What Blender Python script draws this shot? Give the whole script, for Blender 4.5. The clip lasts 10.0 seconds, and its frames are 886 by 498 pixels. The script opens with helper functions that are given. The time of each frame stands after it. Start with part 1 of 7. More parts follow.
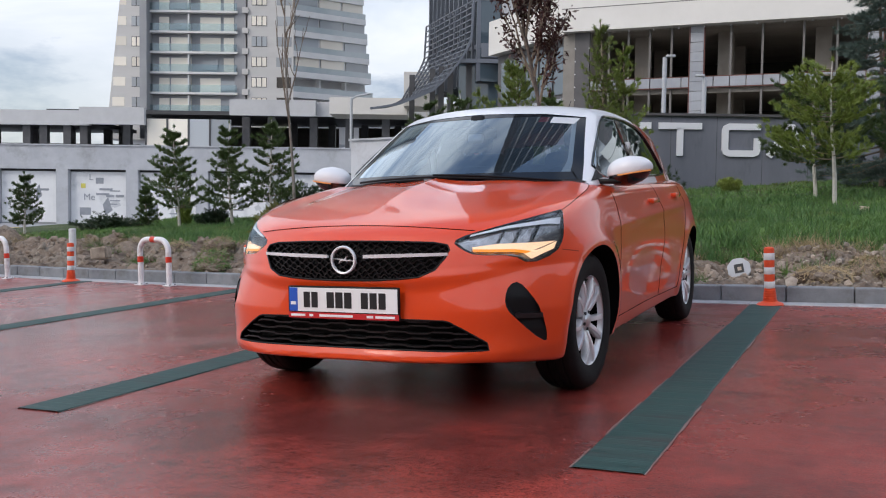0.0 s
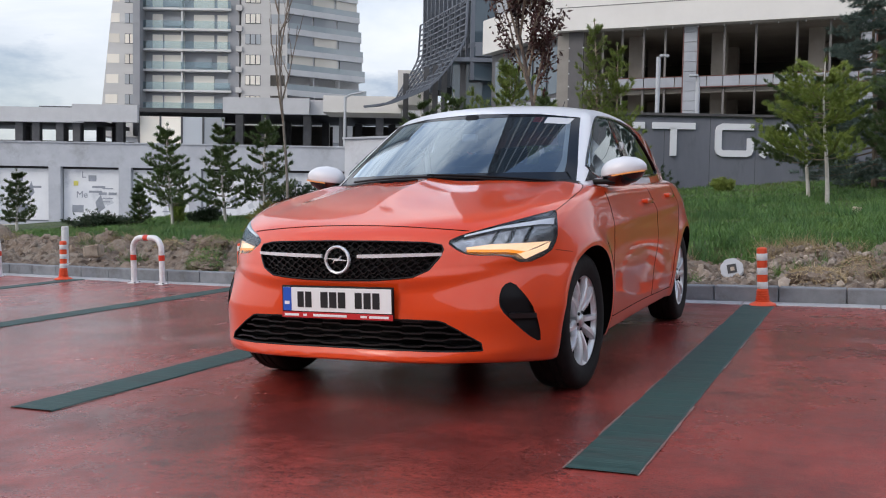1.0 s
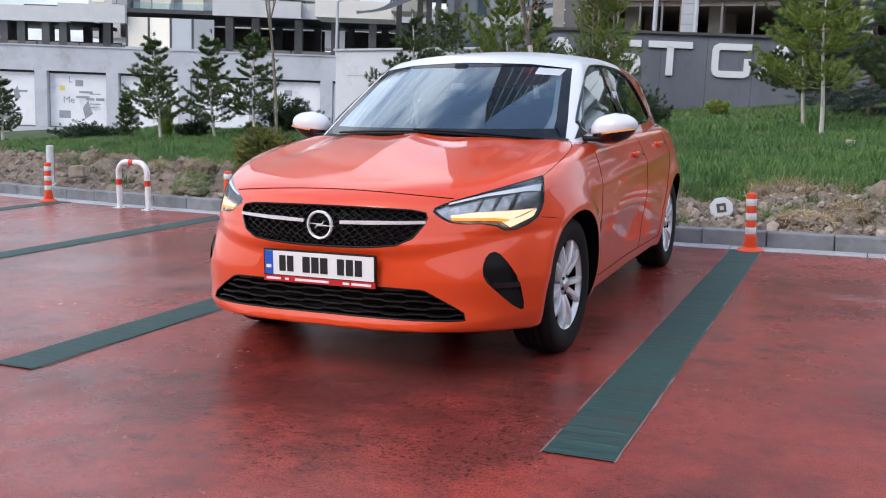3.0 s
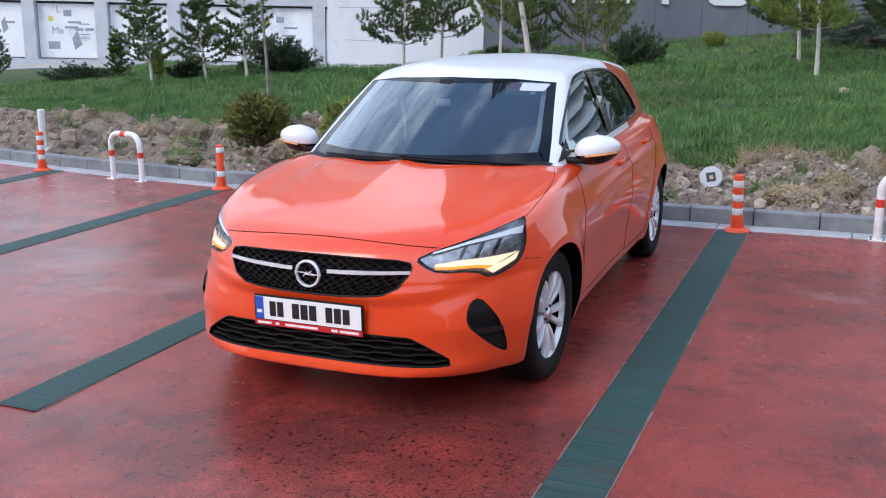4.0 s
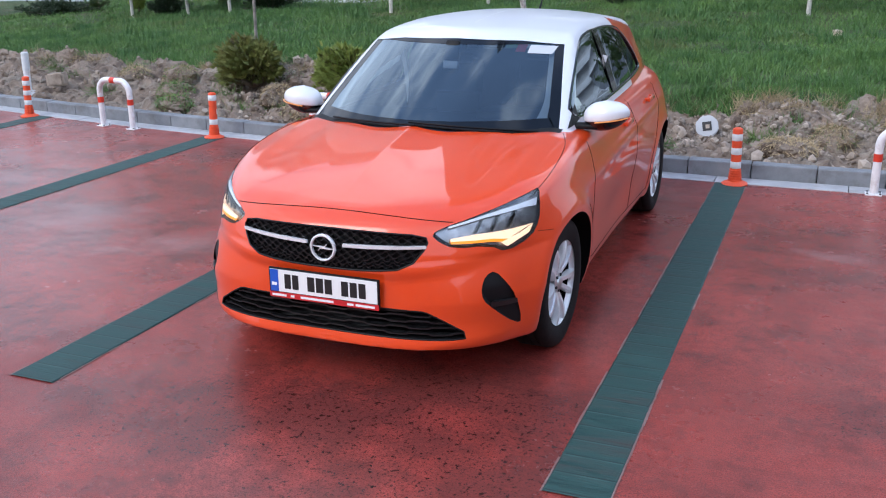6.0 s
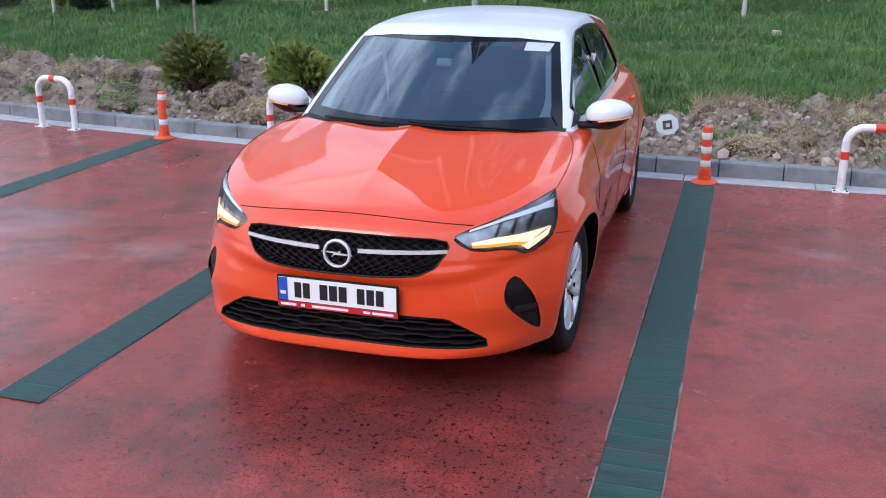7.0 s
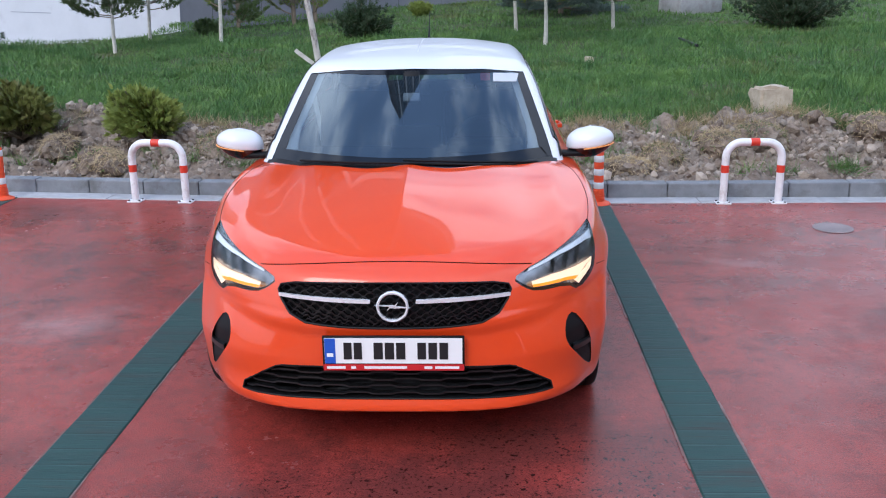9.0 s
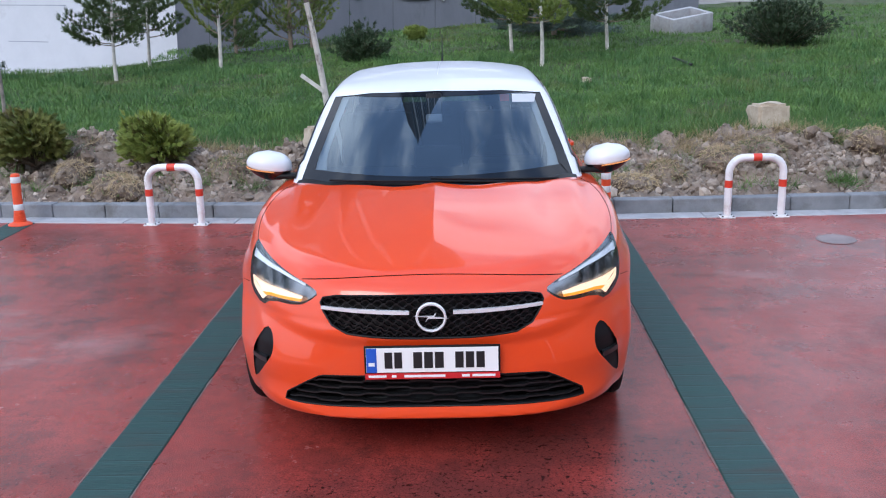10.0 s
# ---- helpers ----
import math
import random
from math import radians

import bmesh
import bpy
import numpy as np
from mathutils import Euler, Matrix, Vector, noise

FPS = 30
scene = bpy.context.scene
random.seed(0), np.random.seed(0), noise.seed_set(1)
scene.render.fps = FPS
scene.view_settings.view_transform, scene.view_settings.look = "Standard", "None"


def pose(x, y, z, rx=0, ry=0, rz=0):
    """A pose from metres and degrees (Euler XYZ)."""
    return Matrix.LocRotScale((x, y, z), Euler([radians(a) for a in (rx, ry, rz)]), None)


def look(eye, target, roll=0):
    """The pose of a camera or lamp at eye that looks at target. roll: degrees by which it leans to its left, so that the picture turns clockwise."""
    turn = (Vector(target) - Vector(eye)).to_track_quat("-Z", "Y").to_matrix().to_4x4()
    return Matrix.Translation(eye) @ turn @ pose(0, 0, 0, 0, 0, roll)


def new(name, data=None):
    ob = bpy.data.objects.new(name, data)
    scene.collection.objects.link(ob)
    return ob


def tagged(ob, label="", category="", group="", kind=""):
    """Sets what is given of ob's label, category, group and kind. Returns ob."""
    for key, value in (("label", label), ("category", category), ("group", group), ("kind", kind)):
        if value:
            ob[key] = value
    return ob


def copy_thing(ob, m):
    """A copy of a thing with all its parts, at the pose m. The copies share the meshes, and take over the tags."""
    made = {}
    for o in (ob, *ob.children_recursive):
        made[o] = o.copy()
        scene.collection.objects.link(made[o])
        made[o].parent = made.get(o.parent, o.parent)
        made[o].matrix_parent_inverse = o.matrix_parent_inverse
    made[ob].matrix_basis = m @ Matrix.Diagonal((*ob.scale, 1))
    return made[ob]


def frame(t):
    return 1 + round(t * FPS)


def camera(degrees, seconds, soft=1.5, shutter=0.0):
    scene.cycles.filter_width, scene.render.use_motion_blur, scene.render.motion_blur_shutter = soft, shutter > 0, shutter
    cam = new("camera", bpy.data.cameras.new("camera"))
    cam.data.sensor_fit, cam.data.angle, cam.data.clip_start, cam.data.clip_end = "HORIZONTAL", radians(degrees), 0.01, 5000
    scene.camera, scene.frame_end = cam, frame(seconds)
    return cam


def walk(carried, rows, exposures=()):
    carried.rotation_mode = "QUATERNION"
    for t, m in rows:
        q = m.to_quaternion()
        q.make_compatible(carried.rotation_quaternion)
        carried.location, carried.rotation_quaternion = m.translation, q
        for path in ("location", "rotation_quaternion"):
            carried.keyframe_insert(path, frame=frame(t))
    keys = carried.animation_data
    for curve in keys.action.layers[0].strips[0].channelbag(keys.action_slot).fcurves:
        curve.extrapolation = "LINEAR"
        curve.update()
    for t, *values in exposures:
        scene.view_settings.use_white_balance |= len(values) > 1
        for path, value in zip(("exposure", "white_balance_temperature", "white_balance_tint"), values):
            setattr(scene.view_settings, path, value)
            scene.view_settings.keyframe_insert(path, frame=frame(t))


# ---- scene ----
cam = camera(50.0, 10.0, 1.1)
PATH = [
    (0, (1.985, -3.391, 0.881), (1.173, -1.566, 0.775), -1.2),
    (0.5, (1.988, -3.393, 0.879), (1.188, -1.563, 0.77), -1.3),
    (1, (1.983, -3.393, 0.887), (1.184, -1.563, 0.778), -1.0),
    (1.5, (1.984, -3.4, 0.893), (1.188, -1.568, 0.788), -0.9),
    (2, (1.985, -3.398, 0.891), (1.196, -1.562, 0.79), -0.6),
    (2.5, (1.988, -3.373, 0.908), (1.209, -1.534, 0.802), -0.3),
    (3, (1.982, -3.31, 1.123), (1.206, -1.491, 0.822), 0.1),
    (3.2, (1.983, -3.286, 1.238), (1.211, -1.475, 0.884), 0.2),
    (4.3, (2.067, -3.286, 1.767), (1.308, -1.51, 1.249), -1.2),
    (4.5, (2.079, -3.285, 1.788), (1.316, -1.52, 1.238), -1.3),
    (5, (2.093, -3.296, 1.835), (1.325, -1.553, 1.225), -1.5),
    (6.3, (1.779, -3.315, 1.86), (1.104, -1.537, 1.241), -0.4),
    (6.5, (1.69, -3.329, 1.861), (1.044, -1.541, 1.239), -0.3),
    (7, (1.459, -3.297, 1.831), (0.907, -1.476, 1.213), 0.1),
    (7.5, (1.166, -3.243, 1.829), (0.724, -1.389, 1.223), 0.4),
    (8, (0.8, -3.262, 1.825), (0.46, -1.38, 1.238), -1.5),
    (8.5, (0.51, -3.237, 1.806), (0.31, -1.33, 1.237), -1.3),
    (9, (0.304, -3.253, 1.802), (0.237, -1.332, 1.251), -0.7),
    (9.5, (0.173, -3.368, 1.815), (0.12, -1.438, 1.291), -1.2),
    (10, (0.141, -3.428, 1.817), (0.092, -1.494, 1.31), -1.5),
]
walk(cam, [(t, look(eye, target, roll)) for t, eye, target, roll in PATH],
     [(0, 0.30, 6700, 10), (2.4, 0.29, 6700, 10), (3.0, 0.65, 6500, 10), (4.3, 0.72, 6100, 10), (10, 0.68, 5900, 10)])

# ---- daylight: thin evening cloud, soft sun ----
world = bpy.data.worlds.new("sky")
scene.world = world
world.use_nodes = True
wt = world.node_tree
wt.nodes.clear()


def wnode(kind, **values):
    n = wt.nodes.new(kind)
    for k, v in values.items():
        n.inputs[k].default_value = v
    return n


sky = wt.nodes.new("ShaderNodeTexSky")
sky.sky_type = "NISHITA"
sky.sun_disc = False
sky.sun_elevation, sky.sun_rotation = radians(40), radians(208)
sky.air_density, sky.dust_density, sky.ozone_density = 1.0, 1.6, 1.4
co = wt.nodes.new("ShaderNodeTexCoord")
squash = wt.nodes.new("ShaderNodeMapping")
squash.inputs["Scale"].default_value = (1.0, 1.0, 3.2)
cloud = wnode("ShaderNodeTexNoise", Scale=2.3, Detail=7.0, Roughness=0.55, Distortion=0.35)
ramp = wt.nodes.new("ShaderNodeValToRGB")
ramp.color_ramp.elements[0].position, ramp.color_ramp.elements[1].position = 0.36, 0.62
ramp.color_ramp.elements[0].color, ramp.color_ramp.elements[1].color = (0.45, 0.45, 0.45, 1), (0.97, 0.97, 0.97, 1)
tone = wnode("ShaderNodeTexNoise", Scale=4.6, Detail=6.0, Roughness=0.6)
shade = wt.nodes.new("ShaderNodeValToRGB")
shade.color_ramp.elements[0].position, shade.color_ramp.elements[1].position = 0.39, 0.60
shade.color_ramp.elements[0].color, shade.color_ramp.elements[1].color = (1.9, 2.7, 4.3, 1), (7.4, 7.8, 8.6, 1)
mixsky = wt.nodes.new("ShaderNodeMix")
mixsky.data_type = "RGBA"
back = wnode("ShaderNodeBackground", Strength=0.15)
wout = wt.nodes.new("ShaderNodeOutputWorld")
wt.links.new(co.outputs["Generated"], squash.inputs["Vector"])
wt.links.new(squash.outputs["Vector"], cloud.inputs["Vector"])
wt.links.new(squash.outputs["Vector"], tone.inputs["Vector"])
wt.links.new(cloud.outputs["Fac"], ramp.inputs["Fac"])
split = wt.nodes.new("ShaderNodeSeparateXYZ")
wt.links.new(co.outputs["Generated"], split.inputs["Vector"])
deeper = wnode("ShaderNodeMapRange", **{"From Min": 0.66, "From Max": 0.93, "To Min": 0.10, "To Max": -0.13})
wt.links.new(split.outputs["Z"], deeper.inputs["Value"])
blued = wt.nodes.new("ShaderNodeMath")
blued.operation = "ADD"
wt.links.new(tone.outputs["Fac"], blued.inputs[0])
wt.links.new(deeper.outputs["Result"], blued.inputs[1])
wt.links.new(blued.outputs[0], shade.inputs["Fac"])
height = wnode("ShaderNodeMapRange", **{"From Min": 0.42, "From Max": 0.86, "To Min": 1.0, "To Max": 0.82})
wt.links.new(split.outputs["Z"], height.inputs["Value"])
cover = wt.nodes.new("ShaderNodeMath")
cover.operation = "MULTIPLY"
wt.links.new(ramp.outputs["Color"], cover.inputs[0])
wt.links.new(height.outputs["Result"], cover.inputs[1])
wt.links.new(cover.outputs[0], mixsky.inputs["Factor"])
wt.links.new(sky.outputs["Color"], mixsky.inputs["A"])
wt.links.new(shade.outputs["Color"], mixsky.inputs["B"])
# an overcast sky is brighter overhead than at the horizon
overhead = wnode("ShaderNodeMapRange", **{"From Min": 0.0, "From Max": 1.0, "To Min": 0.62, "To Max": 1.42})
wt.links.new(split.outputs["Z"], overhead.inputs["Value"])
dome = wt.nodes.new("ShaderNodeVectorMath")
dome.operation = "SCALE"
wt.links.new(mixsky.outputs["Result"], dome.inputs[0])
wt.links.new(overhead.outputs["Result"], dome.inputs["Scale"])
wt.links.new(dome.outputs[0], back.inputs["Color"])
wt.links.new(back.outputs["Background"], wout.inputs["Surface"])

sun_data = bpy.data.lights.new("sun", "SUN")
sun_data.energy, sun_data.angle, sun_data.color = 0.85, radians(28), (1.0, 0.94, 0.86)
sun = new("sun", sun_data)
sun.rotation_euler = (radians(50), 0, radians(-28))

# ---- materials ----
def nodes_of(m):
    m.use_nodes = True
    return m.node_tree, m.node_tree.nodes["Principled BSDF"]


def link(tree, a, b):
    tree.links.new(a, b)


def surface(name, color, rough=0.5, metal=0.0, color2=None, scale=4.0, grain=60.0, bump=0.0, rough2=None,
            coat=0.0, spec=0.5, vary=0.0, stretch=(1, 1, 1), distance=0.01, stain=None, stain_scale=0.7):
    """A Principled material with colour in two scales, a fine relief and, where asked, a tint that differs per object."""
    m = bpy.data.materials.new(name)
    t, p = nodes_of(m)
    p.inputs["Base Color"].default_value = (*color, 1)
    p.inputs["Roughness"].default_value, p.inputs["Metallic"].default_value = rough, metal
    p.inputs["Coat Weight"].default_value, p.inputs["Coat Roughness"].default_value = coat, 0.03
    p.inputs["Specular IOR Level"].default_value = spec
    geo = t.nodes.new("ShaderNodeNewGeometry")
    mapping = t.nodes.new("ShaderNodeMapping")
    mapping.inputs["Scale"].default_value = stretch
    link(t, geo.outputs["Position"], mapping.inputs["Vector"])
    out = None
    if color2:
        n = t.nodes.new("ShaderNodeTexNoise")
        n.inputs["Scale"].default_value, n.inputs["Detail"].default_value, n.inputs["Roughness"].default_value = scale, 8, 0.65
        r = t.nodes.new("ShaderNodeValToRGB")
        r.color_ramp.elements[0].position, r.color_ramp.elements[1].position = 0.32, 0.68
        r.color_ramp.elements[0].color, r.color_ramp.elements[1].color = (*color, 1), (*color2, 1)
        link(t, mapping.outputs["Vector"], n.inputs["Vector"])
        link(t, n.outputs["Fac"], r.inputs["Fac"])
        out = r.outputs["Color"]
        if rough2 is not None:
            rr = t.nodes.new("ShaderNodeMapRange")
            rr.inputs["From Min"].default_value, rr.inputs["From Max"].default_value = 0.3, 0.7
            rr.inputs["To Min"].default_value, rr.inputs["To Max"].default_value = rough, rough2
            link(t, n.outputs["Fac"], rr.inputs["Value"])
            link(t, rr.outputs["Result"], p.inputs["Roughness"])
    if stain:
        n = t.nodes.new("ShaderNodeTexNoise")
        n.inputs["Scale"].default_value, n.inputs["Detail"].default_value, n.inputs["Roughness"].default_value = stain_scale, 9, 0.7
        link(t, mapping.outputs["Vector"], n.inputs["Vector"])
        r = t.nodes.new("ShaderNodeMapRange")
        r.inputs["From Min"].default_value, r.inputs["From Max"].default_value = 0.52, 0.68
        link(t, n.outputs["Fac"], r.inputs["Value"])
        x = t.nodes.new("ShaderNodeMix")
        x.data_type = "RGBA"
        link(t, r.outputs["Result"], x.inputs["Factor"])
        if out:
            link(t, out, x.inputs["A"])
        else:
            x.inputs["A"].default_value = (*color, 1)
        x.inputs["B"].default_value = (*stain, 1)
        out = x.outputs["Result"]
    if vary:
        info = t.nodes.new("ShaderNodeObjectInfo")
        isl = t.nodes.new("ShaderNodeNewGeometry")
        add = t.nodes.new("ShaderNodeMath")
        add.operation = "ADD"
        link(t, info.outputs["Random"], add.inputs[0])
        link(t, isl.outputs["Random Per Island"], add.inputs[1])
        hsv = t.nodes.new("ShaderNodeHueSaturation")
        r = t.nodes.new("ShaderNodeMapRange")
        r.inputs["From Max"].default_value = 2.0
        r.inputs["To Min"].default_value, r.inputs["To Max"].default_value = 1 - vary, 1 + vary
        link(t, add.outputs[0], r.inputs["Value"])
        link(t, r.outputs["Result"], hsv.inputs["Value"])
        if out:
            link(t, out, hsv.inputs["Color"])
        else:
            hsv.inputs["Color"].default_value = (*color, 1)
        out = hsv.outputs["Color"]
    if out:
        link(t, out, p.inputs["Base Color"])
    if bump:
        n = t.nodes.new("ShaderNodeTexNoise")
        n.inputs["Scale"].default_value, n.inputs["Detail"].default_value = grain, 6
        b = t.nodes.new("ShaderNodeBump")
        b.inputs["Strength"].default_value, b.inputs["Distance"].default_value = bump, distance
        link(t, mapping.outputs["Vector"], n.inputs["Vector"])
        link(t, n.outputs["Fac"], b.inputs["Height"])
        link(t, b.outputs["Normal"], p.inputs["Normal"])
    return m


def clear_glass(name, tint, rough=0.0, gain=1.8):
    """Thin pane: mostly see-through with a mirror-like sheen that grows at glancing angles."""
    m = bpy.data.materials.new(name)
    m.use_nodes = True
    t = m.node_tree
    t.nodes.clear()
    tr = t.nodes.new("ShaderNodeBsdfTransparent")
    tr.inputs["Color"].default_value = (*tint, 1)
    gl = t.nodes.new("ShaderNodeBsdfGlossy")
    gl.inputs["Roughness"].default_value = rough
    gl.inputs["Color"].default_value = (0.80, 0.92, 1.0, 1)
    fr = t.nodes.new("ShaderNodeFresnel")
    fr.inputs["IOR"].default_value = 1.52
    boost = t.nodes.new("ShaderNodeMath")
    boost.operation = "MULTIPLY_ADD"
    boost.inputs[1].default_value, boost.inputs[2].default_value = gain, 0.0
    boost.use_clamp = True
    mx = t.nodes.new("ShaderNodeMixShader")
    o = t.nodes.new("ShaderNodeOutputMaterial")
    link(t, fr.outputs["Fac"], boost.inputs[0])
    link(t, boost.outputs[0], mx.inputs["Fac"])
    link(t, tr.outputs["BSDF"], mx.inputs[1])
    link(t, gl.outputs["BSDF"], mx.inputs[2])
    link(t, mx.outputs["Shader"], o.inputs["Surface"])
    return m


def wet_asphalt():
    """Red coated asphalt: patchy red, black grit, damp sheets that mirror the sky."""
    m = bpy.data.materials.new("red_asphalt")
    t, p = nodes_of(m)
    geo = t.nodes.new("ShaderNodeNewGeometry")

    def noise_at(scale, detail, rough=0.6, stretch=(1, 1, 1), offset=(0, 0, 0)):
        mp = t.nodes.new("ShaderNodeMapping")
        mp.inputs["Scale"].default_value, mp.inputs["Location"].default_value = stretch, offset
        link(t, geo.outputs["Position"], mp.inputs["Vector"])
        n = t.nodes.new("ShaderNodeTexNoise")
        n.inputs["Scale"].default_value, n.inputs["Detail"].default_value, n.inputs["Roughness"].default_value = scale, detail, rough
        link(t, mp.outputs["Vector"], n.inputs["Vector"])
        return n.outputs["Fac"]

    def ranged(v, a, b, lo, hi):
        r = t.nodes.new("ShaderNodeMapRange")
        for k, val in (("From Min", a), ("From Max", b), ("To Min", lo), ("To Max", hi)):
            r.inputs[k].default_value = val
        link(t, v, r.inputs["Value"])
        return r.outputs["Result"]

    def mix(f, a, b):
        x = t.nodes.new("ShaderNodeMix")
        x.data_type = "RGBA"
        link(t, f, x.inputs["Factor"])
        for k, v in (("A", a), ("B", b)):
            if isinstance(v, tuple):
                x.inputs[k].default_value = (*v, 1)
            else:
                link(t, v, x.inputs[k])
        return x.outputs["Result"]

    def patch(cx, cy, rx, ry):
        """A soft-edged patch of ground, 1 in its middle."""
        mp = t.nodes.new("ShaderNodeMapping")
        mp.inputs["Location"].default_value, mp.inputs["Scale"].default_value = (-cx / rx, -cy / ry, 0), (1 / rx, 1 / ry, 0)
        link(t, geo.outputs["Position"], mp.inputs["Vector"])
        g = t.nodes.new("ShaderNodeTexGradient")
        g.gradient_type = "SPHERICAL"
        link(t, mp.outputs["Vector"], g.inputs["Vector"])
        return g.outputs["Fac"]

    def plus(a, b, op="ADD"):
        n = t.nodes.new("ShaderNodeMath")
        n.operation = op
        for k, v in enumerate((a, b)):
            if isinstance(v, float):
                n.inputs[k].default_value = v
            else:
                link(t, v, n.inputs[k])
        return n.outputs[0]

    big = noise_at(0.55, 8, 0.65)
    streak = noise_at(1.2, 8, 0.7, (0.35, 1.6, 1))
    col = mix(ranged(big, 0.35, 0.65, 0, 1), (0.240, 0.036, 0.029), (0.420, 0.066, 0.051))
    col = mix(ranged(streak, 0.48, 0.70, 0, 0.62), col, (0.120, 0.026, 0.024))
    pale = noise_at(0.8, 8, 0.7, (1, 0.7, 1), (4, 6, 0))
    col = mix(ranged(pale, 0.50, 0.72, 0, 0.30), col, (0.23, 0.055, 0.050))
    fine = noise_at(150, 3, 0.5)
    mottle = noise_at(17, 8, 0.75, (1, 1, 1), (6, 2, 0))
    col = mix(ranged(mottle, 0.49, 0.66, 0, 0.55), col, (0.13, 0.024, 0.020))
    rub = noise_at(5.0, 8, 0.72, (0.45, 1.5, 1), (8, 5, 0))
    col = mix(ranged(rub, 0.53, 0.70, 0, 0.35), col, (0.33, 0.066, 0.050))
    col = mix(ranged(fine, 0.50, 0.60, 0, 0.62), col, (0.10, 0.018, 0.015))
    chips = noise_at(75, 3, 0.5, (1, 1, 1), (5, 1, 0))
    col = mix(ranged(chips, 0.62, 0.70, 0, 0.5), col, (0.44, 0.12, 0.10))
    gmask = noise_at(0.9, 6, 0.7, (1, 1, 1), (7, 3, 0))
    # patch ahead of the nose: grit, plus the underbody's dark reflection painted in colour
    dirt_and_shade = plus(gmask, plus(patch(0.35, -0.38, 1.9, 0.95), 0.24, "MULTIPLY"))
    cloudy = plus(noise_at(2.0, 8, 0.68, (1, 0.8, 1), (2, 9, 0)), plus(plus(dirt_and_shade, 0.5, "SUBTRACT"), 0.55, "MULTIPLY"))
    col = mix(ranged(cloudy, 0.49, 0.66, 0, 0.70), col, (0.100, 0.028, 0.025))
    grime = noise_at(3.2, 9, 0.74, (1, 1, 1), (13, 7, 0))
    col = mix(ranged(grime, 0.54, 0.66, 0, 0.55), col, (0.075, 0.024, 0.022))
    blot = noise_at(9.0, 6, 0.7, (1, 1, 1), (1, 4, 0))
    col = mix(ranged(blot, 0.54, 0.70, 0, 0.45), col, (0.11, 0.026, 0.023))
    grit = noise_at(70, 4, 0.6)
    gm = plus(ranged(grit, 0.56, 0.62, 0, 0.8), ranged(dirt_and_shade, 0.50, 0.68, 0.20, 1.0), "MULTIPLY")
    col = mix(gm, col, (0.045, 0.015, 0.013))
    pits = noise_at(34, 4, 0.6, (1, 1, 1), (9, 9, 0))
    pm = plus(ranged(pits, 0.60, 0.635, 0, 0.95), ranged(dirt_and_shade, 0.54, 0.70, 0.10, 1.0), "MULTIPLY")
    col = mix(pm, col, (0.014, 0.010, 0.010))
    # pale dried film; the wet bays' sky sheen is painted into its colour too
    worn = noise_at(1.6, 9, 0.72, (0.8, 1.3, 1), (11, 4, 0))
    for cx, cy, rx, ry, most in ((-2.9, 1.75, 1.5, 1.2, 0.46), (-1.9, 1.5, 0.7, 0.9, 0.40), (2.05, 2.68, 0.6, 0.30, 0.55), (-4.6, 2.6, 1.6, 1.2, 0.35)):
        reach = plus(worn, plus(patch(cx, cy, rx, ry), 0.42, "MULTIPLY"))
        col = mix(ranged(reach, 0.72, 0.98, 0, most), col, (0.31, 0.205, 0.20))
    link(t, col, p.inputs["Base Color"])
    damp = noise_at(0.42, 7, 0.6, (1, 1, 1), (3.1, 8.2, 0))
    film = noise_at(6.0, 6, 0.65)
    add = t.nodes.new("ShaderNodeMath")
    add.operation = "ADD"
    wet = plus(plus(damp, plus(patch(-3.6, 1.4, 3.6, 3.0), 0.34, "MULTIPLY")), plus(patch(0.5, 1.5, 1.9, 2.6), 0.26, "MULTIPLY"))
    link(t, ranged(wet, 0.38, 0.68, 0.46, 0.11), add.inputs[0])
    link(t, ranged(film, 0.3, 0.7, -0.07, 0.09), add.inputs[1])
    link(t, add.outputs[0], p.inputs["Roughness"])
    p.inputs["Specular IOR Level"].default_value = 0.4
    b = t.nodes.new("ShaderNodeBump")
    b.inputs["Strength"].default_value, b.inputs["Distance"].default_value = 0.38, 0.004
    link(t, fine, b.inputs["Height"])
    b2 = t.nodes.new("ShaderNodeBump")
    b2.inputs["Strength"].default_value, b2.inputs["Distance"].default_value = 0.18, 0.02
    link(t, noise_at(3.0, 4, 0.5), b2.inputs["Height"])
    link(t, b.outputs["Normal"], b2.inputs["Normal"])
    link(t, b2.outputs["Normal"], p.inputs["Normal"])
    return m


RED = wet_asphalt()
GREEN = surface("green_stripe", (0.010, 0.040, 0.036), 0.50, spec=0.4, color2=(0.030, 0.082, 0.073), scale=6, grain=30, bump=0.6, rough2=0.75, distance=0.006, stain=(0.045, 0.040, 0.036), stain_scale=3.0, stretch=(0.35, 3.2, 1))
GREEN_LIGHT = surface("worn_green", (0.016, 0.056, 0.050), 0.6, color2=(0.042, 0.100, 0.090), scale=9)
GREEN_DARK = surface("joint_green", (0.006, 0.014, 0.013), 0.7, color2=(0.016, 0.040, 0.036), scale=7)
EDGE_WEAR = surface("worn_edge", (0.16, 0.07, 0.06), 0.7, color2=(0.24, 0.16, 0.145), scale=7)
CONCRETE = surface("concrete", (0.40, 0.415, 0.445), 0.8, color2=(0.49, 0.505, 0.535), scale=1.2, grain=40, bump=0.25, stain=(0.33, 0.335, 0.35))
KERB = surface("kerb_concrete", (0.155, 0.165, 0.18), 0.75, color2=(0.24, 0.25, 0.265), scale=5, grain=90, bump=0.35, vary=0.18, stain=(0.12, 0.12, 0.12), stain_scale=3)
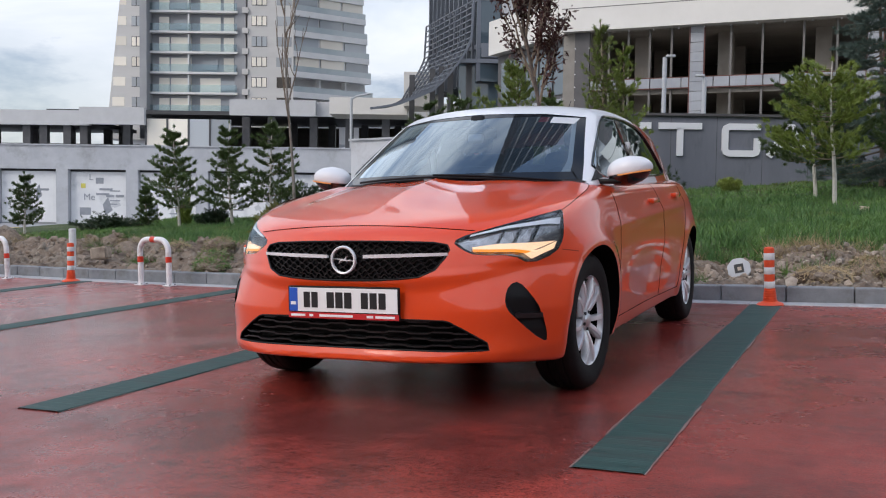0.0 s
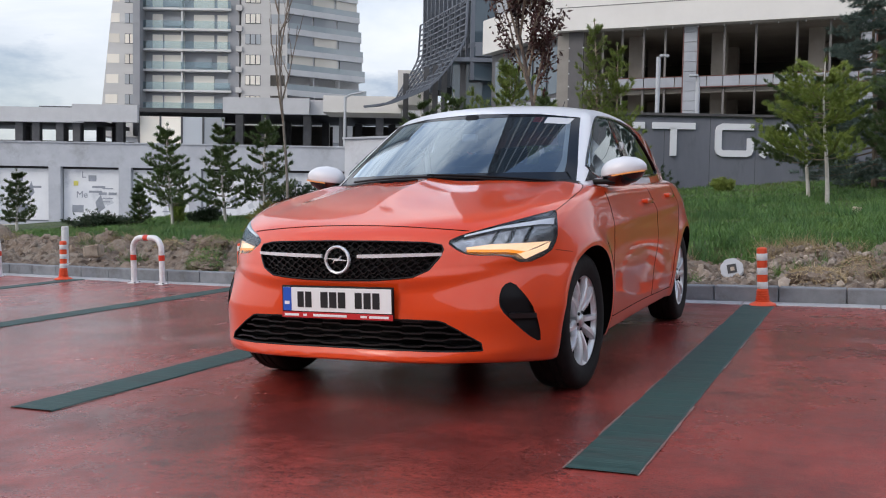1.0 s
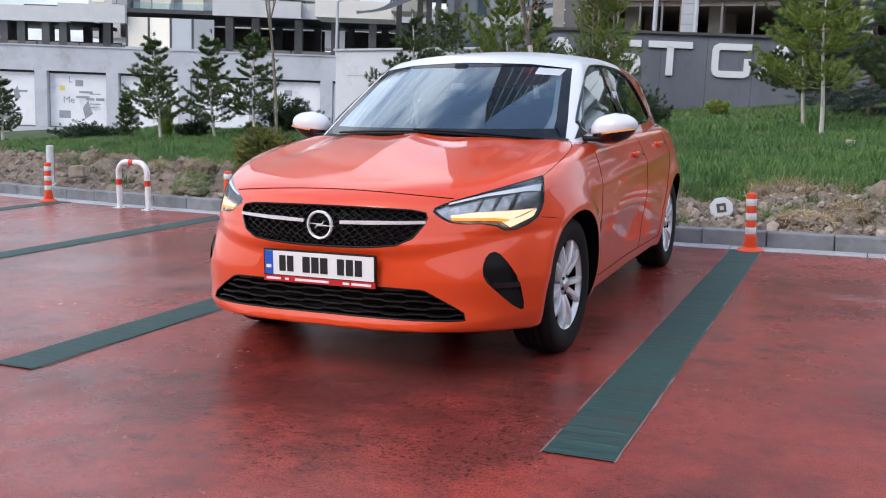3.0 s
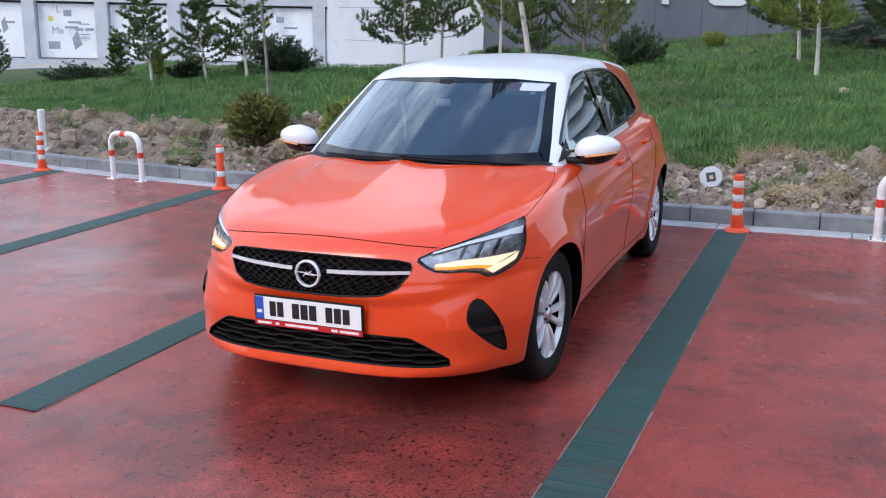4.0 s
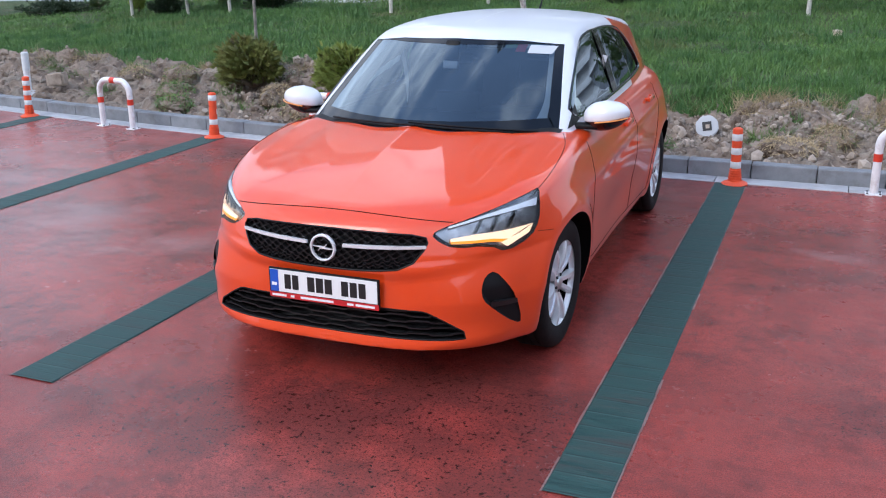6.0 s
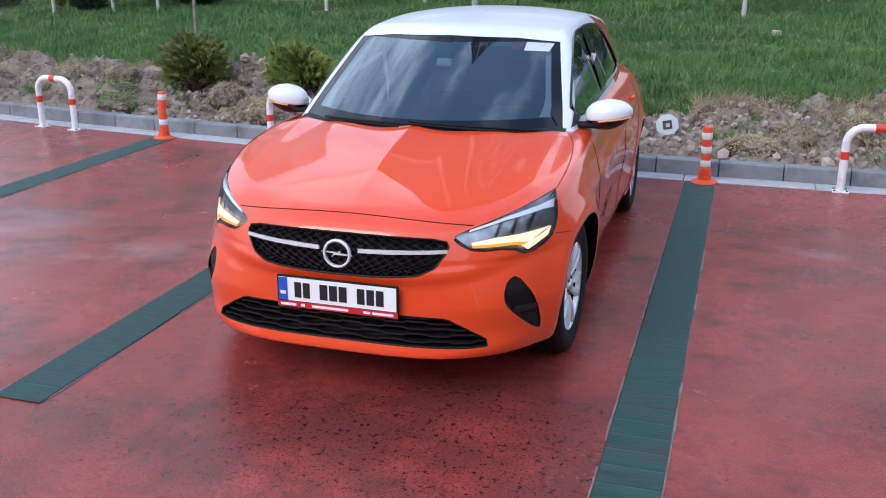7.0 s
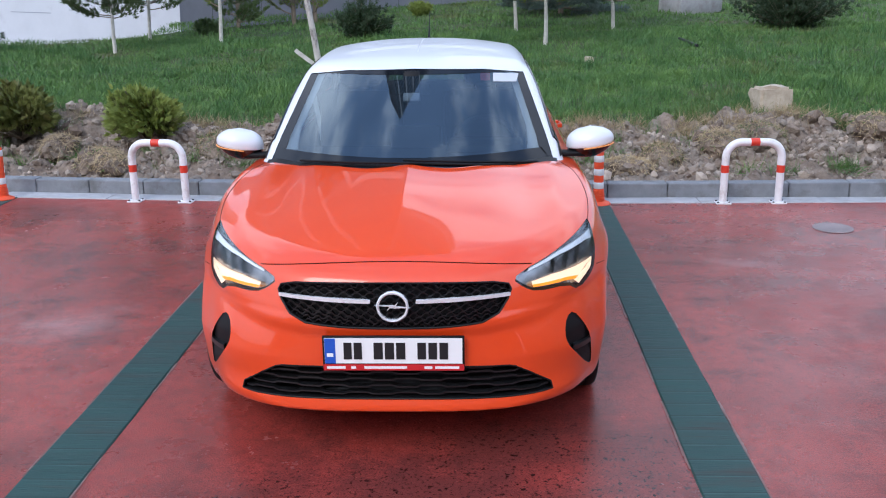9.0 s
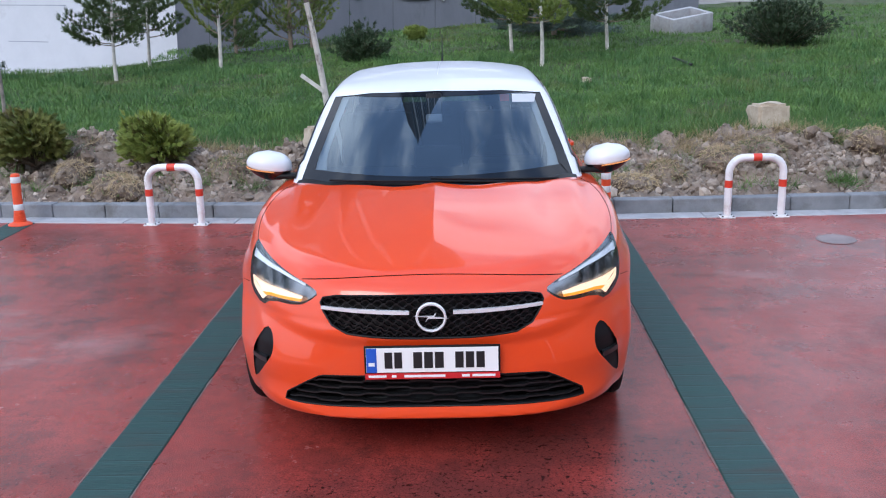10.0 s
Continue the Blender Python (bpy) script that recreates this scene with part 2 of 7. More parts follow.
GUTTER = surface("gutter_concrete", (0.33, 0.33, 0.345), 0.7, color2=(0.45, 0.45, 0.465), scale=6, grain=90, bump=0.3, vary=0.1, stain=(0.3, 0.27, 0.26), stain_scale=4)
SOIL = surface("soil", (0.075, 0.050, 0.036), 0.95, color2=(0.31, 0.24, 0.185), scale=5, grain=30, bump=0.9, distance=0.03, stain=(0.27, 0.235, 0.19), stain_scale=3.0)
STONE = surface("rubble_stone", (0.25, 0.200, 0.160), 0.9, color2=(0.43, 0.36, 0.295), scale=12, grain=60, bump=0.5, vary=0.5)
PALE_STONE = surface("pale_stone", (0.36, 0.29, 0.21), 0.85, color2=(0.54, 0.46, 0.36), scale=9, grain=40, bump=0.6, vary=0.1)
TURF = surface("turf", (0.030, 0.055, 0.012), 0.9, color2=(0.058, 0.088, 0.020), scale=1.6, grain=50, bump=0.8, distance=0.03, stain=(0.095, 0.08, 0.035), stain_scale=0.9)
GRASS = surface("grass_blades", (0.040, 0.118, 0.026), 0.6, color2=(0.140, 0.235, 0.055), scale=2.4, vary=0.5, stain=(0.10, 0.115, 0.03), stain_scale=0.5)
TUFT = surface("tuft_blades", (0.036, 0.115, 0.030), 0.6, color2=(0.105, 0.205, 0.050), scale=2.2, vary=0.5)
DRY = surface("dry_grass", (0.40, 0.31, 0.185), 0.8, vary=0.4)
BODY = surface("orange_paint", (0.72, 0.058, 0.008), 0.32, color2=(0.75, 0.066, 0.010), scale=3, coat=1.0, spec=0.25)
BODY.node_tree.nodes["Principled BSDF"].inputs["Coat IOR"].default_value = 1.52
WHITE_PAINT = surface("white_paint", (0.72, 0.735, 0.77), 0.38, coat=0.45)
BLACK_PLASTIC = surface("black_plastic", (0.007, 0.007, 0.008), 0.5, spec=0.22, grain=400, bump=0.1, distance=0.001)
GLOSS_BLACK = surface("gloss_black", (0.008, 0.008, 0.009), 0.12, coat=0.5)
CHROME = surface("chrome", (0.78, 0.78, 0.80), 0.12, metal=1.0)
SATIN = surface("satin_silver", (0.62, 0.63, 0.65), 0.32, metal=0.85)
ALLOY = surface("alloy", (0.80, 0.81, 0.83), 0.30, metal=0.35, coat=0.5)
DARK_METAL = surface("dark_metal", (0.05, 0.05, 0.055), 0.5, metal=0.8)
RUBBER = surface("tyre_rubber", (0.007, 0.007, 0.008), 0.72, spec=0.2, color2=(0.014, 0.013, 0.013), scale=30, grain=200, bump=0.2, distance=0.002)
UNDER = surface("underbody", (0.003, 0.003, 0.003), 0.9, spec=0.1)
GLASS = clear_glass("car_glass", (0.22, 0.29, 0.36), 0.0, 2.3)
TINT = clear_glass("tinted_glass", (0.10, 0.115, 0.11))
LENS = clear_glass("lamp_lens", (0.93, 0.94, 0.96), 0.0, 0.8)
FRIT = surface("frit", (0.004, 0.005, 0.008), 0.08, spec=0.30)
FABRIC = surface("seat_fabric", (0.022, 0.023, 0.026), 0.9, color2=(0.035, 0.036, 0.04), scale=60)
LINER = surface("headliner", (0.80, 0.81, 0.82), 0.9)
SLAT = surface("slat_plastic", (0.010, 0.010, 0.011), 0.28)
REFLECTOR = surface("reflector", (0.55, 0.56, 0.58), 0.22, metal=0.85, color2=(0.10, 0.10, 0.11), scale=18)
DRL = surface("light_guide", (0.88, 0.90, 0.94), 0.25, coat=0.6)
PLATE = surface("plate_white", (0.88, 0.88, 0.88), 0.35)
BLUE = surface("plate_blue", (0.02, 0.10, 0.52), 0.4)
PLATE_RED = surface("plate_red", (0.55, 0.02, 0.025), 0.4)
INK = surface("ink", (0.012, 0.012, 0.014), 0.5)
WHITE_ENAMEL = surface("white_enamel", (0.70, 0.71, 0.73), 0.42, color2=(0.80, 0.80, 0.82), scale=9, stain=(0.50, 0.46, 0.43), stain_scale=6)
RED_TAPE = surface("red_tape", (0.62, 0.045, 0.022), 0.45)
POST_ORANGE = surface("post_orange", (0.78, 0.085, 0.022), 0.5, color2=(0.66, 0.075, 0.025), scale=14)
REFLECT_TAPE = surface("reflective_tape", (0.60, 0.64, 0.66), 0.4, color2=(0.74, 0.77, 0.78), scale=30)
PALE_BARK = surface("pale_bark", (0.42, 0.39, 0.36), 0.9, color2=(0.60, 0.57, 0.53), scale=10, grain=40, bump=0.5, stain=(0.12, 0.10, 0.09), stain_scale=7, stretch=(1, 1, 0.6))
BARK = surface("bark", (0.16, 0.12, 0.09), 0.9, color2=(0.28, 0.23, 0.18), scale=14, grain=40, bump=0.7, stretch=(1, 1, 0.3))
LIMEWASH = surface("limewashed_bark", (0.45, 0.42, 0.38), 0.9, color2=(0.62, 0.60, 0.56), scale=12, grain=40, bump=0.6)
NEEDLE = surface("pine_needles", (0.050, 0.090, 0.026), 0.6, color2=(0.100, 0.150, 0.045), scale=3, vary=0.45)
NEEDLE_LIGHT = surface("fresh_needles", (0.12, 0.18, 0.030), 0.6, color2=(0.22, 0.27, 0.055), scale=3, vary=0.4)
NEEDLE_DARK = surface("juniper_needles", (0.020, 0.046, 0.016), 0.6, color2=(0.042, 0.075, 0.026), scale=3, vary=0.4)
THUJA = surface("thuja_sprays", (0.095, 0.125, 0.026), 0.6, color2=(0.18, 0.19, 0.045), scale=4, vary=0.5, stain=(0.10, 0.065, 0.022), stain_scale=3)
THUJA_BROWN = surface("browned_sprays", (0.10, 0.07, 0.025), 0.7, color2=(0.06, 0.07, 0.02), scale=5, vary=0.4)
THUJA_LIGHT = surface("fresh_thuja_sprays", (0.14, 0.19, 0.028), 0.6, color2=(0.20, 0.24, 0.05), scale=4, vary=0.5)
RED_LEAF = surface("red_leaves", (0.040, 0.014, 0.012), 0.6, color2=(0.070, 0.022, 0.020), scale=4, vary=0.4)
GREY_WALL = surface("grey_rendered_wall", (0.14, 0.15, 0.18), 0.85, color2=(0.19, 0.20, 0.235), scale=0.9, grain=30, bump=0.2, stain=(0.10, 0.105, 0.125), stretch=(1, 1, 0.35))
WHITE_WALL = surface("pale_painted_wall", (0.50, 0.51, 0.54), 0.8, color2=(0.58, 0.59, 0.62), scale=0.7, grain=20, bump=0.15, stain=(0.42, 0.42, 0.44))
SIGN_WHITE = surface("sign_white", (0.80, 0.81, 0.84), 0.4)
POSTER = surface("white_poster", (0.70, 0.71, 0.73), 0.5, color2=(0.78, 0.79, 0.80), scale=1.5, stain=(0.46, 0.48, 0.51), stain_scale=0.55)
POSTER_GREY = surface("poster_grey", (0.22, 0.24, 0.27), 0.6, color2=(0.34, 0.36, 0.40), scale=2)
POSTER_PALE = surface("poster_pale_print", (0.52, 0.54, 0.57), 0.6, color2=(0.62, 0.63, 0.65), scale=2)
FASCIA = surface("fascia_panel", (0.50, 0.50, 0.51), 0.7, color2=(0.57, 0.57, 0.58), scale=0.5)
POSTER_YELLOW = surface("poster_yellow", (0.62, 0.56, 0.12), 0.5)
CLADDING = surface("cream_cladding", (0.68, 0.655, 0.62), 0.6, color2=(0.75, 0.725, 0.69), scale=0.3, grain=6, bump=0.05)
TOWER_GREY = surface("tower_panel", (0.58, 0.565, 0.55), 0.7, color2=(0.65, 0.635, 0.62), scale=0.35, stretch=(0.3, 0.3, 2.0))
TOWER_DARK = surface("tower_dark_panel", (0.32, 0.325, 0.345), 0.7, color2=(0.38, 0.385, 0.405), scale=0.3)
SLAB_WHITE = surface("balcony_slab", (0.72, 0.71, 0.70), 0.7, color2=(0.80, 0.79, 0.78), scale=0.6)
PILLAR_DARK = surface("dark_pillar", (0.055, 0.055, 0.06), 0.6, color2=(0.085, 0.085, 0.09), scale=1.0)
# near-black because the unlit rooms' shade is put into the colour
SHADE_INSIDE = surface("shaded_interior", (0.060, 0.054, 0.048), 0.9, color2=(0.11, 0.098, 0.086), scale=0.5)
RAW_CONCRETE = surface("raw_concrete", (0.27, 0.24, 0.21), 0.85, color2=(0.37, 0.335, 0.295), scale=0.6, grain=12, bump=0.2)
STEEL_PANEL = surface("grey_steel_panel", (0.30, 0.315, 0.35), 0.45, color2=(0.36, 0.375, 0.41), scale=0.8, vary=0.1)
RUST_FRAME = surface("rust_red_profile", (0.14, 0.055, 0.045), 0.7)
MULLION = surface("mullion", (0.17, 0.16, 0.155), 0.5, metal=0.3)
STONE_CLAD = surface("stone_cladding", (0.22, 0.20, 0.18), 0.7, color2=(0.28, 0.26, 0.235), scale=1.0, vary=0.08)
DARK_CLAD = surface("dark_cladding", (0.075, 0.072, 0.075), 0.5, color2=(0.10, 0.095, 0.10), scale=1.0)
LATTICE = surface("lattice_metal", (0.17, 0.185, 0.215), 0.45, metal=0.4)
# reflected sky is painted into both pane colours; the cream one also shows curtains
WINDOW = surface("window_pane", (0.34, 0.36, 0.38), 0.06, spec=1.0, vary=0.5)
CURTAIN_GLARE = surface("curtained_glare_pane", (0.82, 0.76, 0.66), 0.10, coat=1.0, vary=0.3)
BLUE_GLASS = surface("facade_glass", (0.075, 0.105, 0.13), 0.05, spec=1.0, vary=0.3)
RAIL_GLASS = clear_glass("rail_glass", (0.80, 0.87, 0.88), 0.0)
# opaque stand-in for rail glass: the reflected sky is in its colour
RAIL_PALE = surface("sky_pale_rail_glass", (0.40, 0.46, 0.48), 0.15, color2=(0.50, 0.54, 0.55), scale=0.4, coat=0.8)
PAVING = surface("pale_paving", (0.30, 0.30, 0.31), 0.8, color2=(0.38, 0.38, 0.39), scale=1.2, stain=(0.24, 0.24, 0.24))
YELLOW = surface("yellow_line", (0.60, 0.40, 0.06), 0.6)
FAR_LAND = surface("far_land", (0.12, 0.125, 0.11), 0.95, color2=(0.17, 0.16, 0.135), scale=0.05)
LAMP_POLE = surface("pole_paint", (0.48, 0.50, 0.53), 0.45)


def glowing(name, color, light, strength):
    """A lit light guide: pale plastic that gives off light."""
    m = surface(name, color, 0.3)
    p = m.node_tree.nodes["Principled BSDF"]
    p.inputs["Emission Color"].default_value, p.inputs["Emission Strength"].default_value = (*light, 1), strength
    return m


LIT_CORE = glowing("lit_indicator", (0.55, 0.50, 0.44), (1.0, 0.62, 0.36), 0.75)
LIT_AMBER = glowing("lit_amber", (0.5, 0.18, 0.02), (1.0, 0.30, 0.02), 0.7)
FAINT_AMBER = glowing("faint_amber", (0.55, 0.26, 0.10), (1.0, 0.30, 0.03), 0.22)
SATIN_BRIGHT = surface("bright_trim", (0.82, 0.83, 0.85), 0.25, metal=0.25, coat=0.5)


# ---- building tools ----
def mesh_ob(name, verts, faces, mat, parent=None, label="", smooth=False, sharp=35):
    me = bpy.data.meshes.new(name)
    me.from_pydata([tuple(v) for v in verts], [], [tuple(f) for f in faces])
    return finish(name, me, mat, parent, label, smooth, sharp)


def finish(name, me, mat, parent=None, label="", smooth=False, sharp=35):
    for m in (mat if isinstance(mat, (list, tuple)) else [mat]):
        me.materials.append(m)
    if smooth:
        me.polygons.foreach_set("use_smooth", [True] * len(me.polygons))
        me.set_sharp_from_angle(angle=radians(sharp))
    me.update()
    ob = new(name, me)
    if parent:
        ob.parent = parent
    if label:
        ob["label"] = label
    return ob


def part(name, bm, mat, parent=None, label="", smooth=False, sharp=35):
    me = bpy.data.meshes.new(name)
    bmesh.ops.recalc_face_normals(bm, faces=bm.faces)
    bm.to_mesh(me)
    bm.free()
    return finish(name, me, mat, parent, label, smooth, sharp)


def root(name, m=None):
    ob = new(name)
    ob.empty_display_size = 0.2
    if m is not None:
        ob.matrix_basis = m
    return ob


def add_box(bm, c, s, m=None, bevel=0.0):
    g = bmesh.ops.create_cube(bm, size=1.0)
    vs = g["verts"]
    for v in vs:
        v.co = Vector((v.co.x * s[0] + c[0], v.co.y * s[1] + c[1], v.co.z * s[2] + c[2]))
    if bevel:
        es = list({e for v in vs for e in v.link_edges})
        r = bmesh.ops.bevel(bm, geom=es, offset=bevel, segments=2, affect="EDGES", profile=0.5)
        vs = list({v for f in r["faces"] for v in f.verts} | {v for v in vs if v.is_valid})
    if m is not None:
        for v in vs:
            v.co = m @ v.co
    return vs


def box(name, c, s, mat, parent=None, label="", bevel=0.0, m=None):
    bm = bmesh.new()
    add_box(bm, c, s, m, bevel)
    return part(name, bm, mat, parent, label, smooth=bevel > 0)


def sweep(path, radius, sides=8, closed=False, caps=True):
    """Tube along points; radius is a number or one per point. Returns verts, faces."""
    pts = [Vector(p) for p in path]
    n = len(pts)
    rad = radius if isinstance(radius, (list, tuple)) else [radius] * n
    verts, faces = [], []
    ref = None
    for i, p in enumerate(pts):
        a = pts[(i - 1) % n] if (i or closed) else p
        b = pts[(i + 1) % n] if (i < n - 1 or closed) else p
        d = (b - a).normalized()
        if ref is None:
            ref = d.orthogonal().normalized()
        ref = (ref - d * ref.dot(d)).normalized()
        side = d.cross(ref)
        for k in range(sides):
            w = 2 * math.pi * k / sides
            verts.append(p + (ref * math.cos(w) + side * math.sin(w)) * rad[i])
    for i in range(n if closed else n - 1):
        j = (i + 1) % n
        for k in range(sides):
            l = (k + 1) % sides
            faces.append((i * sides + k, i * sides + l, j * sides + l, j * sides + k))
    if caps and not closed:
        faces.append(tuple(range(sides - 1, -1, -1)))
        faces.append(tuple((n - 1) * sides + k for k in range(sides)))
    return verts, faces


def tube(name, path, radius, mat, parent=None, label="", sides=8, closed=False):
    v, f = sweep(path, radius, sides, closed)
    return mesh_ob(name, v, f, mat, parent, label, True)


def spun(profile, steps=48, closed=False):
    """Turn (radius, height) points round the z axis. Returns verts, faces."""
    n = len(profile)
    verts = [(r * math.cos(2 * math.pi * k / steps), r * math.sin(2 * math.pi * k / steps), h) for k in range(steps) for r, h in profile]
    faces = []
    for k in range(steps):
        l = (k + 1) % steps
        for i in range(n if closed else n - 1):
            j = (i + 1) % n
            faces.append((k * n + i, l * n + i, l * n + j, k * n + j))
    return verts, faces


def prism(poly, axis, lo, hi):
    """A closed bmesh: a polygon pushed along an axis ('x', 'y' or 'z') from lo to hi."""
    bm = bmesh.new()

    def at(p, w):
        return {"x": (w, p[0], p[1]), "y": (p[0], w, p[1]), "z": (p[0], p[1], w)}[axis]

    a = [bm.verts.new(at(p, lo)) for p in poly]
    b = [bm.verts.new(at(p, hi)) for p in poly]
    n = len(poly)
    bm.faces.new(a)
    bm.faces.new(b[::-1])
    for i in range(n):
        bm.faces.new((a[i], b[i], b[(i + 1) % n], a[(i + 1) % n]))
    bmesh.ops.recalc_face_normals(bm, faces=bm.faces)
    return bm


def carve(ob, bm, mat=None, how="DIFFERENCE"):
    """Cut a closed bmesh out of an object, for good."""
    me = bpy.data.meshes.new("cutter")
    bm.to_mesh(me)
    bm.free()
    if mat:
        me.materials.append(mat)
    cut = new("cutter", me)
    mod = ob.modifiers.new("cut", "BOOLEAN")
    mod.object, mod.operation, mod.solver = cut, how, "EXACT"
    mod.material_mode = "TRANSFER"
    bpy.context.view_layer.update()
    done = bpy.data.meshes.new_from_object(ob.evaluated_get(bpy.context.evaluated_depsgraph_get()))
    ob.modifiers.clear()
    ob.data = done
    bpy.data.objects.remove(cut)
    bpy.data.meshes.remove(me)


def sharpen(ob, angle=35):
    me = ob.data
    me.polygons.foreach_set("use_smooth", [True] * len(me.polygons))
    me.set_sharp_from_angle(angle=radians(angle))


def smooth_poly(points, times=2):
    """Chaikin-rounded closed polygon."""
    for _ in range(times):
        out = []
        for i, p in enumerate(points):
            q = points[(i + 1) % len(points)]
            out += [tuple(0.75 * a + 0.25 * b for a, b in zip(p, q)), tuple(0.25 * a + 0.75 * b for a, b in zip(p, q))]
        points = out
    return points


def dense(points, step, closed=True):
    """Points at even steps along a polyline."""
    out = []
    n = len(points)
    for i in range(n if closed else n - 1):
        a, b = np.array(points[i], float), np.array(points[(i + 1) % n], float)
        k = max(1, int(np.linalg.norm(b - a) / step))
        out += [tuple(a + (b - a) * j / k) for j in range(k)]
    if not closed:
        out.append(tuple(points[-1]))
    return out


# ---- ground ----
def kerb_y(x):
    """The line where the red asphalt ends at the gutter: a wide, slow bend."""
    x = np.clip(np.asarray(x, float), -16, 14)
    return 4.36 + np.where(x < 2, 0.0100, 0.0016) * (x - 2) ** 2


def land_z(x, y):
    """Height of the lawn behind the kerb."""
    x, y = np.asarray(x, float), np.asarray(y, float)
    base = 0.30 + 0.045 * (np.minimum(y, 30) - 6) + 0.028 * np.clip(x, -14, 1.5) - 0.02 * np.clip(x + 14, -20, 0) * -1
    return np.maximum(base, 0.05)


def lawn_z(x, y):
    """The lawn's own surface: it dips under the soil bank along the kerb."""
    d = np.asarray(y, float) - kerb_y(x)
    dip = np.clip((2.5 - d) / 1.0, 0, 1)
    return land_z(x, y) + 0.03 * np.sin(x * 1.3 + y) * np.sin(y * 0.9) - 0.55 * dip * dip * (3 - 2 * dip) - 0.02


def grid_mesh(name, xs, ys, zfun, mat, yfun=None):
    gx, gv = np.meshgrid(xs, ys, indexing="ij")
    gy = yfun(gx, gv) if yfun else gv
    gz = zfun(gx, gy, gv)
    v = np.stack([gx, gy, gz], -1).reshape(-1, 3)
    nx, ny = len(xs), len(ys)
    i = (np.arange(nx - 1)[:, None] * ny + np.arange(ny - 1)[None, :]).ravel()
    f = np.stack([i, i + ny, i + ny + 1, i + 1], -1)
    return mesh_ob(name, v.tolist(), f.tolist(), mat, smooth=True, sharp=80)


def fractal(gx, gy, scale, octaves=4, seed=0.0):
    out = np.empty(gx.shape)
    flat = out.ravel()
    for i, (a, b) in enumerate(zip(gx.ravel(), gy.ravel())):
        flat[i] = noise.fractal((a * scale + seed, b * scale - seed, seed), 0.9, 2.1, octaves)
    return out


lot = grid_mesh("road", np.linspace(-40, 40, 161), np.linspace(0, 1, 60), lambda x, y, v: 0 * x, RED,
                lambda x, v: -40 + v ** 0.6 * (kerb_y(x) + 40))
tagged(lot, "damp red coated asphalt of the parking lot", "parking lot", kind="structure")

far = grid_mesh("ground", np.linspace(-2500, 2500, 41), np.linspace(-2500, 2500, 41), lambda x, y, v: -1.3 - 0.0 * x, FAR_LAND)
tagged(far, "dull open land reaching the horizon", "ground", kind="structure")

# lawn
lawn = grid_mesh("lawn", np.concatenate([np.linspace(-22, 26, 193)]), np.linspace(0, 1, 60),
                 lambda x, y, v: lawn_z(x, y),
                 TURF, lambda x, v: kerb_y(x) + 0.34 + v ** 1.3 * np.where(x < -8, 11.2 + 0.05 * (x + 8), np.minimum(22 + 1.2 * np.clip(x - 2, 0, 20), 11.2 + 1.1 * (x + 8))))
tagged(lawn, "rough green lawn rising behind the kerb", "lawn", kind="structure")


# stripes of green paint between the bays
def bay_stripe(x0, near, far_y):
    bm = bmesh.new()
    rows, y, k = [], near, 0
    stops = []
    while y < far_y:
        stops += [(y, 0), (y + 0.009, 2), (y + 0.016, 1)]
        y += 0.125 + random.uniform(-0.012, 0.012)
    stops.append((far_y, 1))
    fine = []
    for (ya, ridge), (yb, _) in zip(stops, stops[1:]):
        n = max(1, int((yb - ya) / 0.05))
        fine += [(ya + (yb - ya) * i / n, {0: 1, 1: 0, 2: 2}[ridge]) for i in range(n)]
    fine.append((far_y, 0))
    for y, _ in fine:
        cx = x0 + 0.010 * y
        jl, jr = 0.0035 * noise.noise((x0, y * 6, 0.0)), 0.0035 * noise.noise((x0, y * 6, 9.0))
        rows.append([bm.verts.new((cx - 0.120 + jl, y, 0.001)), bm.verts.new((cx - 0.113 + jl, y, 0.006)), bm.verts.new((cx + 0.113 + jr, y, 0.006)), bm.verts.new((cx + 0.120 + jr, y, 0.001))])
    for (a, b), (_, ridge) in zip(zip(rows, rows[1:]), fine):
        for k in range(3):
            f = bm.faces.new((a[k], a[k + 1], b[k + 1], b[k]))
            f.material_index = ridge if k == 1 else 0
    ob = part("bay_stripe", bm, [GREEN, GREEN_LIGHT, GREEN_DARK])
    tagged(ob, "raised dark green stripe marking a parking bay", "road marking", "bay stripes", "structure")
    for side, gap in ((-1, 0.05), (1, 0.28)):
        bm = bmesh.new()
        y = near
        while y < far_y - 0.06:
            if noise.noise((x0 * 3 + side, y * 3, 4.0)) > gap - 0.25:
                cx = x0 + 0.010 * y + side * (0.123 + 0.003 * noise.noise((y * 9, x0, 1.0)))
                w = 0.004 + 0.006 * max(0.0, noise.noise((y * 7, x0, side)))
                vs = [bm.verts.new(p) for p in ((cx - w, y, 0.0025), (cx + w, y, 0.0025), (cx + w * 0.8, y + 0.05, 0.0025), (cx - w * 0.8, y + 0.05, 0.0025))]
                bm.faces.new(vs)
            y += 0.05
        part("worn_edge", bm, EDGE_WEAR, ob, "pale worn edge")
    return ob


for x0, near in ((1.238, -0.455), (-1.285, -0.385), (-3.83, -0.42), (-6.42, -0.42), (3.78, -0.42)):
    bay_stripe(x0, near, float(kerb_y(x0)) - 0.02)

# gutter and kerb
kerb = tagged(root("kerb"), "grey concrete kerb stones edging the lawn", "kerb", kind="structure")
gutter = tagged(root("gutter"), "pale concrete gutter strip along the kerb", "gutter", kind="structure")


def kerb_block(w, d, h, bevel):
    bm = bmesh.new()
    add_box(bm, (0, 0, 0), (w, d, h), None, bevel)
    me = bpy.data.meshes.new("kerb_stone")
    bm.to_mesh(me)
    bm.free()
    return me


stone_me, slab_me = kerb_block(0.494, 0.13, 0.34, 0.010), kerb_block(0.994, 0.20, 0.2, 0.006)
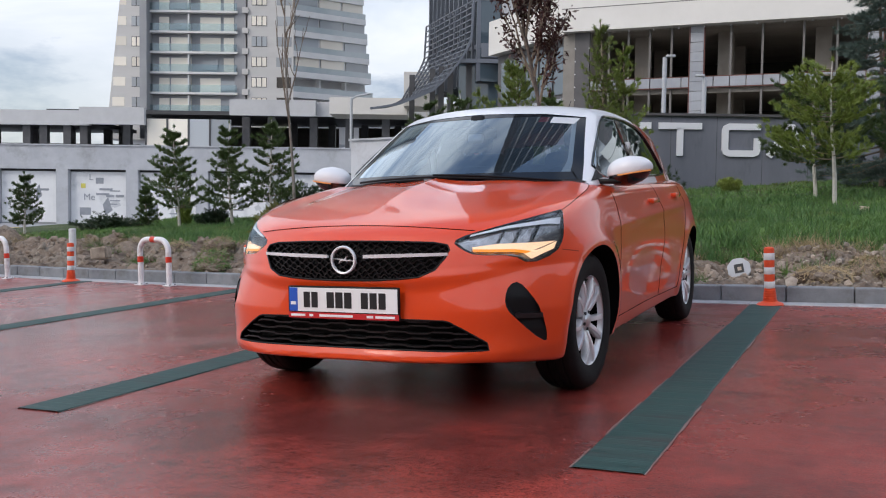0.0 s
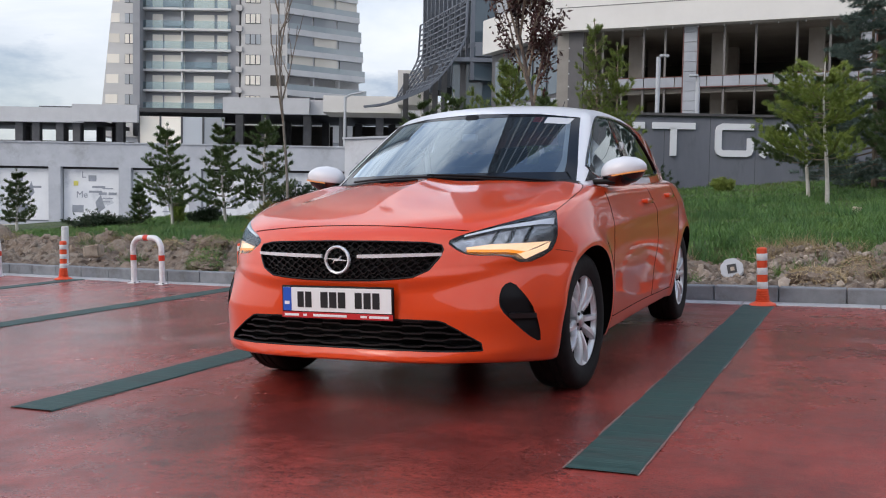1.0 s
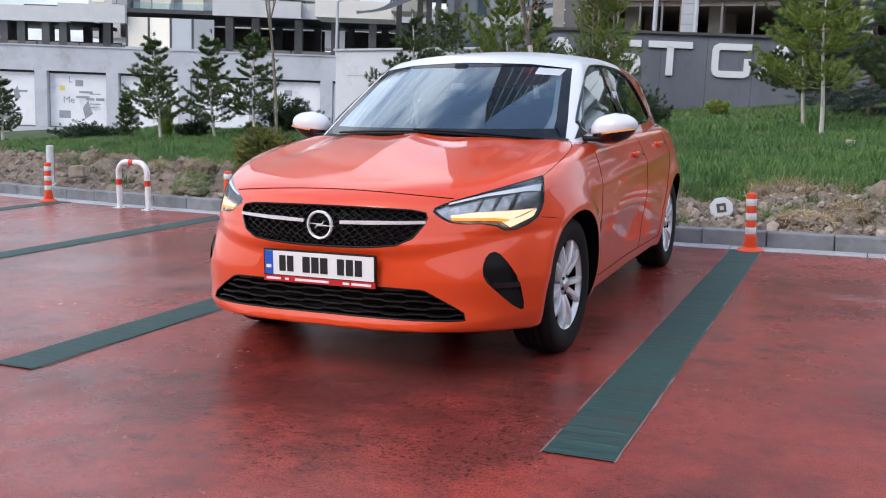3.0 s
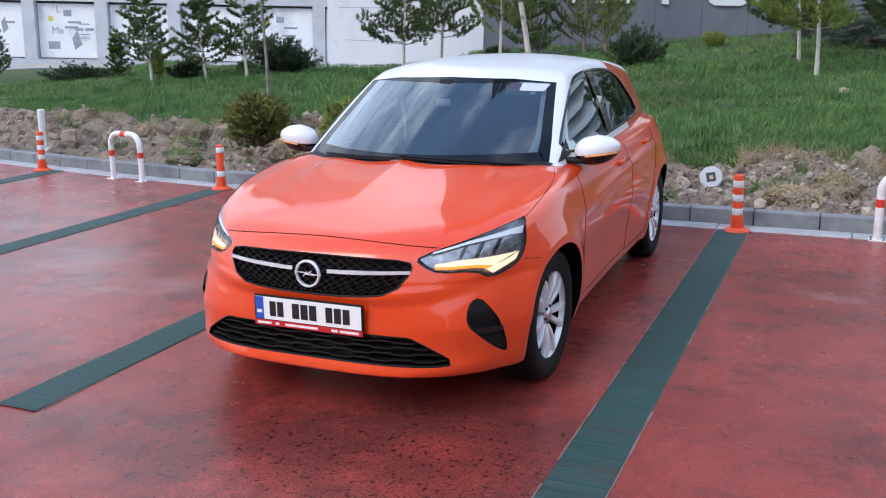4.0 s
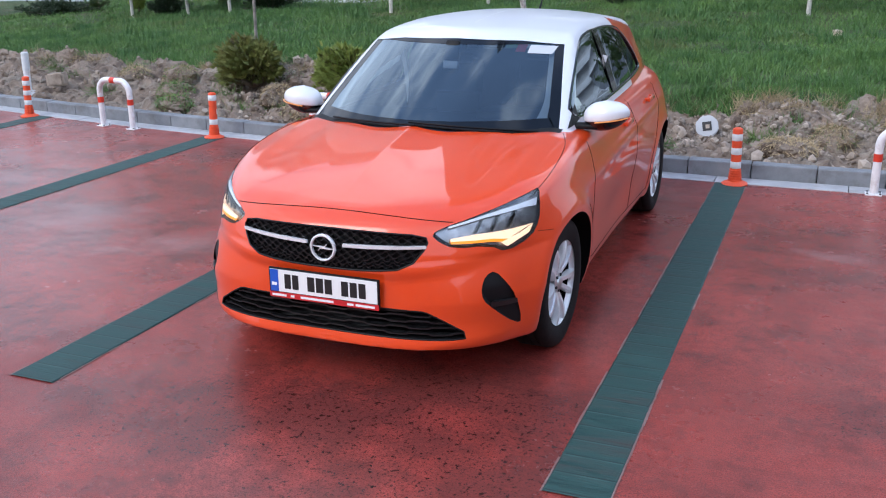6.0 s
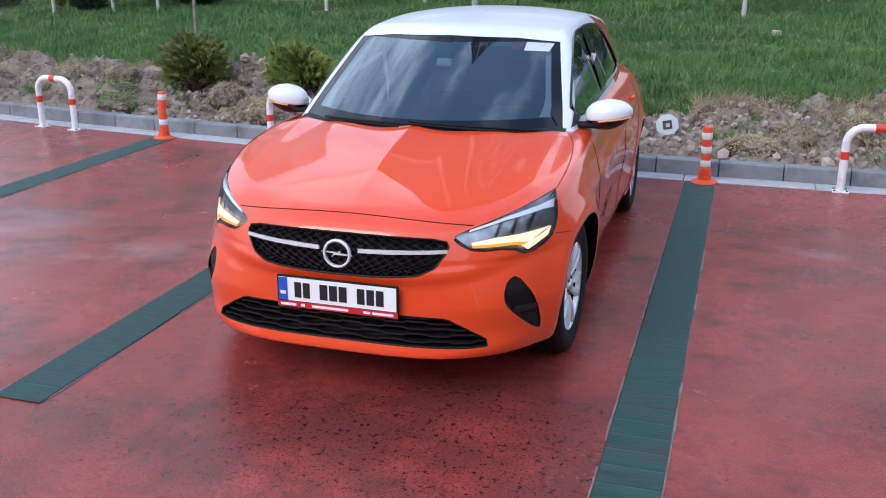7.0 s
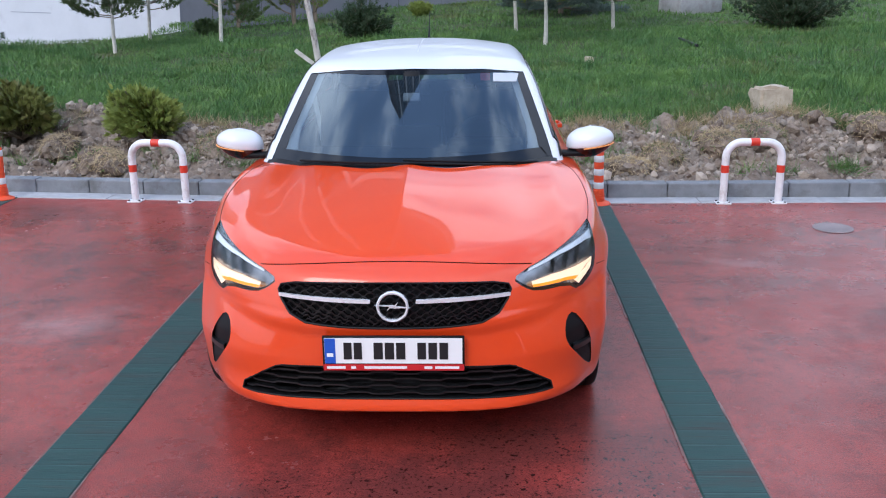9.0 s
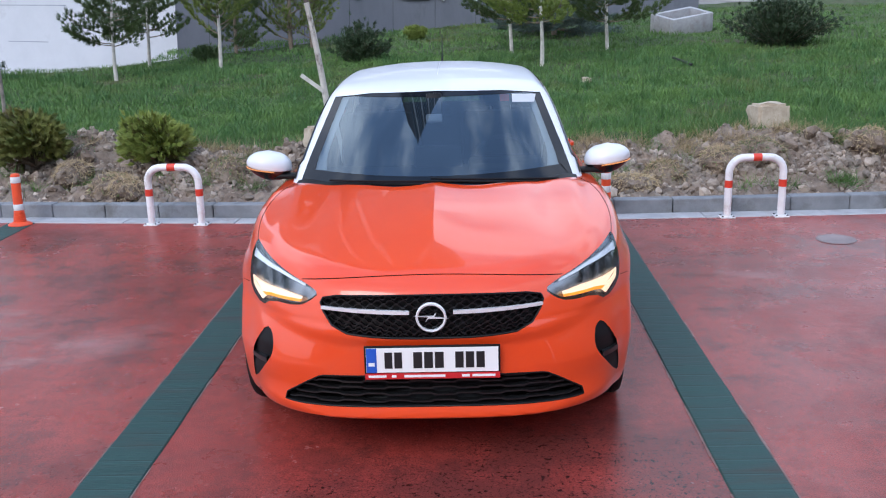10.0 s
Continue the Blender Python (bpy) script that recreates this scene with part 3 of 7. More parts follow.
stone_me.materials.append(KERB)
slab_me.materials.append(GUTTER)


def lay(me, name, parent, step, off, z, x0, x1):
    x = x0
    while x < x1:
        d = float(kerb_y(x + 0.1) - kerb_y(x - 0.1)) / 0.2
        ob = new(name, me)
        ob.parent = parent
        ob.matrix_basis = pose(x, float(kerb_y(x)) + off, z + random.uniform(-0.003, 0.003), random.uniform(-0.4, 0.4), 0, math.degrees(math.atan(d)) + random.uniform(-0.25, 0.25))
        x += step / math.sqrt(1 + d * d)


lay(stone_me, "kerb_stone", kerb, 0.5, 0.265, -0.045, -15, 13)
lay(slab_me, "gutter_slab", gutter, 1.0, 0.10, -0.094, -15, 13)


# ---- the hatchback ----
# x across (the steering wheel's side is +x), y from the nose (0) to the tail (4.06), z up
AXLE_F, AXLE_R, WHEEL_Z, WHEEL_R = 0.834, 3.372, 0.312, 0.312


def lerp(v, xs, ys):
    """Smooth curve through a few knots (monotone cubic)."""
    xs, ys = np.asarray(xs, float), np.asarray(ys, float)
    d = np.diff(ys) / np.diff(xs)
    m = np.concatenate([[d[0]], np.where(d[1:] * d[:-1] > 0, 2 * d[1:] * d[:-1] / (d[1:] + d[:-1] + 1e-12), 0), [d[-1]]])
    v = np.clip(v, xs[0], xs[-1])
    i = np.clip(np.searchsorted(xs, v) - 1, 0, len(xs) - 2)
    h = xs[i + 1] - xs[i]
    t = (v - xs[i]) / h
    return (ys[i] * (1 + 2 * t) * (1 - t) ** 2 + m[i] * h * t * (1 - t) ** 2 + ys[i + 1] * t * t * (3 - 2 * t) - m[i + 1] * h * t * t * (1 - t))


def spline(v, xs, ys):
    """Natural cubic spline: no break in curvature, so that reflections flow."""
    xs, ys = np.asarray(xs, float), np.asarray(ys, float)
    n = len(xs)
    h, d = np.diff(xs), np.diff(ys) / np.diff(xs)
    a, r = np.eye(n), np.zeros(n)
    for i in range(1, n - 1):
        a[i, i - 1:i + 2] = h[i - 1], 2 * (h[i - 1] + h[i]), h[i]
        r[i] = 6 * (d[i] - d[i - 1])
    m = np.linalg.solve(a, r)
    v = np.clip(v, xs[0], xs[-1])
    i = np.clip(np.searchsorted(xs, v) - 1, 0, n - 2)
    t, u = v - xs[i], xs[i + 1] - v
    return (m[i] * u ** 3 + m[i + 1] * t ** 3) / (6 * h[i]) + (ys[i] / h[i] - m[i] * h[i] / 6) * u + (ys[i + 1] / h[i] - m[i + 1] * h[i] / 6) * t


def smax(a, b, k):
    h = np.clip(0.5 + 0.5 * (a - b) / k, 0, 1)
    return b + (a - b) * h + k * h * (1 - h)


def nose_y(z):
    return lerp(z, [.14, .18, .215, .26, .34, .44, .54, .60, .65, .70, .74, .78, .85], [.13, .075, .030, .034, .050, .050, .050, .052, .066, .088, .115, .16, .30])


def tail_y(z):
    return lerp(z, [.2, .35, .6, .8, .95, 1.0], [3.97, 4.05, 4.06, 4.00, 3.95, 3.93])


def half_width(y, z):
    w = spline(z, [.15, .30, .45, .60, .72, .84, .98], [.81, .855, .873, .882, .876, .850, .782])
    waist = np.exp(-((y - 2.1) / 0.55) ** 2)
    w = w - waist * (0.022 * np.exp(-((z - 0.42) / 0.16) ** 2) + 0.006)
    line = 0.74 + 0.045 * (y - 1.4)
    w = w + 0.010 * np.exp(-((z - line) / 0.035) ** 2) * np.clip((y - 1.0) / 0.6, 0, 1) * np.clip((3.6 - y) / 0.6, 0, 1)
    for ya in (AXLE_F, AXLE_R):
        r = np.sqrt((y - ya) ** 2 + (z - 0.30) ** 2)
        w = w + (0.026 if ya < 2 else 0.013) * np.exp(-((r - 0.37) / 0.07) ** 2)
    return w


def bonnet_z(x, y):
    zc = spline(y, [0.0, .155, .35, .60, 1.0, 1.3], [.706, .773, .835, .894, .966, 1.005])
    ax = np.abs(x)
    drop = 0.060 * (ax / 0.8) ** 2.4
    crease = 0.018 * np.clip(1 - np.sqrt(ax ** 2 + 0.00001) / 0.23, 0, 1) ** 1.7 * np.clip((y - 0.24) / 0.42, 0, 1)
    valley = -0.008 * np.exp(-((ax - 0.52) / 0.07) ** 2) * np.clip((y - 0.35) / 0.4, 0, 1)
    ridge = 0.006 * np.exp(-((ax - 0.66) / 0.05) ** 2) * np.clip((y - 0.3) / 0.4, 0, 1)
    return zc - drop + crease + valley + ridge


def body_f(x, y, z):
    ax = np.abs(x)
    w = half_width(y, z)
    n = 2.6 + 0.75 * np.clip((0.60 - z) / 0.18, 0, 1)
    crease = 0.532 + 0.085 * np.clip((ax - 0.30) / 0.45, 0, 1) ** 1.6
    step = np.clip((crease + 0.035 - z) / 0.070, 0, 1)
    step = step * step * (3 - 2 * step)
    shelf = 0.010 * np.exp(-((z - crease) / 0.06) ** 2) * (1 - step) - 0.009 * step * np.exp(-((z - crease) / 0.085) ** 2)
    lip = 0.009 * np.exp(-((z - 0.232 - 0.020 * np.clip((ax - 0.44) / 0.12, 0, 1)) / 0.026) ** 2)
    front = nose_y(z) - shelf * np.clip((0.86 - ax) / 0.1, 0, 1) - lip
    fy = np.clip((1.1 - y) / (1.1 - front), 0, None)
    plan = ((ax / w) ** n + fy ** n) ** (1 / n) - 1
    ry = np.clip((y - 3.2) / (tail_y(z) - 3.2), 0, None)
    plan = np.maximum(plan, ((ax / w) ** 3.4 + ry ** 3.4) ** (1 / 3.4) - 1) * 0.88
    top = np.where(y < 1.15, z - bonnet_z(x, y), z - bonnet_z(x, 1.15 + 0 * y) + 0.000 * y - 0.03 * np.clip((y - 1.4) / 2, 0, 1))
    low = lerp(y, [0, .12, .5, 1.2, 3.0, 3.6, 4.06], [.216, .214, .185, .19, .20, .20, .26]) - z
    return smax(smax(plan, top * 0.9, 0.035), low, 0.018)


def canopy_f(x, y, z):
    ax = np.abs(x)
    screen = (0.98 + 1.79 * (z - 0.97) - 0.28 * (z - 0.97) * (1.36 - z) + 0.695 * ax ** 2 - y) * 0.49
    side = ax - (0.748 - 0.33 * (z - 0.94) - 0.16 * (z - 0.94) ** 2 - 0.014 * (y - 2.2) ** 2 - 0.058 * np.clip(y - 2.9, 0, None) ** 2)
    roof = z - (spline(y, [1.3, 1.65, 2.35, 3.0, 3.7, 4.0], [1.315, 1.378, 1.441, 1.424, 1.345, 1.295]) - 0.040 * (ax / 0.5) ** 2.3)
    rear = (y - (3.66 + (1.33 - z) * 0.72 - 0.25 * ax ** 2)) * 0.8
    return smax(smax(smax(side, roof, 0.055), screen, 0.035), rear, 0.05)


def ray_shell(f, y_lo, y_hi, z0, a_lo, a_hi, na, nb, ny, reach=2.4):
    """A grid of points where rays from a straight axis leave the solid f < 0: fans at both ends, sections between."""
    b_front = np.linspace(0, np.pi / 2, nb)
    seq = [(y_lo, math.sin(b), -math.cos(b)) for b in b_front[:-1]]
    seq += [(y, 1.0, 0.0) for y in np.linspace(y_lo, y_hi, ny)]
    seq += [(y_hi, math.sin(b), math.cos(b)) for b in b_front[::-1][1:]]
    seq = np.array(seq)
    a = np.linspace(a_lo, a_hi, na)
    oy = seq[:, 0][:, None] + 0 * a[None]
    dx, dy, dz = seq[:, 1][:, None] * np.cos(a), seq[:, 2][:, None] * np.cos(a), np.sin(a)[None] + 0 * seq[:, :1]
    lo, hi = np.zeros_like(oy), np.full_like(oy, reach)
    for _ in range(44):
        mid = (lo + hi) / 2
        inside = f(dx * mid, oy + dy * mid, z0 + dz * mid) < 0
        lo, hi = np.where(inside, mid, lo), np.where(inside, hi, mid)
    return np.stack([dx * lo, oy + dy * lo, z0 + dz * lo], -1)


def mirrored(grid):
    """The half grid (x >= 0) and its mirror as one ring of columns; returns verts, faces and the ring's length."""
    other = grid[::-1][1:-1] * np.array([-1, 1, 1])
    ring = np.concatenate([grid, other], 0)
    n, m = ring.shape[:2]
    i = np.arange(n)[:, None] * m + np.arange(m - 1)[None]
    j = ((np.arange(n)[:, None] + 1) % n) * m + np.arange(m - 1)[None]
    f = np.stack([i, j, j + 1, i + 1], -1).reshape(-1, 4)
    return ring, f


def shell_mesh(name, ring, faces, cap_low=True, cap_high=True):
    n, m = ring.shape[:2]
    v = ring.reshape(-1, 3)
    f = faces.tolist()
    if cap_low:
        f.append([k * m for k in range(n)][::-1])
    if cap_high:
        f.append([k * m + m - 1 for k in range(n)])
    me = bpy.data.meshes.new(name)
    me.from_pydata(v.tolist(), [], f)
    bm = bmesh.new()
    bm.from_mesh(me)
    bmesh.ops.remove_doubles(bm, verts=bm.verts, dist=1e-5)
    bmesh.ops.recalc_face_normals(bm, faces=bm.faces)
    bm.to_mesh(me)
    bm.free()
    return me


def front_y(x, z):
    """The nose's surface, seen from ahead."""
    x, z = np.asarray(x, float), np.asarray(z, float)
    lo, hi = np.full(x.shape, -0.1), np.full(x.shape, 1.3)
    for _ in range(40):
        mid = (lo + hi) / 2
        inside = body_f(x, mid, z) < 0
        lo, hi = np.where(inside, lo, mid), np.where(inside, mid, hi)
    return hi


def side_x(f, y, z):
    y, z = np.asarray(y, float), np.asarray(z, float)
    lo, hi = np.full(y.shape, 0.2), np.full(y.shape, 1.2)
    for _ in range(40):
        mid = (lo + hi) / 2
        inside = f(mid, y, z) < 0
        lo, hi = np.where(inside, mid, lo), np.where(inside, hi, mid)
    return lo


def top_z(f, x, y):
    x, y = np.asarray(x, float), np.asarray(y, float)
    lo, hi = np.full(x.shape, 0.5), np.full(x.shape, 1.7)
    for _ in range(40):
        mid = (lo + hi) / 2
        inside = f(x, y, mid) < 0
        lo, hi = np.where(inside, mid, lo), np.where(inside, hi, mid)
    return lo


def fan_patch(poly, where, rings=14, out=(0, -1, 0)):
    """A domed sheet filling a polygon: rings shrink to its middle; where(u, v) lifts (u, v) into space."""
    p = np.array(poly)
    c = p.mean(0)
    n = len(p)
    uv = np.concatenate([c + (p - c) * (1 - k / rings) for k in range(rings)] + [c[None]], 0)
    pts = where(uv[:, 0], uv[:, 1])
    faces = []
    for k in range(rings - 1):
        for i in range(n):
            j = (i + 1) % n
            faces.append((k * n + i, k * n + j, (k + 1) * n + j, (k + 1) * n + i))
    last = (rings - 1) * n
    faces += [(last + i, last + (i + 1) % n, rings * n) for i in range(n)]
    a, b, c3 = pts[0], pts[n // 3], pts[2 * n // 3]
    if np.dot(np.cross(b - a, c3 - a), out) < 0:
        faces = [q[::-1] for q in faces]
    return pts.tolist(), faces


def on_nose(off):
    return lambda u, v: np.stack([u, front_y(u, v) + off, v], -1)


def on_side(f, s, off):
    return lambda u, v: np.stack([s * (side_x(f, u, v) + off), u, v], -1)


def flip(poly):
    return [(-u, v) for u, v in poly[::-1]]


car = tagged(root("car"), "orange hatchback with white roof, parked in a bay on wet asphalt", "car")

GRILLE = dense(smooth_poly([(-.445, .664), (-.425, .700), (-.22, .708), (0, .710), (.22, .708), (.425, .700), (.445, .664), (.375, .568), (.2, .552), (0, .549), (-.2, .552), (-.375, .568)], 1), 0.02)
LOW_GRILLE = dense(smooth_poly([(-.638, .268), (-.467, .380), (-.42, .391), (0, .394), (.42, .391), (.467, .380), (.638, .268), (.50, .266), (.25, .270), (-.25, .270), (-.50, .266)], 1), 0.02)
LAMP = dense(smooth_poly([(.445, .705), (.50, .733), (.567, .753), (.675, .788), (.752, .816), (.776, .827), (.796, .765), (.803, .70), (.788, .640), (.716, .602), (.664, .643), (.537, .647), (.487, .671)], 1), 0.012)
VENT = dense(smooth_poly([(.652, .475), (.660, .525), (.690, .538), (.735, .480), (.768, .415), (.780, .288), (.764, .283), (.700, .378), (.662, .430)], 1), 0.015)

ring, fcs = mirrored(ray_shell(body_f, 0.78, 3.45, 0.56, -1.15, math.pi / 2 - 0.004, 230, 120, 170))
shell = shell_mesh("body", ring, fcs)
body = finish("body", shell, BODY, car, "orange painted metal shell", True)
for s in (1, -1):
    for ya in (AXLE_F, AXLE_R):
        arch = [(ya + 0.352 * math.cos(w), 0.305 + 0.352 * math.sin(w)) for w in np.linspace(0, 2 * math.pi, 64, endpoint=False)]
        carve(body, prism(arch, "x", s * 0.58, s * 1.2) if s > 0 else prism(arch, "x", -1.2, -0.58), UNDER)
carve(body, prism([(-.70, 1.38), (-.60, 1.29), (-.35, 1.13), (0, 1.045), (.35, 1.13), (.60, 1.29), (.70, 1.38), (.68, 3.5), (-.68, 3.5)], "z", 0.34, 1.3), FABRIC)


def nose_cut(poly, depth):
    p = np.array(poly)
    back = p.copy()
    y = front_y(p[:, 0], p[:, 1])
    bm = bmesh.new()
    a = [bm.verts.new((u, -0.2, v)) for u, v in p]
    b = [bm.verts.new((u, yy + depth, v)) for (u, v), yy in zip(back, y)]
    n = len(p)
    bm.faces.new(a)
    c = bm.verts.new((float(p[:, 0].mean()), float(front_y(p[:, 0].mean(), p[:, 1].mean())) + depth, float(p[:, 1].mean())))
    for i in range(n):
        j = (i + 1) % n
        bm.faces.new((a[i], b[i], b[j], a[j]))
        bm.faces.new((b[j], b[i], c))
    bmesh.ops.recalc_face_normals(bm, faces=bm.faces)
    return bm


for poly, depth in ((GRILLE, .05), (LOW_GRILLE, .06), (LAMP, .045), (flip(LAMP), .045), (VENT, .035), (flip(VENT), .035)):
    carve(body, nose_cut(poly, depth), BLACK_PLASTIC)
sharpen(body, 32)


def seam(name, pts, mat=UNDER, r=0.0026, parent=None):
    return tube(name, pts, r, mat, parent or car, "", 6)


def line_on(where, pts, step=0.02, closed=False):
    d = np.array(dense(pts, step, closed))
    return [tuple(p) for p in where(d[:, 0], d[:, 1])]


# bonnet gap: across the nose, then back along both edges to the windscreen
gap = [(x, 0.773 - 0.030 * (abs(x) / 0.55) ** 2) for x in np.linspace(-0.52, 0.52, 40)]
seam("bonnet_seam", line_on(on_nose(-0.0005), gap), r=0.0021)
for s in (1, -1):
    us = np.linspace(0, 1, 50)
    by = 0.555 + (1.255 - 0.555) * us
    bx = spline(by, [.555, .75, .95, 1.10, 1.255], [.765, .790, .786, .764, .712])
    pts = np.stack([s * bx, by, top_z(body_f, bx, by)], -1)
    seam("bonnet_seam", [tuple(p) for p in pts], r=0.0015)
    side = on_side(body_f, s, -0.0005)
    seam("bumper_seam", line_on(side, [(0.52, .655), (0.61, .642)]), r=0.0014)
    seam("door_seam", line_on(side, smooth_poly([(1.30, .90), (1.27, .70), (1.24, .45), (1.30, .27)], 0)))
    seam("door_seam", line_on(side, [(2.40, .94), (2.42, .60), (2.38, .27)]))
    seam("door_seam", line_on(side, [(3.20, .94), (3.16, .76), (3.05, .62), (2.96, .45), (2.93, .27)]))
    seam("sill_seam", line_on(side, [(1.30, .27), (2.93, .27)]))


# grille: honeycomb of slanted bars behind a rim, chrome wings and the round badge
def nose_strip(name, u0, u1, height, v_of, off, mat, parent, label="", thick=0.012, n=40):
    us = np.linspace(u0, u1, n)
    verts, faces = [], []
    for u in us:
        v = v_of(u)
        h = height(u) if callable(height) else height
        y = float(front_y(u, v)) + off
        verts += [(u, y, v - h / 2), (u, y, v + h / 2), (u, y + thick, v + h / 2), (u, y + thick, v - h / 2)]
    for i in range(n - 1):
        a, b = i * 4, i * 4 + 4
        for k in range(4):
            faces.append((a + k, a + (k + 1) % 4, b + (k + 1) % 4, b + k))
    faces += [(0, 3, 2, 1), ((n - 1) * 4, (n - 1) * 4 + 1, (n - 1) * 4 + 2, (n - 1) * 4 + 3)]
    return mesh_ob(name, verts, faces, mat, parent, label, True, 50)


def span(poly, v):
    """Left and right limits of a polygon at height v."""
    xs = [a[0] + (v - a[1]) / (b[1] - a[1]) * (b[0] - a[0]) for a, b in zip(poly, poly[1:] + poly[:1]) if (a[1] - v) * (b[1] - v) < 0]
    return (min(xs), max(xs)) if len(xs) > 1 else None


grille = tagged(root("grille"), "black honeycomb radiator grille with chrome wings")
grille.parent = car
verts, faces = [], []
for row in range(12):
    v0 = 0.555 + row * 0.0142
    lim = span(GRILLE, v0)
    if not lim:
        continue
    cells = 35
    us = np.linspace(lim[0] + .004, lim[1] - .004, cells * 4 + 1)
    wave = 0.0058 * np.clip(np.abs(((np.arange(len(us)) + 4 * (row % 2)) % 8) - 4) - 1, 0, 2) - 0.0058
    for i, (u, w) in enumerate(zip(us, wave)):
        y = float(front_y(u, v0)) + 0.012
        verts += [(u, y, v0 + w - .0021), (u, y, v0 + w + .0021), (u, y + .02, v0 + w + .0021), (u, y + .02, v0 + w - .0021)]
        if i:
            b = len(verts) - 4
            for k in range(4):
                faces.append((b - 4 + k, b - 4 + (k + 1) % 4, b + (k + 1) % 4, b + k))
mesh_ob("honeycomb", verts, faces, SLAT, grille)
rim = on_nose(0.002)(np.array(GRILLE)[:, 0], np.array(GRILLE)[:, 1])
tube("rim", [tuple(p) for p in rim], 0.0042, BLACK_PLASTIC, grille, closed=True)
for s in (1, -1):
    nose_strip("chrome_wing", s * 0.085, s * 0.438, lambda u: 0.0155 - 0.014 * abs(abs(u) - .2), lambda u: 0.648 + 0.022 * max(0, abs(u) - .085), -0.006, SATIN_BRIGHT, grille, "bright chrome bar")
# round badge: a ring with a flat bar bolted across
badge = root("badge")
badge.parent = grille
by = float(front_y(0, .634)) - 0.012
v, f = spun([(0.050, -.006), (0.056, -.008), (0.060, -.004), (0.060, .006), (0.050, .006)], 48, True)
mesh_ob("badge_ring", [(x, by + z, .634 + y) for x, y, z in v], f, SATIN_BRIGHT, badge, "polished chrome ring", True)
bolt = [(-.066, .640), (.008, .640), (.020, .652), (.012, .636), (.066, .630), (-.010, .630), (-.022, .618), (-.012, .636)]
bm = prism(bolt, "y", by - .006, by + .004)
part("badge_bar", bm, SATIN_BRIGHT, badge)

lower = tagged(root("lower_grille"), "black lower air intake with wavy bars")
lower.parent = car
for i, v0 in enumerate((.286, .312, .338, .364, .385)):
    lim = span(LOW_GRILLE, v0)
    nose_strip("slat", lim[0] + .01, lim[1] - .01, .0065, lambda u, v0=v0, i=i: v0 + .0030 * math.copysign(min(1, abs(4 * math.sin(u * 34 + i * 3.14))), math.sin(u * 34 + i * 3.14)) - .02 * max(0, abs(u) - .2) ** 2, .012, SLAT, lower, n=140, thick=.03)
tube("rim", line_on(on_nose(.002), LOW_GRILLE, .02, True), 0.004, BLACK_PLASTIC, lower, closed=True)


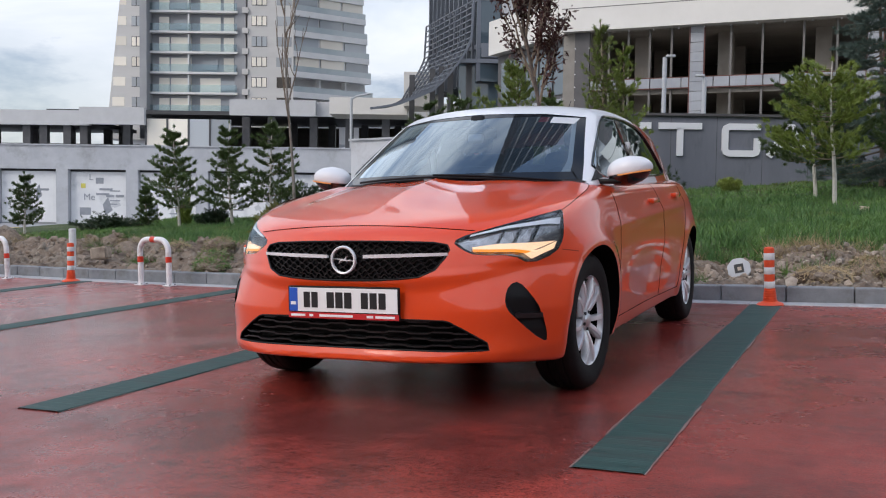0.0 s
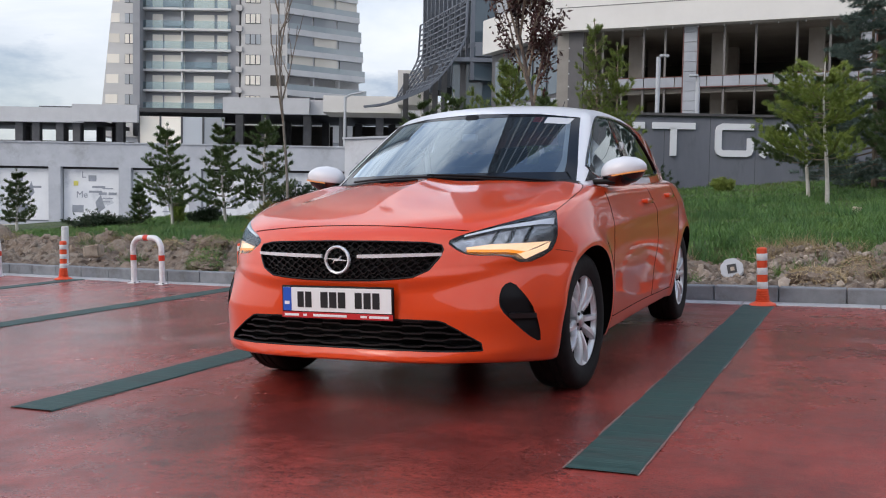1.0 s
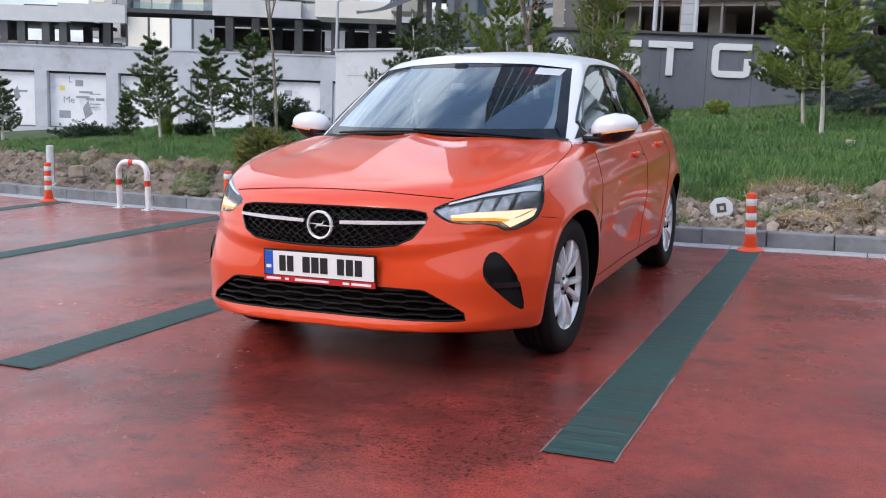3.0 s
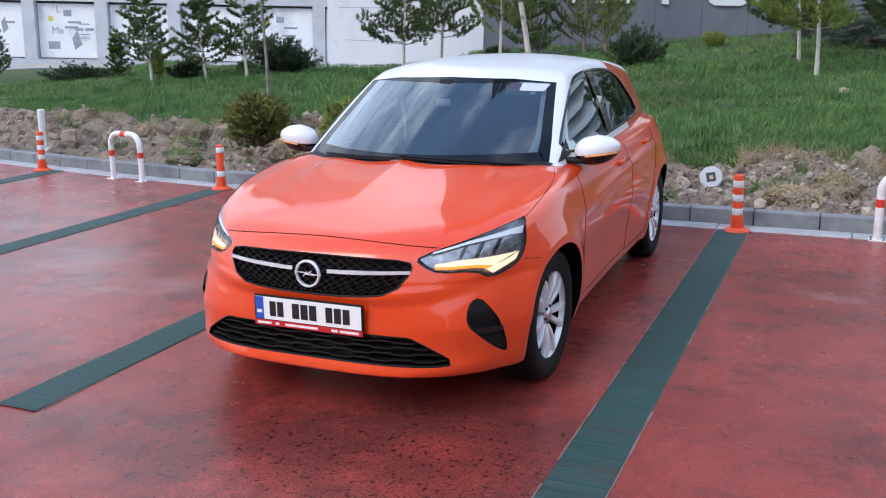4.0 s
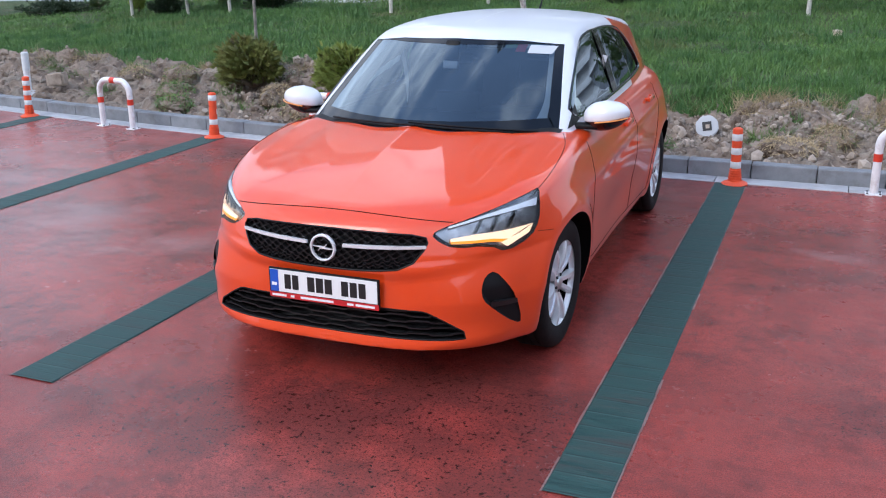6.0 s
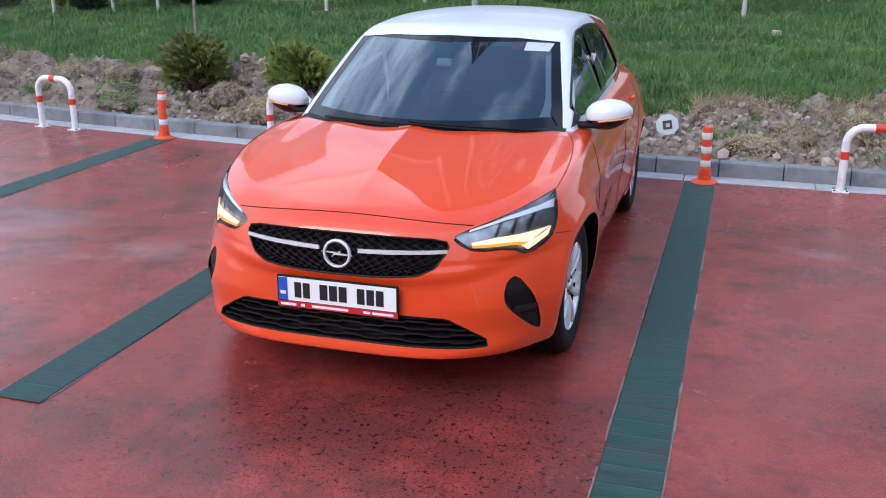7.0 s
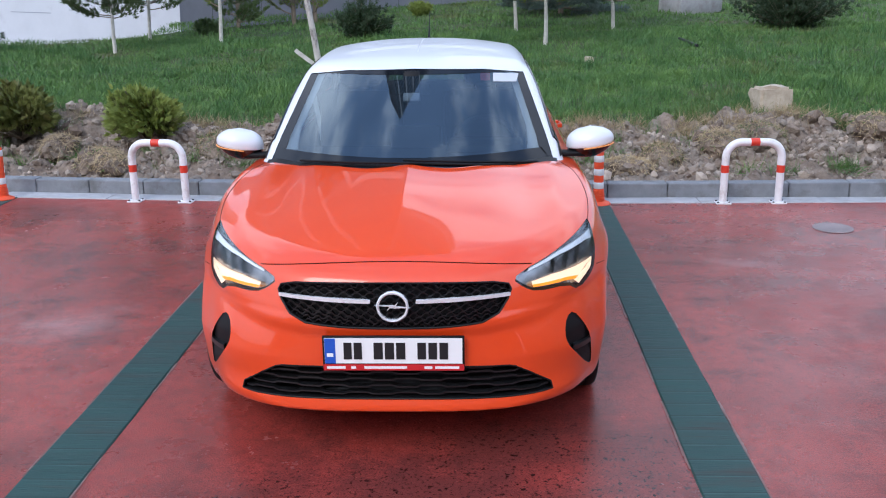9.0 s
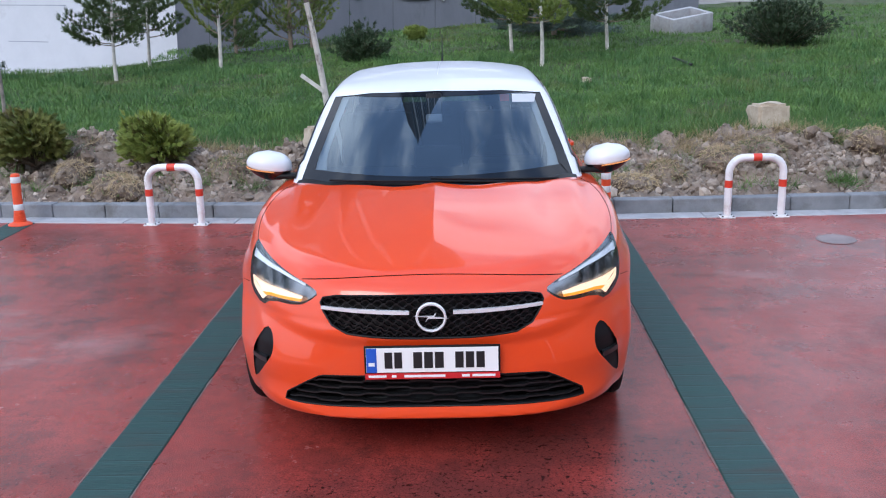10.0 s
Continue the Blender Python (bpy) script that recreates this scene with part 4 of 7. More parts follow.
for s in (1, -1):
    vent = tagged(root("bumper_vent"), "black corner vent in the bumper")
    vent.parent = car
    poly = VENT if s > 0 else flip(VENT)
    v, f = fan_patch(poly, lambda u, w: np.stack([u, front_y(u, w) + 0.006 + 0.022 * np.clip((w - .34) / .05, 0, 1) * np.clip((.47 - w) / .05, 0, 1), w], -1), 16)
    mesh_ob("blade", v, f, BLACK_PLASTIC, vent, "", True)
    nose_strip("fin", s * .690, s * .770, .020, lambda u: .400 - .10 * (abs(u) - .70), -.002, SLAT, vent, "glossy black fin", thick=.03)

    lamp = tagged(root("headlight"), "clear headlight with dark bowl and lit amber indicator")
    lamp.parent = car
    poly = LAMP if s > 0 else flip(LAMP)
    v, f = fan_patch(poly, on_nose(0.0), 12)
    lens = mesh_ob("lens", v, f, LENS, lamp, "clear plastic lens", True)
    lens.visible_shadow = False
    v, f = fan_patch([(u, w) for u, w in poly], on_nose(0.036), 8)
    mesh_ob("reflector", v, f, REFLECTOR, lamp, "dark mirrored bowl", True)

    def band(name, pts_lo, pts_hi, off, mat, label="", depth=0.012, side=s):
        lo, hi = np.array(dense(pts_lo, .012, False)), np.array(dense(pts_hi, .012, False))
        k = 30
        t = np.linspace(0, 1, k)
        rs = lambda q: np.stack([np.interp(t, np.linspace(0, 1, len(q)), q[:, c]) for c in (0, 1)], -1)
        a, b = rs(lo), rs(hi)
        ya, yb = front_y(a[:, 0], a[:, 1]) + off, front_y(b[:, 0], b[:, 1]) + off
        vs, fs = [], []
        for i in range(k):
            vs += [(side * a[i, 0], ya[i], a[i, 1]), (side * b[i, 0], yb[i], b[i, 1]), (side * b[i, 0], yb[i] + depth, b[i, 1]), (side * a[i, 0], ya[i] + depth, a[i, 1])]
            if i:
                for c in range(4):
                    fs.append((i * 4 - 4 + c, i * 4 - 4 + (c + 1) % 4, i * 4 + (c + 1) % 4, i * 4 + c))
        fs += [(0, 3, 2, 1), (k * 4 - 4, k * 4 - 3, k * 4 - 2, k * 4 - 1)]
        return mesh_ob(name, vs, fs, mat, lamp, label, True, 50)

    band("light_guide", [(.505, .722), (.63, .752), (.752, .766), (.782, .762)], [(.507, .730), (.63, .763), (.722, .780), (.778, .790)], .006, DRL, "white daytime light guide")
    band("indicator", [(.522, .672), (.604, .669), (.665, .667), (.716, .656)], [(.520, .680), (.605, .690), (.703, .690), (.780, .692)], .008, LIT_CORE, "lit indicator strip")
    band("indicator_edge", [(.526, .662), (.604, .658), (.660, .656), (.700, .648)], [(.522, .671), (.604, .668), (.665, .666), (.716, .655)], .007, LIT_AMBER, "amber lower edge of the indicator")
    band("indicator_hook", [(.690, .650), (.717, .624), (.776, .660)], [(.716, .656), (.745, .664), (.782, .690)], .010, LIT_CORE, "lit indicator hook")
    band("brow", [(.520, .735), (.66, .776), (.755, .800)], [(.520, .738), (.66, .781), (.758, .812)], .012, REFLECTOR, "mirrored brow under the lens's edge")
    for px, lo, hi in ((.60, .694, .742), (.655, .696, .754), (.708, .696, .766)):
        band("divider", [(px, lo), (px + .012, hi)], [(px + .006, lo), (px + .020, hi)], .018, GLOSS_BLACK)

# number plate: white sheet with a blue end, red strip under it; the writing as plain bars
plate = tagged(root("number_plate"), "white number plate with blue end and red dealer strip")
plate.parent = car
box("backing", (0, .036, .456), (.53, .012, .138), BLACK_PLASTIC, plate, "black plastic holder", .004)
box("sheet", (0.0, .0285, .4675), (.514, .003, .100), PLATE, plate, "white reflective sheet", .0)
box("blue_end", (-.236, .0268, .4675), (.040, .003, .099), BLUE, plate, "blue end band")
box("dealer_strip", (0, .0285, .4015), (.526, .003, .024), PLATE_RED, plate, "red strip")
for c, w in ((-.180, .030), (-.142, .030), (-.066, .034), (-.024, .034), (.018, .034), (.096, .032), (.137, .032), (.178, .032)):
    box("character_bar", (c + .01, .0262, .4675), (w, .002, .066), INK, plate)
box("character_bar", (-.236, .0250, .452), (.024, .002, .014), PLATE, plate)
for c, w in ((-.215, .07), (-.15, .018), (-.03, .16), (.13, .03), (.20, .09)):
    box("character_bar", (c, .0266, .4015), (w, .002, .010), PLATE, plate)

# ---- roof, pillars and glass ----
outer = ray_shell(canopy_f, 1.95, 3.1, 0.93, 0.0, math.pi / 2 - 0.004, 90, 90, 90)
inner = ray_shell(lambda x, y, z: canopy_f(x, y, z) + 0.028, 1.95, 3.1, 0.93, 0.0, math.pi / 2 - 0.004, 90, 90, 90)
ro, fo = mirrored(outer)
ri, fi = mirrored(inner)
n_ring, m_ring = ro.shape[:2]
n_out = n_ring * m_ring
faces = fo.tolist() + [[q + n_out for q in f][::-1] for f in fi.tolist()]
faces += [[i * m_ring, i * m_ring + n_out, ((i + 1) % n_ring) * m_ring + n_out, ((i + 1) % n_ring) * m_ring] for i in range(n_ring)]
faces += [[i * m_ring + m_ring - 1 for i in range(n_ring)], [i * m_ring + m_ring - 1 + n_out for i in range(n_ring)][::-1]]
me = bpy.data.meshes.new("roof")
me.from_pydata(np.concatenate([ro.reshape(-1, 3), ri.reshape(-1, 3)]).tolist(), [], faces)
bm = bmesh.new()
bm.from_mesh(me)
bmesh.ops.remove_doubles(bm, verts=bm.verts, dist=1e-5)
bmesh.ops.recalc_face_normals(bm, faces=bm.faces)
bm.to_mesh(me)
bm.free()
roof = finish("roof", me, [WHITE_PAINT, BODY, LINER], car, "glossy white roof and front pillars", True)
for p in roof.data.polygons:
    c = p.center
    if canopy_f(np.array(c.x), np.array(c.y), np.array(c.z)) < -0.012:
        p.material_index = 2
    elif c.y > 2.9 and c.z < 1.385 - 0.16 * (c.y - 2.9) and abs(c.x) > 0.3:
        p.material_index = 1

SCREEN = dense([(-.692, .925), (-.655, 1.05), (-.56, 1.318), (-.35, 1.342), (0, 1.352), (.35, 1.342), (.56, 1.318), (.655, 1.05), (.692, .925)], .04)
SIDE = smooth_poly([(1.33, .968), (1.60, 1.145), (1.92, 1.305), (2.15, 1.352), (2.7, 1.350), (3.02, 1.312), (3.24, 1.17), (3.36, 1.045), (3.30, 1.015), (2.3, .985)], 2)


def screen_y(u, w):
    u, w = np.asarray(u, float), np.asarray(w, float)
    lo, hi = np.full(u.shape, 0.5), np.full(u.shape, 2.3)
    for _ in range(40):
        mid = (lo + hi) / 2
        inside = canopy_f(u, mid, w) < 0
        lo, hi = np.where(inside, lo, mid), np.where(inside, mid, hi)
    return hi


carve(roof, prism(SCREEN, "y", 0.5, 2.12), GLOSS_BLACK)
carve(roof, prism(SIDE, "x", .3, 1.1), GLOSS_BLACK)
carve(roof, prism(SIDE, "x", -1.1, -.3), GLOSS_BLACK)
carve(roof, prism([(-.48, 1.03), (.48, 1.03), (.42, 1.27), (-.42, 1.27)], "y", 3.3, 4.3), GLOSS_BLACK)
sharpen(roof, 32)


def on_screen(off):
    return lambda u, w: np.stack([u, screen_y(u, w) + off, w], -1)


v, f = fan_patch(SCREEN, on_screen(0.006), 24)
windscreen = mesh_ob("windscreen", v, f, GLASS, car, "sloping clear windscreen", True, 80)
windscreen.visible_shadow = False
# black printed border of the windscreen
sp = np.array(SCREEN)
mid = np.array([0, 1.14])
inn = np.stack([sp[:, 0] * np.interp(sp[:, 1], [.925, 1.05, 1.318, 1.36], [.905, .925, .925, .93]), np.clip(sp[:, 1], 1.005, 1.325)], -1)
n = len(sp)
vs = np.concatenate([on_screen(0.004)(sp[:, 0], sp[:, 1]), on_screen(0.004)(inn[:, 0], inn[:, 1])])
mesh_ob("border", vs.tolist(), [(i, (i + 1) % n, n + (i + 1) % n, n + i) for i in range(n)], FRIT, windscreen, "black printed border", True)
us = np.linspace(-.70, .70, 40)
# scuttle below the screen, wipers on it
vs = []
for u in us:
    y0 = 1.005 + .235 * (abs(u) / .70) ** 2.1
    z0 = float(top_z(body_f, u, min(y0, 1.14))) + .0015
    y1 = float(screen_y(u, z0 + .012)) + .004
    vs += [(u, y0, z0), (u, max(y1, y0 + .006), z0 + .010), (u, max(y1, y0 + .006) + .01, z0 - .02), (u, y0, z0 - .02)]
fs = [(i * 4 + k, i * 4 + (k + 1) % 4, i * 4 + 4 + (k + 1) % 4, i * 4 + 4 + k) for i in range(39) for k in range(4)]
mesh_ob("scuttle", vs, fs, BLACK_PLASTIC, car, "black plastic scuttle", True)
for u0, u1 in ((-.52, .02), (-.02, .60)):
    pts = [(u, float(screen_y(u, w)) - .012, w + .004) for u, w in zip(np.linspace(u0, u1, 16), .986 - .045 * np.linspace(u0 / .7, u1 / .7, 16) ** 2 + .010 * np.linspace(1, 0, 16) ** 2)]
    w = root("wiper")
    w.parent = car
    tube("arm", pts, .006, BLACK_PLASTIC, w, sides=6)
    tube("blade", [(a + .02, b - .004, c - .012) for a, b, c in pts[:13]], .005, RUBBER, w, sides=6)

for s in (1, -1):
    where = on_side(canopy_f, s, -.006)
    for name, cond in (("front_side_window", lambda y: y < 2.36), ("rear_side_window", lambda y: y > 2.46)):
        lim = [p for p in dense(SIDE, .03) if cond(p[0])]
        v, f = fan_patch(lim, where, 14, (s, 0, 0))
        pane = mesh_ob(name, v, f, GLASS if name[0] == "f" else TINT, car, "side window glass", True, 80)
        pane.visible_shadow = False
    pil = dense([(2.35, .99), (2.47, .99), (2.47, 1.352), (2.35, 1.354)], .02)
    v, f = fan_patch(pil, on_side(canopy_f, s, -.003), 6, (s, 0, 0))
    mesh_ob("pillar_trim", v, f, GLOSS_BLACK, car, "gloss black pillar trim", True)
    tube("window_trim", line_on(on_side(canopy_f, s, 0.0), SIDE, .03, True), .008, GLOSS_BLACK, car, "black window trim", 6, True)

    # door handles
    for hy, hz in ((2.20, .845), (2.93, .875)):
        x0 = float(side_x(body_f, hy, hz))
        h = root("door_handle")
        h.parent = car
        bm = bmesh.new()
        add_box(bm, (s * (x0 + .022), hy, hz), (.018, .17, .030), None, .008)
        part("grip", bm, BODY, h, "", True)
        for e in (-.075, .075):
            box("mount", (s * (x0 + .008), hy + e, hz), (.034, .024, .024), BODY, h, "", .006)

    # door mirror: black foot and shell, white cap, amber strip
    mir = tagged(root("door_mirror"), "white capped door mirror on a black foot")
    mir.parent = car
    def egg(c, r, lo, hi, mat, name, label="", squash=2.4):
        vs, fs = [], []
        na, nb = 28, 20
        for i in range(nb + 1):
            z = -1 + 2 * i / nb
            for k in range(na):
                w = 2 * math.pi * k / na
                rr = max(0.0, 1 - abs(z) ** squash) ** (1 / squash)
                zz = min(max(z, lo), hi)
                x, y = math.cos(w), math.sin(w)
                y *= (1.0 if y < 0 else 0.45)
                taper = 1 - .30 * max(0.0, x * rr) ** 1.5
                vs.append((s * (c[0] + r[0] * x * rr), c[1] + r[1] * y * rr, c[2] + r[2] * zz * taper + .014 * x * rr))
        for i in range(nb):
            for k in range(na):
                fs.append((i * na + k, i * na + (k + 1) % na, (i + 1) * na + (k + 1) % na, (i + 1) * na + k))
        return mesh_ob(name, vs, fs, mat, mir, label, True, 60)
    egg((.880, 1.48, 1.006), (.118, .105, .076), -.22, 1, WHITE_PAINT, "cap", "glossy white cap")
    egg((.880, 1.483, 1.004), (.115, .101, .078), -1, -.20, GLOSS_BLACK, "housing", "black lower shell")
    us = np.linspace(-.35, .97, 20)
    tube("indicator", [(s * (.880 + .116 * u), 1.48 - .104 * max(0, 1 - abs(u) ** 2.4) ** (1 / 2.4), .986 + .017 * u) for u in us], .0036, FAINT_AMBER, mir, "faintly lit amber indicator strip", 6)
    bm = bmesh.new()
    add_box(bm, (s * .775, 1.44, .952), (.16, .07, .026), pose(0, 0, 0), .010)
    part("foot", bm, BLACK_PLASTIC, mir, "", True)
    tri = [(1.315, .955), (1.50, .975), (1.50, 1.055)]
    v, f = fan_patch(dense(tri, .02), on_side(canopy_f, s, .004), 6, (s, 0, 0))
    mesh_ob("corner_panel", v, f, BLACK_PLASTIC, mir, "", True)

# antenna on the roof's rear edge
tube("antenna", [(0, 3.25, 1.40), (0, 3.32, 1.47), (0, 3.45, 1.58)], [.008, .004, .002], BLACK_PLASTIC, car)

# ---- wheels ----
def build_wheel():
    w = root("wheel")
    w.parent = car
    R = WHEEL_R
    prof = [(.205, -.085), (.235, -.098), (.275, -.100), (.298, -.090), (R - .003, -.072)]
    prof += [(R, -.06), (R, -.034), (R - .007, -.032), (R - .007, -.026), (R, -.024), (R, .004), (R - .007, .006), (R - .007, .012), (R, .014), (R, .040), (R - .007, .042), (R - .007, .048), (R, .050), (R, .06)]
    prof += [(R - .003, .072), (.298, .090), (.275, .098), (.235, .096), (.205, .085)]
    v, f = spun(prof, 72)
    mesh_ob("tyre", [(z, x, y) for x, y, z in v], f, RUBBER, w, "black rubber tyre", True, 40)
    v, f = spun([(.190, -.08), (.212, -.085), (.215, -.07), (.190, -.05), (.185, .03), (.196, .062), (.206, .078), (.213, .086), (.218, .082), (.214, .070), (.20, .06)], 64)
    rim_ob = mesh_ob("rim", [(z, x, y) for x, y, z in v], f, ALLOY, w, "silver alloy rim", True, 50)
    # barrel is black: the shade behind the spokes is put into its colour
    v, f = spun([(.188, .060), (.183, .03), (.180, -.06), (.176, -.06), (.176, .03), (.182, .060)], 64)
    mesh_ob("barrel", [(z, x, y) for x, y, z in v], f, UNDER, rim_ob, "inner barrel, blackened for shade", True)
    for k in range(5):
        for d in (-1, 1):
            ang = 2 * math.pi * k / 5 + math.pi / 2
            bm = bmesh.new()
            rows = []
            for i in range(9):
                t = i / 8
                r = .035 + .168 * t
                off = d * (.008 + .044 * t)
                wid = .024 - .004 * t
                xo = .060 + .030 * math.sin(t * 2.2) - .004 * t
                rows.append([bm.verts.new((xo - (.010 if q else 0), off + e * wid / 2 * (1.25 if q else .85), r)) for q, e in ((1, -1), (0, -1), (0, 1), (1, 1))] + [bm.verts.new((xo - .035, off + wid * .6, r)), bm.verts.new((xo - .035, off - wid * .6, r))])
            for a, b in zip(rows, rows[1:]):
                for q in range(6):
                    bm.faces.new((a[q], a[(q + 1) % 6], b[(q + 1) % 6], b[q]))
            bmesh.ops.rotate(bm, verts=bm.verts, cent=(0, 0, 0), matrix=Matrix.Rotation(ang, 3, "X"))
            part("spoke", bm, ALLOY, rim_ob, "", True, 40)
    v, f = spun([(.001, .082), (.020, .082), (.028, .078), (.032, .070), (.048, .066), (.052, .03)], 32)
    mesh_ob("hub_cap", [(z, x, y) for x, y, z in v], f, SATIN, rim_ob, "round hub cap", True)
    for k in range(5):
        ang = 2 * math.pi * (k + .5) / 5
        v, f = spun([(.001, .074), (.007, .074), (.009, .06)], 10)
        mesh_ob("bolt", [(z, x + .040 * math.cos(ang), y + .040 * math.sin(ang)) for x, y, z in v], f, DARK_METAL, rim_ob, "", True)
    v, f = spun([(.03, .015), (.135, .015), (.138, .005), (.138, -.01), (.03, -.01)], 40)
    mesh_ob("brake_disc", [(z, x, y) for x, y, z in v], f, DARK_METAL, w, "dull metal brake disc", True)
    # added black disc that stands for the shade between the spokes
    v, f = spun([(.001, .0), (.186, .0), (.186, -.045), (.001, -.045)], 40)
    mesh_ob("inner_plate", [(z, x, y) for x, y, z in v], f, UNDER, w)
    return w


wheel = build_wheel()
wheel.matrix_basis = pose(.752, AXLE_F, WHEEL_Z, 20, 0, -2.5)
copy_thing(wheel, pose(.752, AXLE_R, WHEEL_Z, 51, 0, 0))
copy_thing(wheel, pose(-.752, AXLE_F, WHEEL_Z, 10, 0, 177.5))
copy_thing(wheel, pose(-.752, AXLE_R, WHEEL_Z, 33, 0, 180))
box("floor_pan", (0, 2.1, .215), (1.25, 3.4, .05), UNDER, car, "dark underbody")

# ---- cabin ----
bm = bmesh.new()
dash = prism([(-.69, 1.40), (-.59, 1.305), (-.34, 1.15), (0, 1.065), (.34, 1.15), (.59, 1.305), (.69, 1.40), (.69, 1.74), (-.69, 1.74)], "z", .66, .945)
bmesh.ops.bevel(dash, geom=dash.edges[:], offset=.02, segments=2, affect="EDGES")
tmp = bpy.data.meshes.new("dash")
dash.to_mesh(tmp)
dash.free()
bm.from_mesh(tmp)
add_box(bm, (.36, 1.60, .958), (.40, .24, .07), None, .03)
add_box(bm, (0, 1.66, .985), (.26, .03, .15), None, .01)
part("dashboard", bm, BLACK_PLASTIC, car, "black moulded dashboard", True)
sw = root("steering_wheel")
sw.parent = car
sm = pose(.36, 1.83, .90, 64, 0, 0)
tube("grip", [sm @ Vector((.185 * math.cos(w), .185 * math.sin(w), 0)) for w in np.linspace(0, 2 * math.pi, 40, endpoint=False)], .016, FABRIC, sw, "", 8, True)
bm = bmesh.new()
add_box(bm, (0, 0, -.02), (.15, .10, .05), sm, .015)
add_box(bm, (0, 0, -.01), (.36, .03, .02), sm, .006)
part("hub", bm, BLACK_PLASTIC, sw, "", True)


def car_seat(x, y):
    st = tagged(root("seat"), "dark fabric car seat with headrest")
    st.parent = car
    bm = bmesh.new()
    add_box(bm, (x, y, .50), (.50, .52, .18), None, .06)
    part("cushion", bm, FABRIC, st, "", True)
    bm = bmesh.new()
    add_box(bm, (0, 0, .31), (.50, .14, .64), pose(x, y + .24, .55, -14, 0, 0), .06)
    part("backrest", bm, FABRIC, st, "", True)
    bm = bmesh.new()
    add_box(bm, (0, 0, 0), (.26, .10, .18), pose(x, y + .40, 1.27, -10, 0, 0), .045)
    part("headrest", bm, FABRIC, st, "", True)
    for e in (-.06, .06):
        tube("rod", [(x + e, y + .37, 1.12), (x + e, y + .40, 1.24)], .007, CHROME, st, sides=6)


car_seat(.37, 2.05)
car_seat(-.37, 2.05)
bm = bmesh.new()
add_box(bm, (0, 3.02, .50), (1.28, .50, .18), None, .06)
add_box(bm, (0, 0, .28), (1.28, .14, .56), pose(0, 3.22, .58, -16, 0, 0), .06)
for x in (-.40, .40):
    add_box(bm, (0, 0, 0), (.24, .09, .14), pose(x, 3.40, 1.18, -12, 0, 0), .04)
part("rear_bench", bm, FABRIC, car, "dark fabric rear bench", True)
sh = root("interior_mirror")
sh.parent = car
bm = bmesh.new()
add_box(bm, (0, 0, 0), (.215, .03, .062), pose(-.03, 1.68, 1.245, 12, 0, 0), .014)
part("glass_shell", bm, BLACK_PLASTIC, sh, "black mirror shell", True)
bm = bmesh.new()
add_box(bm, (0, 0, 0), (.085, .05, .12), pose(-.015, 1.62, 1.285, -24, 0, 0), .016)
part("sensor_box", bm, BLACK_PLASTIC, sh, "black sensor housing", True)
bm = bmesh.new()
add_box(bm, (0, 0, 0), (.088, .04, .048), pose(-.015, 1.59, 1.213, -24, 0, 0), .012)
part("sensor_cover", bm, WHITE_PAINT, sh, "pale plastic cover", True)
for s in (1, -1):
    w = np.linspace(1.00, 1.315, 24)
    edge = np.interp(w, [1.0, 1.05, 1.318], [.668, .650, .555])
    wide = .030 + .030 * np.clip((1.10 - w) / .1, 0, 1) ** 2
    vs = []
    for e, d, z in zip(edge * .925, wide, w):
        y0, y1 = float(screen_y(e + .02, z)) + .030, float(screen_y(e - d, z)) + .060
        vs += [(s * (e + .02), y0, z), (s * (e - d), y1, z), (s * (e - d), y1 + .02, z), (s * (e + .02), y0 + .04, z)]
    mesh_ob("inner_pillar_trim", vs, [(i * 4 + k, i * 4 + (k + 1) % 4, i * 4 + 4 + (k + 1) % 4, i * 4 + 4 + k) for i in range(23) for k in range(4)], LINER, car, "pale inner pillar trim", True)
uv = [(.335, 1.292), (.385, 1.289), (.385, 1.322), (.335, 1.326)]
v, f = fan_patch(dense(uv, .03), on_screen(.011), 3)
mesh_ob("windscreen_sticker", v, f, PLATE_RED, car, "small red sticker")
uv = [(.40, 1.285), (.52, 1.277), (.535, 1.312), (.40, 1.322)]
v, f = fan_patch(dense(uv, .03), on_screen(.0030), 3)
mesh_ob("windscreen_sticker", v, f, POSTER_PALE, car, "pale paper sticker")
for s in (1, -1):
    pts = [(s * .66, 2.40, 1.20), (s * .61, 2.36, .95), (s * .56, 2.30, .60)]
    tube("seat_belt", pts, .018, LINER, car, "grey seat belt", 4)


# ---- things along the kerb ----
def arc_path(w, h, r, z0=0.0):
    pts = [(-w / 2, 0, z0), (-w / 2, 0, h - r)]
    pts += [(-w / 2 + r - r * math.cos(a), 0, h - r + r * math.sin(a)) for a in np.linspace(0.15, math.pi / 2, 8)]
    pts += [(w / 2 - r + r * math.sin(a), 0, h - r + r * math.cos(a)) for a in np.linspace(0, math.pi / 2 - 0.15, 8)]
    return pts + [(w / 2, 0, h - r), (w / 2, 0, z0)]


